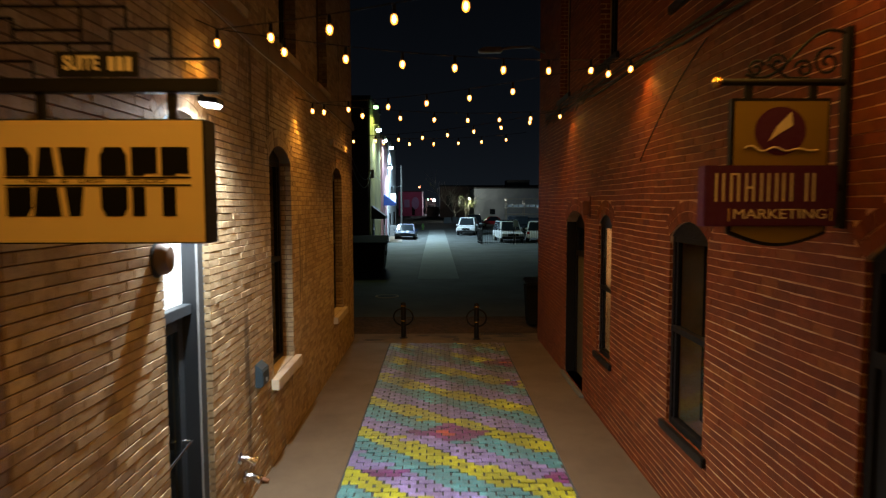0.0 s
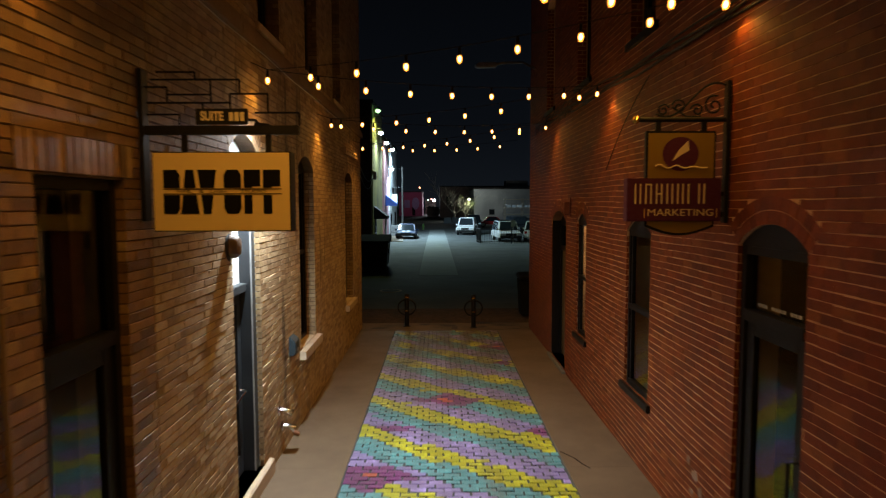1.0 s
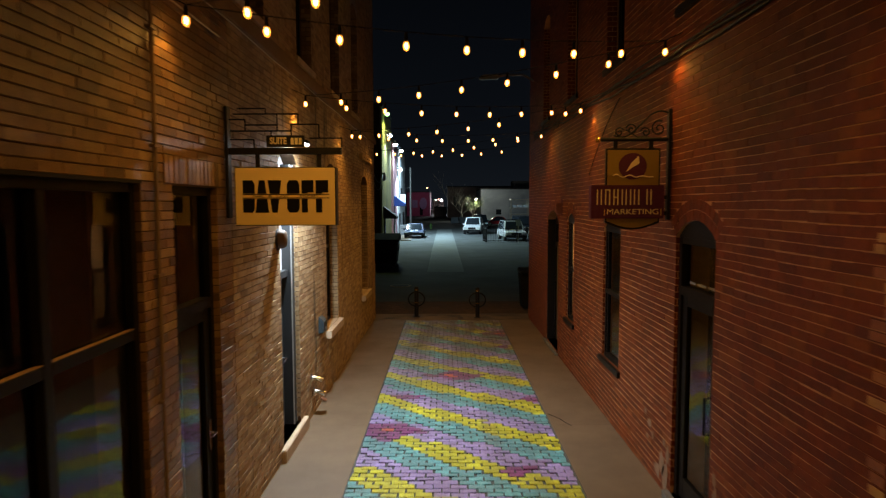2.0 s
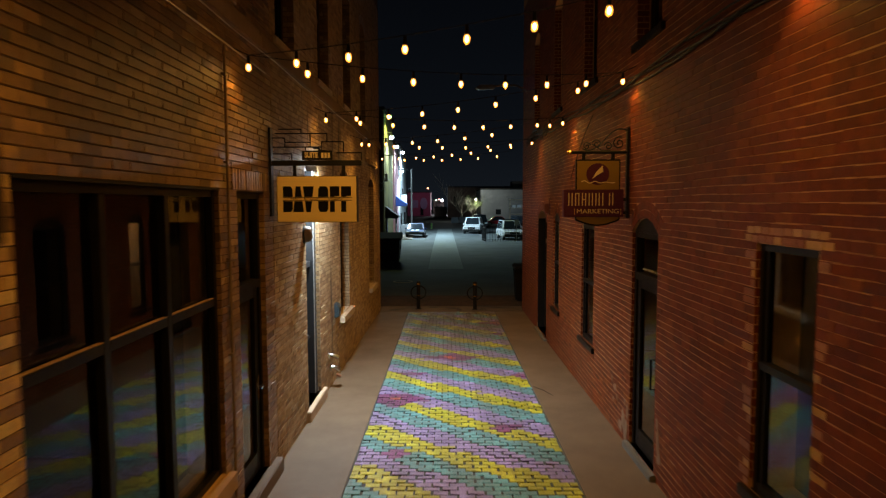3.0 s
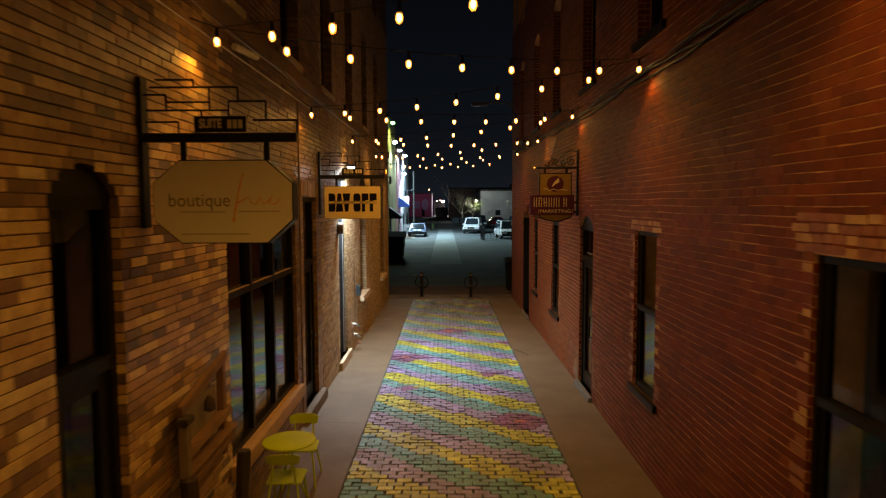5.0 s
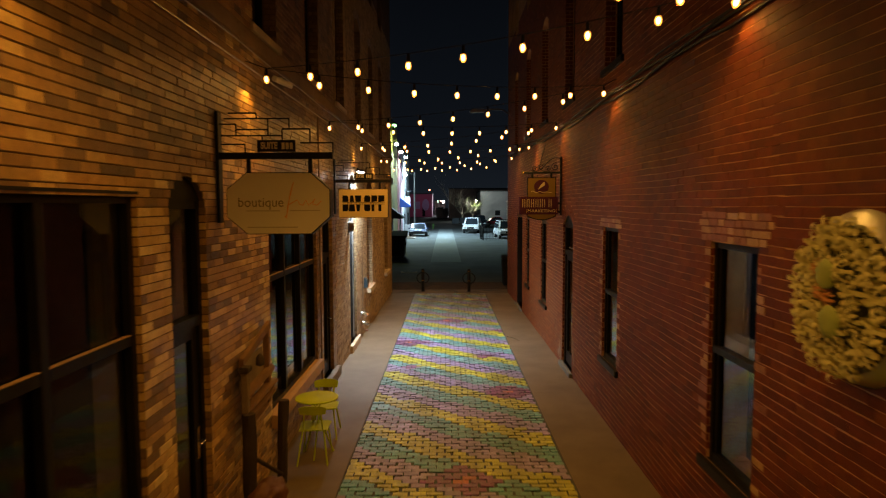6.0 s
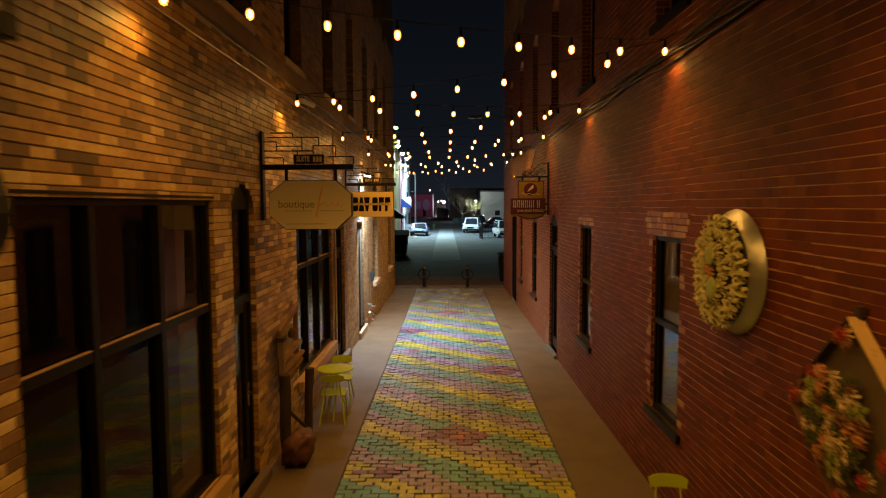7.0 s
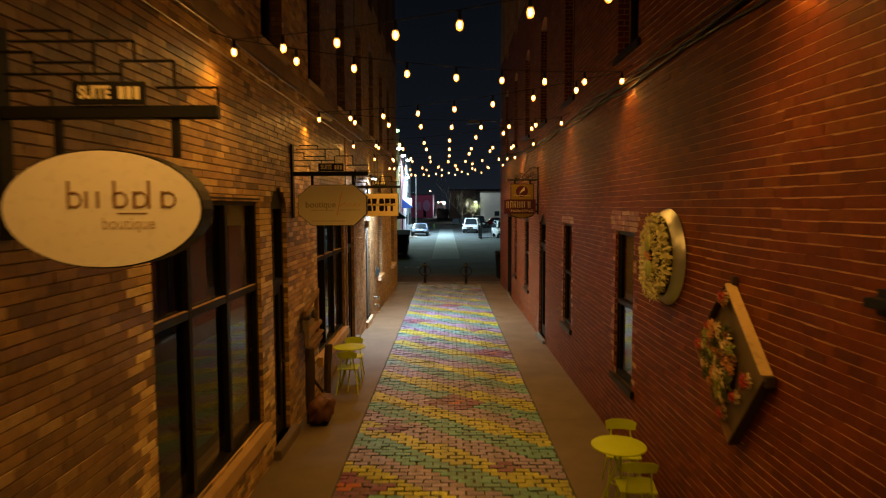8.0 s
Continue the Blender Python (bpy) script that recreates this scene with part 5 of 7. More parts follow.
# ---- cafe tables and chairs ----
def cafe_table(place):
    x, y, z = place
    root = thing("cafe_table", place, "round chartreuse metal cafe table", "table", "cafe tables")
    part("tabletop", Shape().lathe([(0.262, 0.728), (0.27, 0.732), (0.27, 0.745), (0.262, 0.75)], 36, place), yellow_paint, root, smooth=True)
    for i in range(3):
        a = i * 2.094 + 0.5
        p = (x + 0.07 * math.cos(a + 2.6), y + 0.07 * math.sin(a + 2.6), 0.728)
        q = (x + 0.21 * math.cos(a), y + 0.21 * math.sin(a), 0.0)
        part("leg", Shape().tube(p, q, 0.011, None, 8), yellow_paint, root, smooth=True)
    ringp = [(x + 0.075 * math.cos(i * math.pi / 8), y + 0.075 * math.sin(i * math.pi / 8), 0.36) for i in range(17)]
    part("ring", Shape().path(ringp, 0.007, 6), yellow_paint, root)
    return root


def cafe_chair(place, turn, scale=1.0):
    """A small chair, built facing +y and then turned."""
    root = thing("cafe_chair", (0, 0, 0), "chartreuse metal cafe chair with splayed legs", "chair", "cafe chairs")
    seat = [(-0.19, -0.17, 0.44), (0.19, -0.17, 0.44), (0.205, 0.17, 0.445), (0.15, 0.205, 0.445), (-0.15, 0.205, 0.445), (-0.205, 0.17, 0.445)]
    part("seat", Shape().plate(seat, (0, 0, 0.018)), yellow_paint, root, bevel=0.006)
    back = []
    for i in range(9):
        f = i / 8 - 0.5
        back.append((f * 0.34, -0.205 + 0.13 * f * f, 0.675))
    rim = back + [(p[0] * 1.1, p[1] - 0.02, 0.795 - 0.035 * abs(p[0] / 0.17) ** 4) for p in back]
    rim += [(p[0], p[1] + 0.012, p[2]) for p in rim]
    fc = [(i, i + 1, i + 10, i + 9) for i in range(8)] + [(i + 18, i + 27, i + 28, i + 19) for i in range(8)]
    fc += [(i, i + 18, i + 19, i + 1) for i in range(8)] + [(i + 9, i + 10, i + 28, i + 27) for i in range(8)] + [(0, 9, 27, 18), (8, 26, 35, 17)]
    part("backrest", Shape().add(rim, fc), yellow_paint, root, smooth=True)
    for sx in (-1, 1):
        part("leg", Shape().path([(sx * 0.15, 0.16, 0.44), (sx * 0.20, 0.24, 0.0)], 0.0115, 8), yellow_paint, root, smooth=True)
        part("leg", Shape().path([(sx * 0.14, -0.14, 0.44), (sx * 0.20, -0.26, 0.0)], 0.0115, 8), yellow_paint, root, smooth=True)
        part("back_post", Shape().path([(sx * 0.13, -0.14, 0.44), (sx * 0.11, -0.19, 0.70)], 0.010, 8), yellow_paint, root, smooth=True)
    root.matrix_world = pose(*place, 0, 0, turn) @ Matrix.Scale(0.92, 4)
    return root


settle(cafe_table((-1.57, -1.16, 0)), cafe_chair((-1.57, -1.30, 0), 3), cafe_chair((-1.61, -0.46, 0), 183),
       cafe_table((1.86, -5.73, 0)), cafe_chair((2.08, -5.10, 0), 172), cafe_chair((1.98, -5.93, 0), -6))

# ---- wooden stand against the shop wall ----
bark = plain("rough_bark", (0.034, 0.02, 0.013), 0.85, 0.0, 25, 0.5, 0.9)
log_wood = plain("red_brown_log", (0.10, 0.036, 0.016), 0.7, 0.0, 12, 0.55, 0.7)


def rough(shape, rng, amount):
    shape.v = [(x + rng.uniform(-amount, amount), y + rng.uniform(-amount, amount), z) for x, y, z in shape.v]
    return shape


def trunk(a, b, r, rng):
    """An uneven round post."""
    a, b = Vector(a), Vector(b)
    sh, n, m = Shape(), 9, 7
    wob = [[rng.uniform(0.84, 1.14) for _ in range(n)] for _ in range(m)]
    for k in range(m):
        p = a.lerp(b, k / (m - 1))
        sh.v += [(p.x + r * wob[k][i] * math.cos(2 * math.pi * i / n), p.y + r * wob[k][i] * math.sin(2 * math.pi * i / n), p.z) for i in range(n)]
    f = [(k * n + i, k * n + (i + 1) % n, (k + 1) * n + (i + 1) % n, (k + 1) * n + i) for k in range(m - 1) for i in range(n)]
    sh.f = f + [tuple(range(n - 1, -1, -1)), tuple(range((m - 1) * n, m * n))]
    sh.m = [0] * len(sh.f)
    return sh


r = random.Random(8)
st = thing("wooden_stand", (-1.85, -2.4, 0), "rustic wooden stand of logs and rough planks", "stand")
part("post", trunk((-1.87, -2.92, 0.0), (-1.86, -2.92, 1.12), 0.064, r), bark, st, "dark rough log post", smooth=True)
part("post", trunk((-1.80, -2.0, 0.0), (-1.78, -1.95, 0.95), 0.058, r), bark, st, "dark rough log post", smooth=True)
part("brace", Shape().tube((-1.84, -2.88, 0.66), (-1.79, -2.02, 0.10), 0.024, 0.02, 8), bark, st)
part("upright", rough(Shape().box((-1.93, -2.93, 1.12), (-1.87, -2.85, 1.53)), r, 0.006), plain("grey_weathered_wood", (0.15, 0.105, 0.065), 0.8, 0, 40, 0.4, 0.6), st, "weathered grey upright", 0.006)
part("upright", rough(Shape().box((-1.97, -2.06, 0.95), (-1.91, -1.98, 1.80)), r, 0.005), wood, st, bevel=0.006)
part("post_cap", Shape().box((-1.95, -2.96, 1.53), (-1.85, -2.82, 1.585)), bark, st, "dark cap", 0.008)
part("top_rail", rough(Shape().plate([(-1.96, -2.9, 1.58), (-1.96, -1.94, 1.78), (-1.96, -1.94, 1.87), (-1.96, -2.9, 1.66)], (0.045, 0, 0)), r, 0.006), wood, st, "sloping weathered rail", 0.008)
for z, d, h, y in ((1.27, 0.075, 0.085, -1.9), (1.13, 0.10, 0.05, -1.86), (1.02, 0.085, 0.075, -1.92), (0.92, 0.06, 0.05, -2.1)):
    part("plank", rough(Shape().plate([(-1.96, -2.88, z - 0.03), (-1.96, y, z + 0.02), (-1.96, y, z + h + 0.01), (-1.96, -2.88, z + h - 0.03)], (d, 0, 0)), r, 0.012), wood, st, "rough-edged plank", 0.012)
part("back_panel", Shape().box((-1.985, -2.82, 1.30), (-1.968, -2.08, 1.60)), plain("grey_board", (0.20, 0.15, 0.10), 0.8, 0, 20, 0.4, 0.3), st)
orn = Shape().lathe([(0.01, 0), (0.05, 0.02), (0.045, 0.09), (0.02, 0.13), (0.005, 0.14)], 10, (-1.90, -2.4, 1.46))
part("ornament", orn, bark, st, smooth=True)
lg = thing("carved_log", (-1.68, -2.85, 0), "red-brown chopped log chunk at the foot of the stand", "log")
bm = bmesh.new()
bmesh.ops.create_icosphere(bm, subdivisions=4, radius=1.0)
for v in bm.verts:
    c = v.co.copy()
    k = 1.0 / max(abs(c.x) ** 3 + abs(c.y) ** 3 + abs(c.z) ** 3, 1e-6) ** (1 / 3)
    n = noise.noise(c * 1.5 + Vector((3, 1, 2))) * 0.30 + noise.noise(c * 4.5) * 0.12 + noise.noise(c * 11) * 0.05
    v.co = Vector((c.x * 0.165 + c.z * 0.05, c.y * 0.27, c.z * 0.21)) * (0.35 + 0.65 * k) * (1 + n)
    v.co.z = max(v.co.z, -0.175)
me = bpy.data.meshes.new("log")
bm.to_mesh(me)
bm.free()
for p in me.polygons:
    p.use_smooth = True
me.materials.append(log_wood)
ob = new("log", me)
ob.location = (-1.72, -2.86, 0.195)
ob.parent = lg
ob.matrix_parent_inverse = lg.matrix_world.inverted()
part("base_plate", Shape().box((-1.85, -3.07, 0.0), (-1.60, -2.70, 0.015)), black_metal, lg, "black base plate", 0.005)


settle(st, lg)


# ---- wall flowers ----
def petals(shape, centre, r, n, rng, out):
    """A paper rosette of curled petals that faces into the alley."""
    cx, cy, cz = centre
    for ring in range(2):
        for i in range(n):
            a = 2 * math.pi * (i + 0.5 * ring) / n + rng.uniform(-0.15, 0.15)
            rr = r * (1.0 - 0.42 * ring) * rng.uniform(0.85, 1.1)
            w = rr * 0.42
            ca, sa = math.cos(a), math.sin(a)
            lift = out * (0.4 + 0.5 * ring)

            def at(u, v, h):
                return (cx - h, cy + u * ca - v * sa, cz + u * sa + v * ca)
            vs = [at(rr * 0.12, -w * 0.25, lift * 0.4), at(rr * 0.12, w * 0.25, lift * 0.4), at(rr * 0.6, -w * 0.62, lift), at(rr * 0.6, 0, lift * 0.7), at(rr * 0.6, w * 0.62, lift), at(rr, -w * 0.3, lift * 0.55), at(rr * 1.05, 0, lift * 0.3), at(rr, w * 0.3, lift * 0.55)]
            shape.add(vs, [(0, 1, 3), (0, 3, 2), (1, 4, 3), (2, 3, 6, 5), (3, 4, 7, 6)])
    shape.lathe([(r * 0.02, 0), (r * 0.16, 0.002), (r * 0.1, 0.02), (r * 0.02, 0.022)], 8, (cx - out * 0.8, cy, cz))


def flower(name, mat, centre, r, n, rng, out, parent, label):
    sh = Shape()
    petals(sh, centre, r, n, rng, out)
    me = bpy.data.meshes.new(name)
    me.from_pydata(sh.v, [], sh.f)
    me.materials.append(mat)
    ob = new(name, me)
    ob.parent = parent
    ob.matrix_parent_inverse = parent.matrix_world.inverted()
    return tagged(ob, label)


cream_petal = plain("cream_petal", (0.60, 0.565, 0.25), 0.7, 0, 40, 0.2)
green_petal = plain("olive_petal", (0.30, 0.36, 0.09), 0.7, 0, 40, 0.3)
peach_petal = plain("peach_petal", (0.62, 0.30, 0.12), 0.7, 0, 40, 0.2)
faded_petal = plain("faded_petal", (0.70, 0.56, 0.30), 0.75, 0, 40, 0.3)
muted_petal = plain("brown_petal", (0.22, 0.10, 0.05), 0.8, 0, 40, 0.3)
moss_leaf = plain("dark_leaf", (0.06, 0.075, 0.02), 0.8, 0, 40, 0.3)
red_petal = plain("rose_petal", (0.46, 0.045, 0.04), 0.7, 0, 40, 0.3)
WY, WZ, WR = -5.46, 2.615, 0.475
wr = thing("flower_wreath", (XR, WY, WZ), "round metal tray of cream paper flowers on red brick", "wall art")
sh = Shape().lathe([(0.02, 0.0), (WR + 0.015, 0.0), (WR + 0.018, 0.004), (WR + 0.012, 0.02), (WR - 0.045, 0.098), (WR - 0.052, 0.101), (WR - 0.060, 0.098), (WR - 0.075, 0.06), (0.02, 0.055)], 64)
sh.v = [(XR - 0.014 - z, WY + a, WZ + b) for a, b, z in sh.v]
part("tray", sh, plain("brushed_tin", (0.46, 0.46, 0.42), 0.36, 0.7, 14, 0.06, 0.02), wr, "brushed metal tray with a sloping side", smooth=True)
part("backing", Shape().tube((XR - 0.05, WY, WZ), (XR - 0.122, WY, WZ), WR - 0.085, None, 36), plain("moss", (0.05, 0.05, 0.018), 0.9, 0, 30, 0.4), wr, "dark mossy backing")


def curl(shape, place, aim, r, w, turns, lean):
    """A rolled paper strip: its axis lies across aim, in the face of the wall."""
    p, ca, sa = Vector(place), math.cos(aim), math.sin(aim)
    rad, tan = Vector((0, ca, sa)), Vector((0, -sa, ca))
    out = Vector((-1, 0, 0))
    n, v = 11, []
    for i in range(n):
        f = i / (n - 1)
        a = lean + f * turns * 2 * math.pi
        q = r * (1.0 - 0.5 * f)
        c = p + (rad * math.cos(a) + out * math.sin(a)) * q
        v += [c - tan * w * (0.5 + 0.25 * math.sin(f * 3.1)), c + tan * w * (0.5 + 0.25 * math.sin(f * 3.1))]
    shape.add(v, [(2 * i, 2 * i + 1, 2 * i + 3, 2 * i + 2) for i in range(n - 1)])


def rosette(parent, mat, y, z, x, size, n, rng, label=""):
    """A paper flower of rolled strips set in two rings, facing the alley."""
    sh = Shape()
    for ring, m in ((1.0, n + 1), (0.62, n - 1), (0.28, 4)):
        for i in range(m):
            a = 2 * math.pi * (i + 0.5 * ring) / m + rng.uniform(-0.2, 0.2)
            q = size * ring * rng.uniform(0.8, 1.05)
            curl(sh, (x - 0.02 * (1.6 - ring), y + q * math.cos(a), z + q * math.sin(a)), a, size * rng.uniform(0.24, 0.34), size * rng.uniform(0.12, 0.2), rng.uniform(0.85, 1.3), rng.uniform(-1.0, 0.6))
    me = bpy.data.meshes.new("flower")
    me.from_pydata(sh.v, [], sh.f)
    me.materials.append(mat)
    for p in me.polygons:
        p.use_smooth = True
    ob = new("flower", me)
    ob.parent = parent
    ob.matrix_parent_inverse = parent.matrix_world.inverted()
    return tagged(ob, label)


r = random.Random(21)
for i in range(15):
    a = i * 2 * math.pi / 15 + 0.1
    rosette(wr, cream_petal, WY + (WR - 0.125) * math.cos(a), WZ + (WR - 0.125) * math.sin(a), XR - 0.135 - r.uniform(0, 0.025), r.uniform(0.095, 0.11), r.choice((7, 8, 9)), r)
for i in range(8):
    a = i * 2 * math.pi / 8 + 0.5
    rosette(wr, cream_petal, WY + 0.17 * math.cos(a), WZ + 0.18 * math.sin(a), XR - 0.165 - r.uniform(0, 0.02), r.uniform(0.075, 0.09), 8, r)
for y, z, s_ in ((0.02, 0.13, 0.068), (-0.03, -0.13, 0.075)):
    disc = Shape().lathe([(0.004, 0.012), (s_ * 0.6, 0.016), (s_ * 1.15, 0.008), (s_ * 1.25, 0.0), (s_ * 1.1, -0.006)], 20)
    disc.v = [(XR - 0.215 - c, WY + y + a * (1 + 0.08 * math.sin(5 * b / s_)), WZ + z + b) for a, b, c in disc.v]
    part("leaf_disc", disc, green_petal, wr, "olive green paper leaf", smooth=True)
for y, z in ((0.09, 0.02), (0.02, 0.0), (0.12, 0.16)):
    rosette(wr, peach_petal, WY + y, WZ + z, XR - 0.185, 0.05, 7, r, "small peach paper flower")

DY, DZ = -6.995, 1.93
dm = thing("flower_diamond", (XR, DY, DZ), "diamond-hung wooden box frame with paper roses", "wall art")
C = [(DY + 0.03, DZ + 0.60), (DY - 0.605, DZ), (DY - 0.09, DZ - 0.655), (DY + 0.605, DZ - 0.01)]
part("board", Shape().plate([(XR - 0.045, DY + (a - DY) * 0.95, DZ + (b - DZ) * 0.95) for a, b in C], (0.025, 0, 0)), plain("dark_board", (0.13, 0.095, 0.055), 0.8, 0, 12, 0.5, 0.4), dm, "dark backing board")
for i in range(4):
    (a, b), (c, d) = C[i], C[(i + 1) % 4]
    if i == 0:
        c, d = a + (c - a) * 0.95, b + (d - b) * 0.95
    k = 0.965
    sh = Shape().plate([(XR - 0.014, a, b), (XR - 0.014, c, d), (XR - 0.014, DY + (c - DY) * k, DZ + (d - DZ) * k), (XR - 0.014, DY + (a - DY) * k, DZ + (b - DZ) * k)], (-0.085, 0, 0))
    # One frame: the light and shade on its sides is put into the tones.
    part("frame_side", sh, (wood_varnish, wood_dark, wood, wood_dark)[i], dm, ("varnished frame side, toned pale for the light on it", "frame side toned dark for shade", "frame side toned mid-brown for weaker light", "frame side toned dark for shade")[i], 0.003)
part("corner_block", Shape().box((XR - 0.085, DY - 0.62, DZ - 0.05), (XR - 0.014, DY - 0.565, DZ + 0.03)), wood_dark, dm, "dark corner block", 0.006)
part("hanger", Shape().box((XR - 0.05, DY + 0.0, DZ + 0.585), (XR - 0.011, DY + 0.055, DZ + 0.655)), wood_dark, dm, "dark hanging block", 0.006)
for i in range(52):
    a, q = i * 2.39996, math.sqrt((i + 0.5) / 52)
    mat = (faded_petal, green_petal, muted_petal, peach_petal, moss_leaf, faded_petal, moss_leaf)[i % 7]
    x, y, z = XR - 0.075 - r.uniform(0, 0.045), DY + 0.10 + 0.25 * q * math.cos(a), DZ - 0.02 + 0.30 * q * math.sin(a)
    if mat in (green_petal, moss_leaf):
        flower("leaf_sprig", mat, (x, y, z), r.uniform(0.06, 0.09), 5, r, 0.04, dm, "olive paper leaves")
    else:
        rosette(dm, mat, y, z, x, r.uniform(0.042, 0.058), 7, r)
for a, b, red in ((0.06, 0.49, 1), (0.10, 0.46, 0), (0.02, 0.44, 0), (0.50, 0.02, 1), (0.43, 0.10, 0), (0.32, 0.20, 1), (-0.33, -0.08, 1), (-0.30, -0.14, 0), (0.04, -0.44, 1), (-0.02, -0.40, 0), (-0.16, -0.25, 1), (-0.03, 0.2, 0)):
    if red:
        rosette(dm, faded_petal, DY + a, DZ + b, XR - 0.062, 0.05, 8, r)
    rosette(dm, red_petal if red else muted_petal, DY + a, DZ + b, XR - 0.092, r.uniform(0.042, 0.052) if red else r.uniform(0.03, 0.04), 7, r)

bk = thing("wall_bracket", (XR, -8.7, 2.6), "small black metal bracket bolted to the red brick", "bracket")
part("plate", Shape().box((XR - 0.012, -8.92, 2.56), (XR - 0.003, -8.55, 2.70)), black_metal, bk, bevel=0.002)
part("arm", Shape().box((XR - 0.09, -8.90, 2.605), (XR - 0.012, -8.56, 2.655)), black_metal, bk, bevel=0.004)


# ---- the yard beyond the alley ----
pale_stucco = concrete_mat("yellow_stucco", (0.34, 0.29, 0.09), (0.15, 0.125, 0.05), 0.6)
white_stucco = concrete_mat("white_stucco", (0.50, 0.51, 0.53), (0.36, 0.37, 0.40), 0.6)
rose_stucco = concrete_mat("rose_stucco", (0.42, 0.20, 0.23), (0.30, 0.15, 0.18), 0.6)
grey_block = concrete_mat("grey_block", (0.36, 0.40, 0.44), (0.27, 0.30, 0.33), 0.4)
umber_brick = concrete_mat("umber_brick", (0.30, 0.21, 0.19), (0.20, 0.15, 0.14), 0.5)
pink_paint = concrete_mat("pink_painted_brick", (0.40, 0.11, 0.22), (0.28, 0.08, 0.16), 0.5)
dark_roof = plain("roof_felt", (0.03, 0.03, 0.032), 0.9)
tyre_mat = plain("tyre_rubber", (0.012, 0.012, 0.013), 0.85)
car_glass = plain("car_glass", (0.012, 0.016, 0.02), 0.08, 0.0, 10, 0.1, 0.0)
lens_clear = plain("headlight_lens", (0.6, 0.62, 0.64), 0.15, 0.3, 10, 0.05, 0.0)
lens_red = plain("tail_lens", (0.30, 0.01, 0.01), 0.2, 0.0, 10, 0.05, 0.0)


def building(name, label, mat, x0, x1, y0, y1, height, openings=(), face="side"):
    """A far building with a coping and dark openings on the side or front that shows."""
    root = thing(name, ((x0 + x1) / 2, y0, 0), label, "building")
    part("wall", Shape().box((x0, y0, 0), (x1, y1, height)), mat, root)
    part("roof", Shape().box((x0 - 0.1, y0 - 0.1, height), (x1 + 0.1, y1 + 0.1, height + 0.25)), dark_roof, root, "dark flat roof edge")
    for a, b, c, d in openings:
        if face == "side":
            fr = part("window", Shape().box((x1, a, c), (x1 + 0.06, b, d)), dark_frame, root)
            part("pane", Shape().box((x1 + 0.061, a + 0.08, c + 0.08), (x1 + 0.07, b - 0.08, d - 0.08)), car_glass, fr)
        else:
            fr = part("window", Shape().box((a, y0 - 0.06, c), (b, y0, d)), dark_frame, root)
            part("pane", Shape().box((a + 0.12, y0 - 0.07, c + 0.12), (b - 0.12, y0 - 0.061, d - 0.12)), car_glass, fr)
    return root


bb = building("back_building", "tall dark brick building end with a lit yellow stucco side", pale_stucco, -16, -4.75, 44, 52, 10.4, [(45.2, 46.2, 0.1, 2.2)])
# the front is brick in a very dark red
part("front_wall", Shape().box((-16, 43.7, 0), (-4.85, 44.0, 10.4)), concrete_mat("sooty_red_brick", (0.075, 0.028, 0.02), (0.045, 0.018, 0.014), 0.8), bb, "dark red brick front")
building("commercial_building", "rose stucco shop back with a service door", rose_stucco, -16, -4.62, 52.2, 57, 8.6, [(53.0, 54.0, 0.1, 2.2)])
building("commercial_building", "white stucco shop back under floodlights", white_stucco, -16, -4.55, 57.2, 68, 8.9, [(58.5, 59.6, 0.1, 2.2), (61, 62.2, 3.4, 4.8), (64, 65.5, 0.1, 2.3)])
far_pink = building("painted_building", "far pink painted brick building with a mural", pink_paint, -10, -4.0, 160, 175, 6.2, [(-6.6, -5.8, 0.2, 2.6)], "front")
mural = plain("mural_lilac", (0.30, 0.28, 0.48), 0.7)
part("mural_shape", Shape().plate([(-5.7 + 1.0 * math.cos(i * 0.628), 159.9, 3.3 + 1.6 * math.sin(i * 0.628)) for i in range(10)], (0, 0.08, 0)), mural, far_pink, "lilac mural shape")
part("mural_band", Shape().box((-8.6, 159.9, 2.2), (-7.2, 159.98, 4.2)), mural, far_pink, "lilac mural band")
building("warehouse", "long dark brown brick warehouse", umber_brick, 0.6, 40, 140, 160, 7.0, [(2 + i * 2.6, 3.3 + i * 2.6, 2.5, 5.0) for i in range(8)], "front")
gb = building("block_building", "grey block building with a small wall lamp", grey_block, 6.9, 40, 116, 132, 5.9, [(9.8, 10.8, 1.1, 2.1)], "front")
part("roof_unit", Shape().box((13.2, 118, 6.1), (17.5, 122, 7.6)), dark_roof, gb, "dark rooftop unit", 0.05)
building("low_building", "far low building with lit windows", umber_brick, -3.8, -0.4, 190, 200, 4.5, [(-2.9, -2.1, 1.5, 2.6), (-1.6, -0.9, 1.5, 2.6)], "front")
building("low_shed", "far low dark shed", umber_brick, -2.6, 0.3, 150, 154, 2.2)

for x, y0, z, mat, lab in ((-4.6, 53.2, 3.9, plain("blue_canvas", (0.012, 0.045, 0.24), 0.7), "blue canvas awning over a back door"), (-4.75, 44.6, 2.95, plain("black_canvas", (0.015, 0.015, 0.017), 0.7), "black canvas awning over a back door")):
    aw = thing("awning", (x, y0, z), lab, "awning", "back door awnings")
    part("canopy", Shape().plate([(x, y0, z), (x + 1.0, y0, z - 0.75), (x + 1.0, y0, z - 0.95), (x, y0, z - 0.95)], (0, 1.8, 0)), mat, aw)
    part("bar", Shape().tube((x + 0.98, y0 - 0.02, z - 0.95), (x + 0.98, y0 + 1.82, z - 0.95), 0.02, None, 6), galvanised, aw)

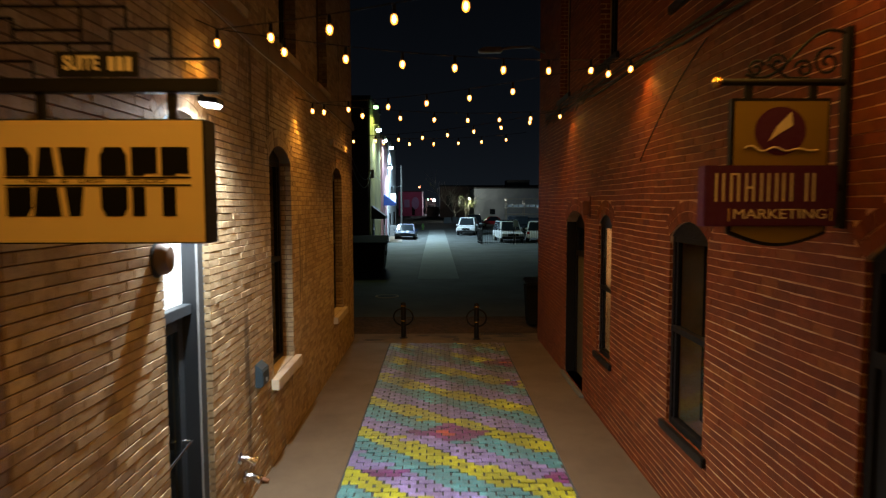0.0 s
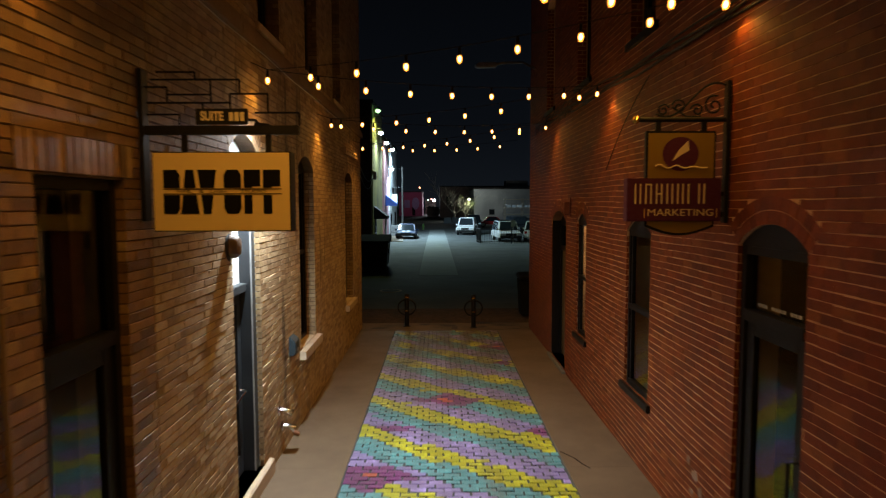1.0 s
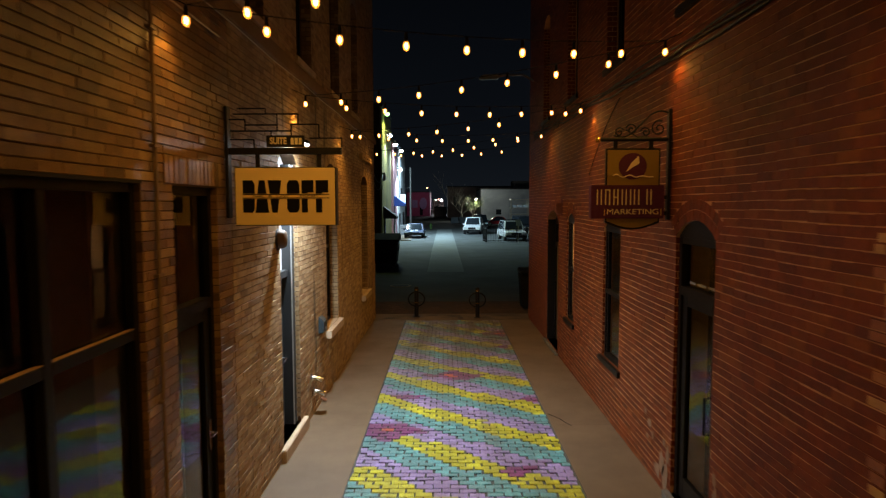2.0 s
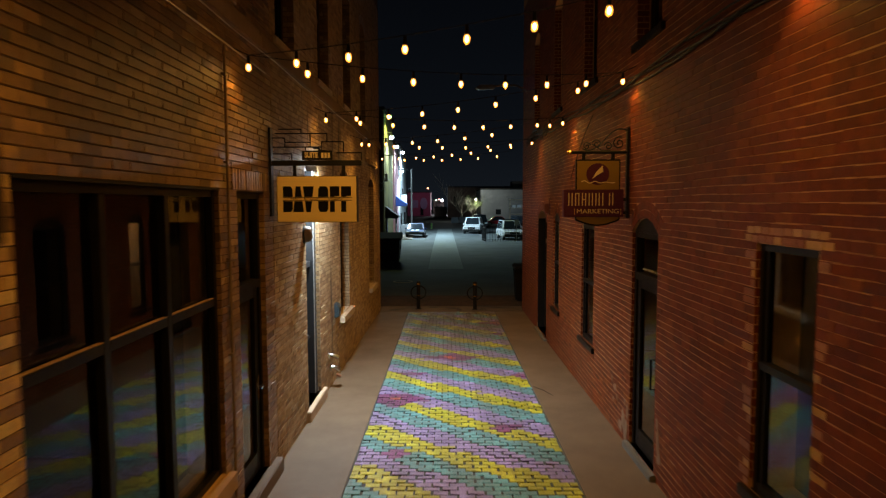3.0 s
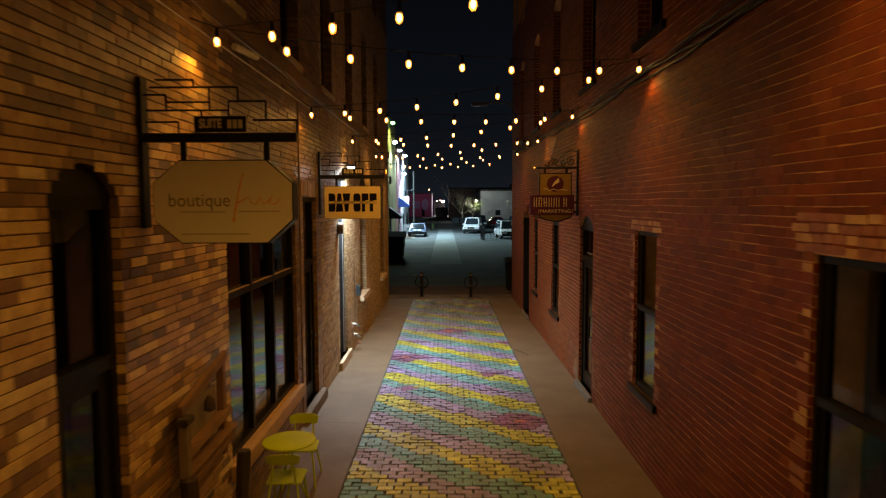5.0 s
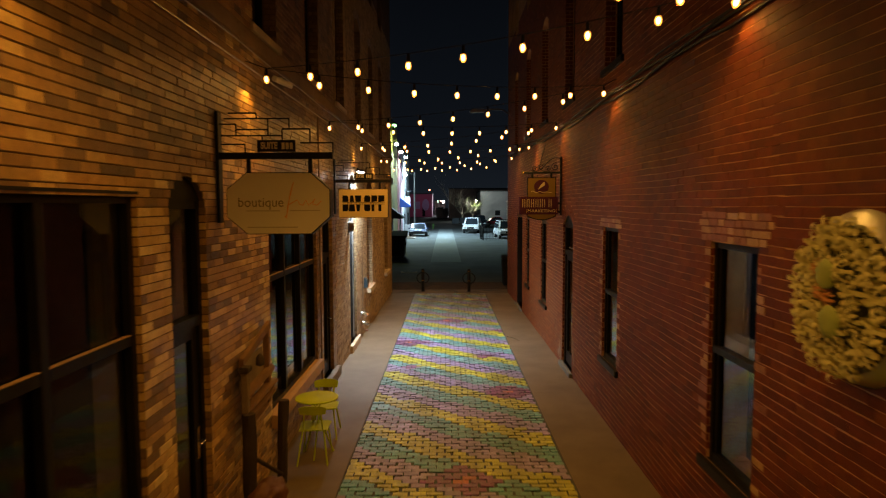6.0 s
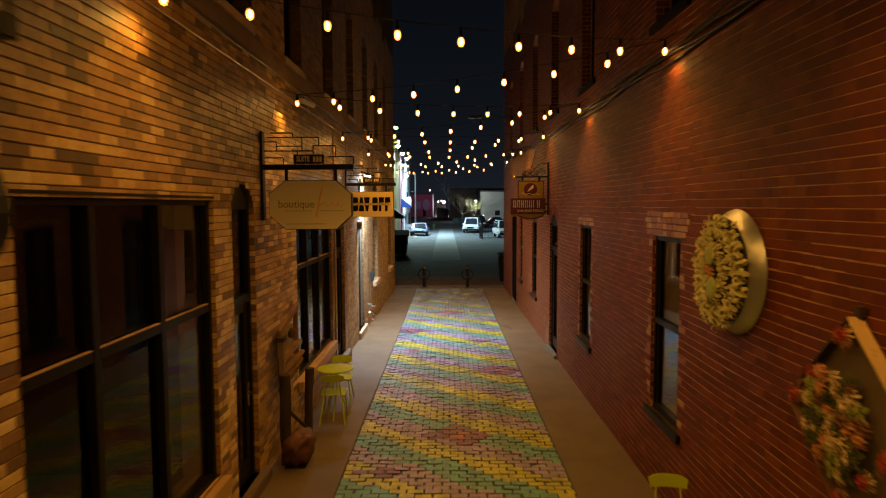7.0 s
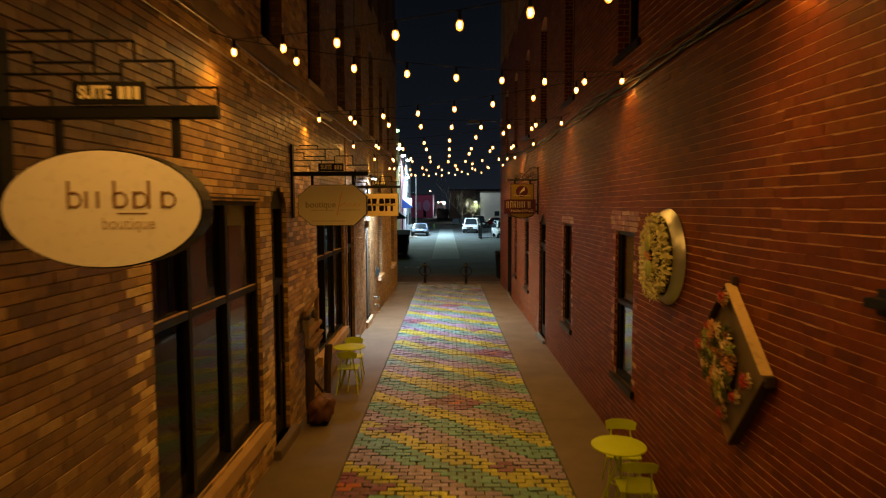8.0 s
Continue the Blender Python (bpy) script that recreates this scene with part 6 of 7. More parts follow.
# lamps of the yard
for nm, place, target, power, colour, lit, lab in (
        ("wall_lamp", (-4.45, 45.5, 10.1), (-3.6, 45.8, 0), 240.0, (0.80, 1.0, 0.30), (0.42, 1.0, 0.34), "greenish discharge lamp high on the wall"),
        ("wall_lamp", (-4.38, 46.8, 8.6), (-1.5, 55, 0), 420.0, (0.58, 0.84, 1.0), (0.75, 0.92, 1.0), "white floodlight high on the wall"),
        ("wall_lamp", (-4.4, 52.5, 8.4), (-1.5, 55, 0), 700.0, (0.58, 0.84, 1.0), (0.75, 0.92, 1.0), "white floodlight high on the wall"),
        ("wall_lamp", (-4.33, 59.0, 8.4), (0.5, 60, 0), 900.0, (0.58, 0.84, 1.0), (0.75, 0.92, 1.0), "white floodlight on a short arm"),
        ("wall_lamp", (-4.23, 56.0, 6.35), (0.0, 58, 0), 750.0, (0.6, 0.85, 1.0), (0.75, 0.92, 1.0), "white floodlight above a service door")):
    ob = thing(nm, place, lab, "lamp", "yard lamps")
    part("arm", Shape().path([(-4.8, place[1], place[2] + 0.35), (place[0], place[1], place[2] + 0.35), (place[0], place[1], place[2] + 0.2)], 0.035, 8), galvanised, ob)
    part("housing", Shape().lathe([(0.06, 0.26), (0.20, 0.2), (0.235, 0.09), (0.19, 0.085)], 14, place), dark_frame, ob, smooth=True)
    part("globe", Shape().lathe([(0.15, 0.08), (0.21, 0.0), (0.18, -0.11), (0.03, -0.19)], 14, place), glow_mat("yard_lamp_glass", lit, 4.0 if lit[0] < 0.5 else 14.0), ob, "glaring lamp glass", smooth=True)
    lamp("SPOT", nm + "_light", (place[0] + 0.3, place[1], place[2] - 0.3), (place[0] + 3.5, place[1] + 1.0, 0), power * YARD, colour, 0.15, 177, 1.0)
for x, y, z, col, k in ((-1.0, 178, 4.2, (0.9, 0.95, 1.0), 60), (-4.9, 170, 7.6, (1.0, 0.3, 0.15), 25), (-2.8, 186, 4.4, (0.7, 1.0, 0.8), 15), (-1.9, 186, 4.6, (1.0, 0.35, 0.3), 15), (5.9, 115.2, 4.0, (0.95, 1.0, 0.75), 60)):
    ob = thing("street_lamp", (x, y, 0), "far street lamp on a thin pole", "street lamp", "far street lamps")
    part("pole", Shape().tube((x, y + 0.3, 0), (x, y + 0.3, z), 0.07, 0.05, 8), black_metal, ob)
    rr = 0.42 if k == 60 and y > 150 else 0.2
    part("globe", Shape().lathe([(0.02, -rr), (rr * 0.7, -rr * 0.7), (rr, 0), (rr * 0.7, rr * 0.7), (0.02, rr)], 12, (x, y, z)), glow_mat("far_lamp_glass", col, k * 0.5), ob, "glowing lamp globe", smooth=True)
lamp("POINT", "block_wall_light", (5.6, 110.5, 3.6), (5.6, 114, 0), 130.0 * YARD, (1.0, 1.0, 0.85), 0.2)
lamp("POINT", "far_street_light", (-1.0, 177, 4.0), (0, 170, 0), 380.0 * YARD, (0.9, 0.95, 1.0), 0.3)
# No fixture stands here; this spot is added to brighten the painted front.
lamp("SPOT", "mural_light", (-4.9, 150, 7.4), (-6, 160, 3), 70.0 * YARD, (1.0, 0.62, 0.72), 0.3, 110)

wp = thing("wall_sign", (-4.55, 60.2, 3.6), "pale panel sign on the shop back", "sign")
part("panel", Shape().box((-4.54, 59.9, 3.0), (-4.0, 60.0, 4.1)), white_paint, wp, bevel=0.02)
part("bracket", Shape().box((-4.55, 59.93, 4.1), (-4.0, 59.97, 4.16)), black_metal, wp)

# utility pole and wires
up = thing("utility_pole", (-3.6, 62, 0), "weathered grey utility pole beside the shop backs", "pole")
part("shaft", Shape().tube((-3.6, 62, 0), (-3.6, 62, 6.9), 0.11, 0.08, 12), plain("grey_timber", (0.03, 0.028, 0.026), 0.85, 0, 10, 0.3, 0.3), up, smooth=True)
wr2 = thing("overhead_wire", (-4.7, 43, 6), "slack overhead wires to the utility pole", "cable")
for a, b, sag in (((-2.2, 14.2, 4.9), (-4.7, 44, 5.4), 0.9), ((-2.2, 14.2, 4.8), (-4.7, 44, 5.3), 1.2), ((-4.7, 44, 5.4), (-3.6, 62, 4.9), 0.5), ((-4.4, 50, 8.0), (-3.6, 62, 6.7), 0.6)):
    a, b = Vector(a), Vector(b)
    sh = Shape().path([a.lerp(b, i / 14) - Vector((0, 0, sag * 4 * (i / 14) * (1 - i / 14))) for i in range(15)], 0.010, 5)
    part("wire", sh, grey_block, wr2)
meter = thing("meter_box", (-4.7, 44.3, 5.2), "grey electric meter box on the building end", "electric box")
part("housing", Shape().box((-4.75, 44.05, 4.9), (-4.5, 44.55, 5.5)), galvanised, meter, bevel=0.03)

# unlit street lamp over the alley mouth
sl = thing("street_lamp", (2.6, 14.2, 6.6), "unlit cobra-head street lamp on the building corner", "street lamp")
part("arm", Shape().path([(2.5, 13.95, 6.35), (2.2, 14.6, 6.7), (1.75, 15.0, 6.78), (1.5, 15.0, 6.74)], 0.03, 8), galvanised, sl, smooth=True)
part("head", Shape().plate([(1.55, 14.88, 6.66), (1.05, 14.86, 6.64), (0.95, 14.9, 6.70), (1.1, 14.9, 6.78), (1.55, 14.9, 6.79)], (0, 0.22, 0)), galvanised, sl, "grey lamp head", 0.03)


def vehicle(name, place, turn, label, paint, length, width, height, hood, tall, parts=()):
    """A parked vehicle with wheels, glass, lamps and bumpers; built facing -y, then turned."""
    root = thing(name, (0, 0, 0), label, "car", "parked vehicles")
    hw, hl, belt = width / 2, length / 2, height * 0.55
    side = [(-hl, 0.32), (-hl + 0.03, belt * 0.80), (-hl + hood, belt * 0.98), (hl - 0.1, belt), (hl, belt * 0.8), (hl, 0.32)]
    sh = Shape().plate([(-hw, y, z) for y, z in side], (width, 0, 0))
    part("body", sh, paint, root, bevel=0.07, smooth=True)
    r0, r1 = -hl + hood, (hl - 0.12) if tall else (hl - hood * 0.75)
    slope = 0.55 if tall else 0.75
    sh = Shape()
    low = [(-hw + 0.05, r0, belt - 0.02), (hw - 0.05, r0, belt - 0.02), (hw - 0.05, r1, belt - 0.02), (-hw + 0.05, r1, belt - 0.02)]
    tx = hw - 0.19
    back = 0.12 if tall else 0.7
    top = [(-tx, r0 + slope, height), (tx, r0 + slope, height), (tx, r1 - back, height), (-tx, r1 - back, height)]
    sh.add(low + top, [(3, 2, 1, 0), (4, 5, 6, 7), (0, 1, 5, 4), (1, 2, 6, 5), (2, 3, 7, 6), (3, 0, 4, 7)])
    part("cabin", sh, paint, root, bevel=0.05, smooth=True)

    def inset(quad, out):
        c = sum((Vector(p) for p in quad), Vector()) / 4
        return [c + (Vector(p) - c) * 0.86 + Vector(out) for p in quad]
    for q, out in (((low[0], low[1], top[1], top[0]), (0, -0.012, 0.008)), ((low[2], low[3], top[3], top[2]), (0, 0.012, 0.008)), ((low[1], low[2], top[2], top[1]), (0.012, 0, 0.008)), ((low[3], low[0], top[0], top[3]), (-0.012, 0, 0.008))):
        part("windscreen" if abs(out[1]) else "side_window", Shape().plate(inset(q, out), Vector(out).normalized() * 0.01), car_glass, root, "dark glass")
    for sx in (-1, 1):
        for yy in (-hl + 0.85, hl - 0.85):
            wx = sx * (hw - 0.11)
            wh = part("wheel", Shape().tube((wx - 0.11, yy, 0.33), (wx + 0.11, yy, 0.33), 0.33, None, 20), tyre_mat, root, "black tyre", 0.03, True)
            part("rim", Shape().tube((wx + sx * 0.108, yy, 0.33), (wx + sx * 0.122, yy, 0.33), 0.2, None, 14), galvanised, wh)
        part("headlight", Shape().box((sx * (hw - 0.42), -hl - 0.015, belt * 0.62), (sx * (hw - 0.08), -hl + 0.06, belt * 0.80)), lens_clear, root, bevel=0.02)
        part("tail_light", Shape().box((sx * (hw - 0.30), hl - 0.05, belt * 0.7), (sx * (hw - 0.06), hl + 0.015, belt * 0.95)), lens_red, root, bevel=0.02)
        part("mirror", Shape().box((sx * (hw - 0.02), r0 + 0.35, belt), (sx * (hw + 0.16), r0 + 0.47, belt + 0.14)), paint, root, bevel=0.03)
    part("bumper", Shape().box((-hw + 0.03, -hl - 0.06, 0.30), (hw - 0.03, -hl + 0.1, 0.52)), black_metal, root, bevel=0.03)
    part("grille", Shape().box((-hw + 0.5, -hl - 0.02, belt * 0.58), (hw - 0.5, -hl + 0.05, belt * 0.78)), black_metal, root, bevel=0.01)
    for kind, m in parts:
        if kind == "stripe":
            for c in (-0.22, 0.22):
                part("stripe", Shape().plate([(c - 0.13, -hl + 0.25, belt * 0.87), (c + 0.13, -hl + 0.25, belt * 0.87), (c + 0.13, -hl + hood - 0.06, belt * 0.99 + 0.012), (c - 0.13, -hl + hood - 0.06, belt * 0.99 + 0.012)], (0, 0, 0.02)), m, root, "white bonnet stripe")
        if kind == "spare":
            part("spare_wheel", Shape().tube((0, hl, 0.95), (0, hl + 0.2, 0.95), 0.34, None, 20), m, root)
        if kind == "rack":
            for i in range(4):
                part("rack_bar", Shape().box((-tx, r0 + slope + 0.2 + i * 0.5, height), (tx, r0 + slope + 0.25 + i * 0.5, height + 0.08)), m, root)
    root.matrix_world = pose(*place, 0, 0, turn)
    return root


car_white = plain("white_car_paint", (0.70, 0.72, 0.74), 0.25, 0.0, 10, 0.04, 0.0, 0.6)
car_blue = plain("blue_car_paint", (0.002, 0.012, 0.06), 0.5, 0.0, 10, 0.1, 0.0, 0.0)
car_red = plain("red_car_paint", (0.42, 0.012, 0.016), 0.25, 0.1, 10, 0.1, 0.0, 0.8)
car_dark = plain("dark_car_paint", (0.02, 0.024, 0.03), 0.25, 0.2, 10, 0.1, 0.0, 0.8)
vehicle("car", (-2.85, 55.6, -0.012), 0, "dark blue coupe with two white bonnet stripes", car_blue, 4.4, 1.8, 1.3, 1.25, False, [("stripe", car_white)])
vehicle("van", (3.05, 62.5, -0.012), -8, "white minivan parked in the yard", car_white, 4.6, 1.8, 1.72, 1.0, True)
vehicle("car", (5.8, 50.8, -0.012), 4, "white sport-utility car behind the iron fence", car_white, 4.5, 1.85, 1.68, 1.1, True, [("rack", black_metal)])
vehicle("car", (8.35, 51.5, -0.012), 170, "white sport-utility car beside another", car_white, 4.4, 1.8, 1.66, 1.1, True)
vehicle("car", (7.7, 84, -0.012), 90, "dark red sedan parked across the yard", car_red, 4.6, 1.8, 1.38, 1.2, False)
vehicle("car", (8.3, 62, -0.012), 10, "dark off-road car with a spare wheel", car_dark, 4.2, 1.85, 1.85, 1.2, True, [("spare", tyre_mat)])
vehicle("car", (4.6, 78, -0.012), 0, "dark sport-utility car in the shade", car_dark, 4.6, 1.85, 1.75, 1.1, True)
vehicle("car", (10.6, 68, -0.012), 90, "dark car at the back of the yard", car_dark, 4.6, 1.85, 1.6, 1.1, True)

# storage rack of the yard
rk = thing("storage_rack", (10.5, 76, 0), "tall steel storage rack with pale boxes", "rack")
for x in (8.4, 10.6, 12.9):
    for y in (75.4, 76.8):
        part("upright", Shape().box((x - 0.06, y - 0.06, 0), (x + 0.06, y + 0.06, 3.8)), galvanised, rk)
for z in (1.75, 2.55, 3.6):
    part("shelf", Shape().box((8.3, 75.3, z), (13.0, 76.9, z + 0.12)), galvanised, rk)
for i in range(6):
    bx = thing("storage_box", (8.7 + i * 0.7, 76, 2.67), "pale plastic storage box on the rack", "box", "boxes on the rack")
    part("tub", Shape().box((8.55 + i * 0.7, 75.6, 2.672), (9.1 + i * 0.7, 76.4, 2.98)), white_stucco, bx, bevel=0.03)
    part("lid", Shape().box((8.53 + i * 0.7, 75.58, 2.98), (9.12 + i * 0.7, 76.42, 3.03)), galvanised, bx)

# iron fence
fn = thing("iron_fence", (3.4, 47, 0), "black iron picket fence beside the parking bays", "fence")
for (ax, ay), (bx, by) in (((3.4, 47.0), (8.6, 47.0)), ((3.4, 47.2), (3.2, 49.4))):
    ln = math.hypot(bx - ax, by - ay)
    for z in (0.15, 1.12):
        part("rail", Shape().tube((ax, ay, z), (bx, by, z), 0.022, None, 6), black_metal, fn)
    n = int(ln / 0.13)
    for i in range(n + 1):
        x, y = ax + (bx - ax) * i / n, ay + (by - ay) * i / n
        big = i % 18 == 0
        part("post" if big else "picket", Shape().tube((x, y, 0), (x, y, 1.32 if big else 1.22), 0.035 if big else 0.011, None, 6), black_metal, fn)
sg = thing("notice_board", (5.9, 46.8, 0), "small grey notice on a thin post", "sign")
part("post", Shape().tube((5.9, 46.8, 0), (5.9, 46.8, 1.9), 0.02, None, 6), galvanised, sg)
part("panel", Shape().box((5.72, 46.76, 1.35), (6.08, 46.78, 1.85)), grey_block, sg)

# dumpster, bins, small things of the yard
lid_mat = plain("black_plastic", (0.012, 0.012, 0.012), 0.95)
lid_mat.node_tree.nodes["Principled BSDF"].inputs["Specular IOR Level"].default_value = 0.05
dp = thing("dumpster", (-3.4, 30, 0), "black steel dumpster with a sloping lid", "dumpster")
part("tub", Shape().plate([(-4.35, 28.9, 0.1), (-2.55, 28.9, 0.1), (-2.45, 28.9, 1.25), (-4.45, 28.9, 1.25)], (0, 1.6, 0)), black_metal, dp, bevel=0.03)
part("lid", Shape().plate([(-4.5, 28.8, 1.25), (-4.5, 30.6, 1.25), (-4.5, 30.6, 1.62), (-4.5, 28.8, 1.36)], (2.1, 0, 0)), lid_mat, dp, "black plastic lid", 0.03)
for x in (-4.2, -2.75):
    part("foot", Shape().box((x, 28.95, 0), (x + 0.15, 30.4, 0.1)), black_metal, dp)
for x in (-4.47, -2.5):
    part("pocket", Shape().box((x, 29.3, 0.75), (x + 0.06, 30.1, 0.95)), black_metal, dp)
bn = thing("wheelie_bin", (2.75, 16.4, 0), "black wheeled rubbish bin by the building corner", "bin")
part("tub", Shape().plate([(2.40, 16.1, 0.06), (3.0, 16.1, 0.06), (3.06, 16.1, 1.12), (2.34, 16.1, 1.12)], (0, 0.65, 0)), lid_mat, bn, bevel=0.03)
part("lid", Shape().plate([(2.32, 16.02, 1.12), (2.32, 16.8, 1.12), (2.32, 16.8, 1.27), (2.32, 16.02, 1.2)], (0.77, 0, 0)), black_metal, bn, bevel=0.03)
part("handle", Shape().tube((2.4, 16.83, 1.15), (3.0, 16.83, 1.15), 0.018, None, 8), black_metal, bn)
for x in (2.42, 2.94):
    part("wheel", Shape().tube((x, 16.72, 0.1), (x + 0.05, 16.72, 0.1), 0.1, None, 14), tyre_mat, bn)
mh = thing("manhole_cover", (-1.78, 21.6, 0), "worn round iron manhole cover in the asphalt", "manhole cover")
part("frame", Shape().lathe([(0.42, -0.03), (0.42, -0.004), (0.36, -0.002)], 24, (-1.78, 21.6, 0)), stone, mh, "pale concrete collar")
part("lid", Shape().lathe([(0.34, -0.03), (0.34, 0.001), (0.02, 0.003)], 24, (-1.78, 21.6, 0)), asphalt, mh)
gr = thing("drain_grate", (1.1, 15.4, 0), "dark iron drain grate across the brick band", "drain grate")
for i in range(14):
    part("bar", Shape().box((1.08 + i * 0.075, 15.28, -0.01), (1.12 + i * 0.075, 15.54, 0.004)), black_metal, gr)
settle(dp, bn, mh, gr)
hy = thing("fire_hydrant", (-1.75, 74, 0), "small green fire hydrant in the yard", "hydrant")
part("barrel", Shape().lathe([(0.16, 0), (0.16, 0.06), (0.11, 0.08), (0.11, 0.55), (0.13, 0.58), (0.12, 0.68), (0.03, 0.78)], 14, (-1.75, 74, 0)), plain("hydrant_green", (0.10, 0.20, 0.05), 0.5), hy, smooth=True)
part("outlet", Shape().tube((-1.95, 74, 0.42), (-1.55, 74, 0.42), 0.06, None, 10), bpy.data.materials["hydrant_green"], hy)
for x, y, w in ((1.6, 98, 1.3), (2.9, 100, 1.2), (-4.0, 66, 0.9)):
    br = thing("concrete_barrier", (x, y, 0), "grey concrete block barrier", "barrier", "concrete barriers")
    part("block", Shape().plate([(x - w / 2, y, 0), (x + w / 2, y, 0), (x + w / 2 - 0.1, y, 0.95), (x - w / 2 + 0.1, y, 0.95)], (0, 0.5, 0)), grey_block, br, bevel=0.04)
crate = thing("crate_stack", (-4.1, 58.6, 0), "stack of grey crates beside the shop back", "crate")
for i in range(3):
    part("crate", Shape().box((-4.5, 58.3, i * 0.36), (-3.85, 58.9, i * 0.36 + 0.34)), plain("grey_plastic", (0.2, 0.2, 0.2), 0.6) if i == 0 else bpy.data.materials["grey_plastic"], crate, bevel=0.02)


# ---- trees ----
def limb(shape, rng, a, d, r, depth, tips):
    n = 4
    p, v = Vector(a), Vector(d)
    for i in range(n):
        q = p + v / n
        v = v + Vector((rng.uniform(-0.22, 0.22), rng.uniform(-0.22, 0.22), rng.uniform(-0.08, 0.14))) * v.length
        shape.tube(p, q, r * (1 - 0.18 * i), r * (1 - 0.18 * (i + 1)), 6)
        p = q
        if depth and i > 0:
            for _ in range(2):
                side = Vector((rng.uniform(-1, 1), rng.uniform(-0.6, 0.6), rng.uniform(-0.1, 0.7))).normalized()
                limb(shape, rng, p, (v.normalized() * 0.6 + side * 0.7) * v.length * 0.62, r * 0.5, depth - 1, tips)
    tips.append(p)


rng = random.Random(31)
tr = thing("bare_tree", (2.9, 108, 0), "low bare tree with wide twisted branches", "tree")
sh, tips = Shape(), []
sh.tube((2.9, 108, 0), (3.0, 108, 1.4), 0.22, 0.17, 8)
for a in range(5):
    limb(sh, rng, (3.0, 108, 1.35), (2.6 * math.cos(a * 1.3 + 0.3), 1.3 * math.sin(a * 1.3), rng.uniform(1.4, 2.6)), 0.11, 2, tips)
part("trunk", sh, plain("pale_bark", (0.5, 0.46, 0.38), 0.85, 0, 8, 0.3, 0.4), tr, smooth=True)
bu = thing("tree", (5.1, 112, 0), "small leafy tree lit by a wall lamp", "tree")
sh, tips = Shape(), []
sh.tube((5.1, 112, 0), (5.1, 112, 1.3), 0.1, 0.07, 8)
for a in range(6):
    limb(sh, rng, (5.1, 112, 1.2), (0.9 * math.cos(a * 1.05), 0.8 * math.sin(a * 1.05), rng.uniform(0.8, 2.0)), 0.05, 1, tips)
part("trunk", sh, bpy.data.materials["pale_bark"], bu)
lf = Shape()
for p in tips:
    for _ in range(26):
        c = Vector(p) + Vector((rng.gauss(0, 0.22), rng.gauss(0, 0.22), rng.gauss(0, 0.25)))
        u = Vector((rng.uniform(-1, 1), rng.uniform(-1, 1), rng.uniform(-1, 1))).normalized() * 0.09
        v = u.cross(Vector((rng.uniform(-1, 1), rng.uniform(-1, 1), rng.uniform(-1, 1)))).normalized() * 0.05
        lf.add([c - u, c + v, c + u, c - v], [(0, 1, 2, 3)])
me = bpy.data.meshes.new("crown")
me.from_pydata(lf.v, [], lf.f)
me.materials.append(plain("leaf_green", (0.10, 0.13, 0.04), 0.7, 0, 10, 0.4))
ob = new("crown", me)
ob.parent = bu
ob.matrix_parent_inverse = bu.matrix_world.inverted()


# ---- bricks and pavers ----
def lay_bricks(w, root, name, rows, joined_mat, one_mat, stretch, label):
    """The bricks of one wall: those of a near stretch one by one, the rest joined."""
    lo_y, hi_y, lo_z, hi_z = stretch
    me = brick_shape(Wall("", 0.0, w.s, 0, 0, []), [(-w.length / 2 + 0.001, w.length / 2 - 0.001, -w.course / 2 + 0.0034, w.course / 2 - 0.0034, 0.003 if w.s < 0 else 0.009)], random.Random(1)).mesh("brick", one_mat)
    rest, n = [], 0
    for r in rows:
        a, b, za, zb, out = r
        if lo_y < a and b < hi_y and lo_z < za and zb < hi_z and b - a > w.length * 0.9 and n < 300:
            ob = new("brick", me)
            ob.parent = root
            ob.location = w.at((a + b) / 2, (za + zb) / 2, out - (0.003 if w.s < 0 else 0.009))
            ob.scale = (1, (b - a) / (w.length - 0.002), 1)
            n += 1
        else:
            rest.append(r)
    ob = part(name, brick_shape(w, rest, random.Random(2)), joined_mat, root, label)
    tagged(ob, kind="stuff")


rng = random.Random(11)
rows = brick_boxes(right, -10.5, Y_END, 9.0, rng)
lay_bricks(right, wall_right, "brickwork", rows, brick_red, brick_red_one, (-7.6, -4.4, 2.9, 4.5), "red brickwork")
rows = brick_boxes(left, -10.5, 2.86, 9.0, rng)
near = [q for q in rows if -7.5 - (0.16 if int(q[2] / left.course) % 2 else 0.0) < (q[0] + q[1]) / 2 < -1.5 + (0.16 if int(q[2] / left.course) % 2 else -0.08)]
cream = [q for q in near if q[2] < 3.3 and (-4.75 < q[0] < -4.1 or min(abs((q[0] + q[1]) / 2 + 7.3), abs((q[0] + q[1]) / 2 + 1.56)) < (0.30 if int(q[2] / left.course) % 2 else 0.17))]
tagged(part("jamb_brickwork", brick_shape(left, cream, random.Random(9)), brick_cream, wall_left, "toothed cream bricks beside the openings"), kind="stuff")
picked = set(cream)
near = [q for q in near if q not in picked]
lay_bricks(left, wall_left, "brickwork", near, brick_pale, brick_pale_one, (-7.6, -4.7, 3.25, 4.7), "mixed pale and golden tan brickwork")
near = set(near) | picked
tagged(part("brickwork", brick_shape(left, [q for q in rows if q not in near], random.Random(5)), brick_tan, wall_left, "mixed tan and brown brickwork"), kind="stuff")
rows = brick_boxes(left, 2.871, Y_END, 9.0, rng)
tagged(part("brickwork", brick_shape(left, rows, random.Random(3)), brick_old, wall_left, "worn pale tan brickwork"), kind="stuff")
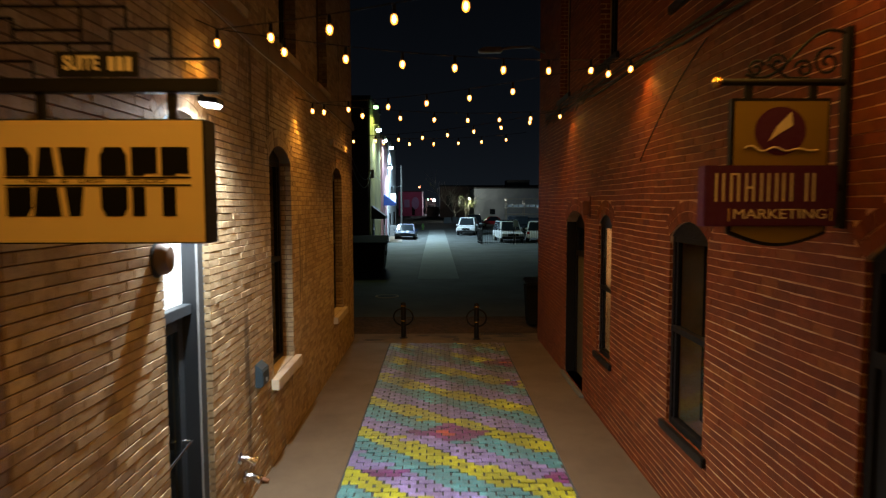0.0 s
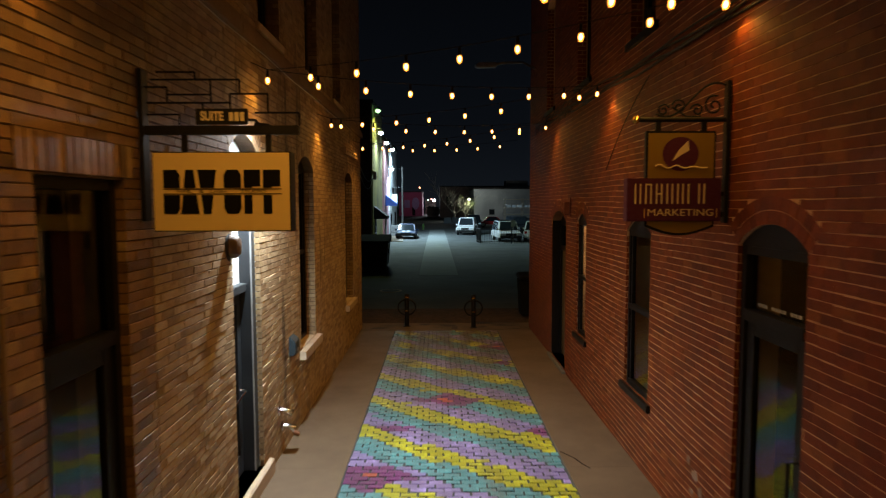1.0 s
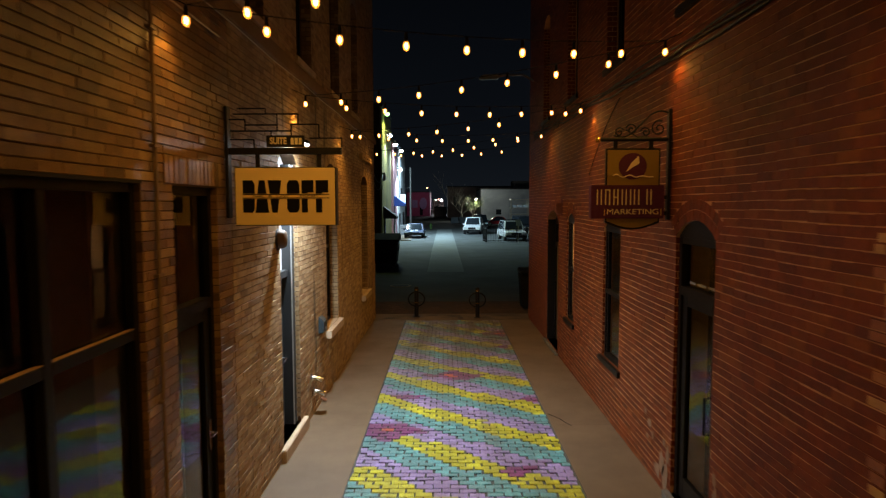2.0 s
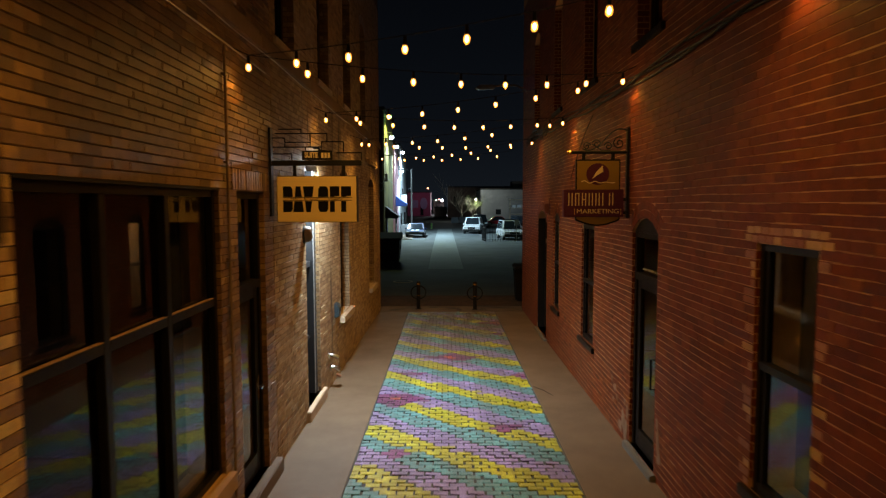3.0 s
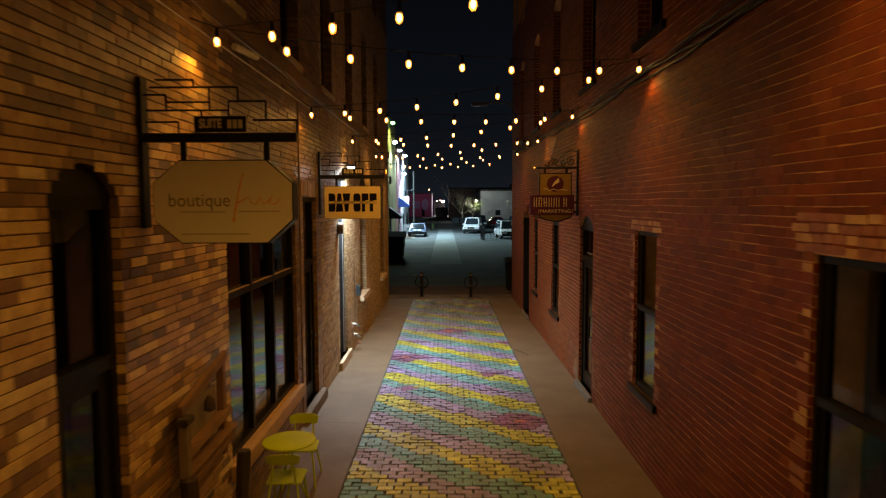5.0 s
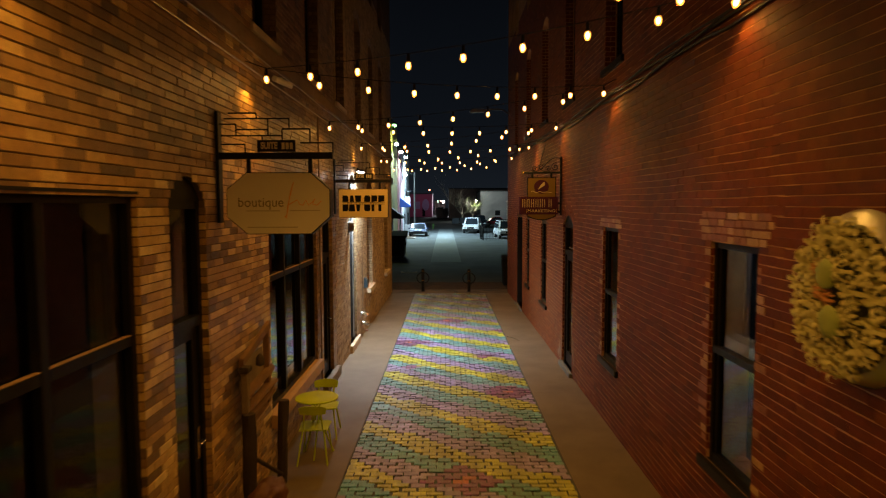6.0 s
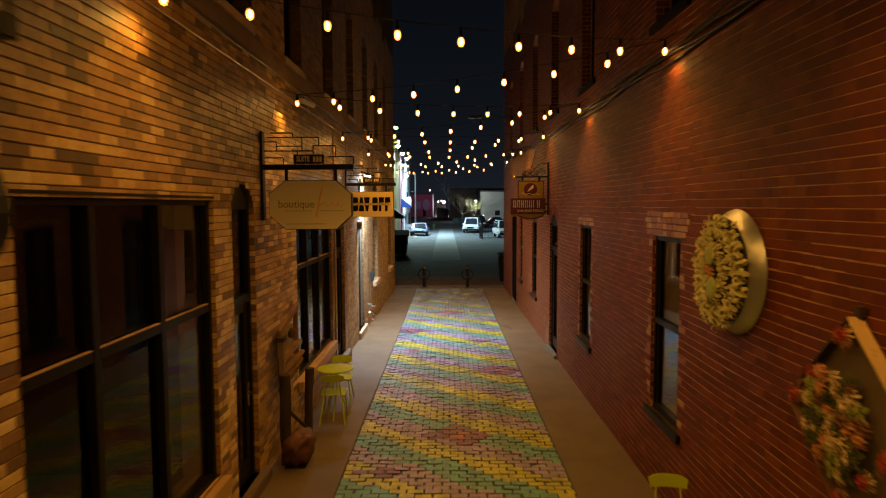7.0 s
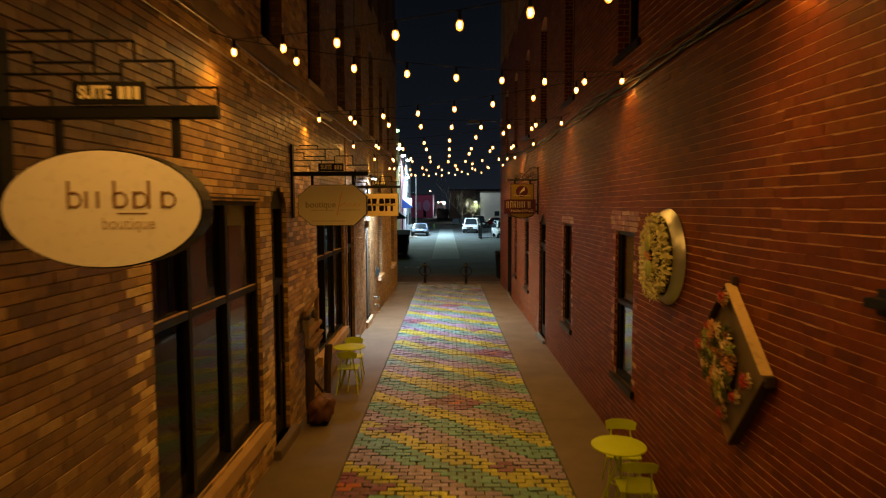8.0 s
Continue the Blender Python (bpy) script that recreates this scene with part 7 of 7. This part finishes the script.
for o in LEFT_OPEN.values():
    if o[3] - o[2] > 2:
        tagged(part("jamb_bricks", reveal_bricks(left, o, 0.14, rng), brick_old if o[0] > 2.8 else brick_pale if o[0] < -3 else brick_tan, wall_left), kind="stuff")
for o in RIGHT_OPEN.values():
    tagged(part("jamb_bricks", reveal_bricks(right, o, 0.01 if o[1] > 11 else 0.035, rng), brick_red, wall_right), kind="stuff")
for w, ups, mat, root in ((left, LEFT_UP, brick_tan, wall_left), (right, RIGHT_UP, brick_red, wall_right)):
    sh = Shape()
    for o in ups:
        if o[2] < 6:
            one = reveal_bricks(w, o, 0.14, rng)
            sh.add(one.v, one.f)
    tagged(part("jamb_bricks", sh, mat, root), kind="stuff")
# soldier course over the shop door
sh = Shape()
for i in range(14):
    a = 1.46 + i * 0.082
    left.box(sh, a, a + 0.071, 3.265, 3.468, 0.002, 0.017 + rng.uniform(0, 0.003))
tagged(part("soldier_course", sh, brick_tan, wall_left), kind="stuff")

DIAMONDS = [(1.39, 12.47), (0.18, 8.5), (-0.82, 5.58), (1.13, 1.58), (0.28, -1.92), (-1.0, -5.04), (1.1, -9.0)]
SMALL = [(-0.64, 7.2), (1.46, 7.04), (0.84, 4.25), (-0.62, 3.25), (0.84, -4.47), (-0.69, -3.19), (1.35, 10.96)]


def paint_of(x, y):
    """The painted pattern: slanting bands of three colours with diamonds set in."""
    for cx, cy in DIAMONDS:
        d = abs(x - cx) / 0.56 + abs(y - cy) / 0.39
        if d < 0.30:
            return "orange"
        if d < 1:
            return "purple"
    for cx, cy in SMALL:
        if abs(x - cx) / 0.24 + abs(y - cy) / 0.17 < 1:
            return "purple"
    q = ((y + 0.8 * x - 0.04 * (x - 0.2) ** 2 - 0.39) / 1.45 + 0.5) % 1.0 - 0.5
    return "yellow" if abs(q) < 0.165 else "teal" if q < 0 else "lilac"


PL, PW, GAP = 0.196, 0.101, 0.006
paver_root = bpy.data.objects["pavement_bed"]
names = list(PAVER)
paver_meshes = {}
for c in names:
    for k in range(4):
        r = random.Random(k)
        sh = Shape()
        hx, hy = PL / 2 - 0.0075, PW / 2 - GAP / 2
        j = [r.uniform(-0.0035, 0.0035) for _ in range(8)]
        v = [(-hx, -hy, -0.05), (hx, -hy, -0.05), (hx, hy, -0.05), (-hx, hy, -0.05), (-hx + j[0], -hy + j[1], -0.008), (hx + j[2], -hy + j[3], -0.008), (hx + j[4], hy + j[5], -0.008), (-hx + j[6], hy + j[7], -0.008)]
        v += [(p[0] * 0.965, p[1] * 0.93, 0.0) for p in v[4:]]
        sh.add(v, [(0, 1, 5, 4), (1, 2, 6, 5), (2, 3, 7, 6), (3, 0, 4, 7)], 1)
        sh.f += [(4, 5, 9, 8), (5, 6, 10, 9), (6, 7, 11, 10), (7, 4, 8, 11), (8, 9, 10, 11)]
        sh.m += [0] * 5
        paver_meshes[c, k] = sh.mesh("paver", [PAVER[c], joint_mat])
rest = {c: Shape() for c in names}
row_n, singles = int((RUG_END + 18.0) / PW), 0
for i in range(row_n):
    y = RUG_END - (i + 0.5) * PW
    x = RUG_L - (PL * 0.5 if i % 2 else 0.0)
    while x < RUG_R - 0.02:
        a, b = max(x, RUG_L), min(x + PL, RUG_R)
        x += PL
        if b - a < 0.05:
            continue
        c = paint_of((a + b) / 2 + rng.uniform(-0.03, 0.03), y + rng.uniform(-0.02, 0.02))
        k, dz = rng.randrange(4), rng.uniform(-0.008, 0.004)
        tilt, spin = rng.gauss(0, 3.0), rng.gauss(0, 2.6)
        m = pose((a + b) / 2 + rng.uniform(-0.006, 0.006), y + rng.uniform(-0.006, 0.006), dz + level(y), tilt - 0.5, rng.gauss(0, 1.0), spin) @ Matrix.Diagonal(((b - a) / PL * 1.0 - 0.13 * rng.random() ** 2, 1.0 - 0.13 * rng.random() ** 2, 1, 1))
        if -4.6 < y < -2.5 and singles < 290:
            ob = new("paver", paver_meshes[c, k])
            ob.parent = paver_root
            ob.matrix_basis = m
            singles += 1
        else:
            me = paver_meshes[c, k]
            n = len(rest[c].v)
            rest[c].v += [tuple(m @ p.co) for p in me.vertices]
            rest[c].f += [tuple(i + n for i in q.vertices) for q in me.polygons]
            rest[c].m += [q.material_index for q in me.polygons]
for c in names:
    tagged(part("pavers", rest[c], [PAVER[c], joint_mat], paver_root, f"{c} painted brick pavers"), kind="stuff")
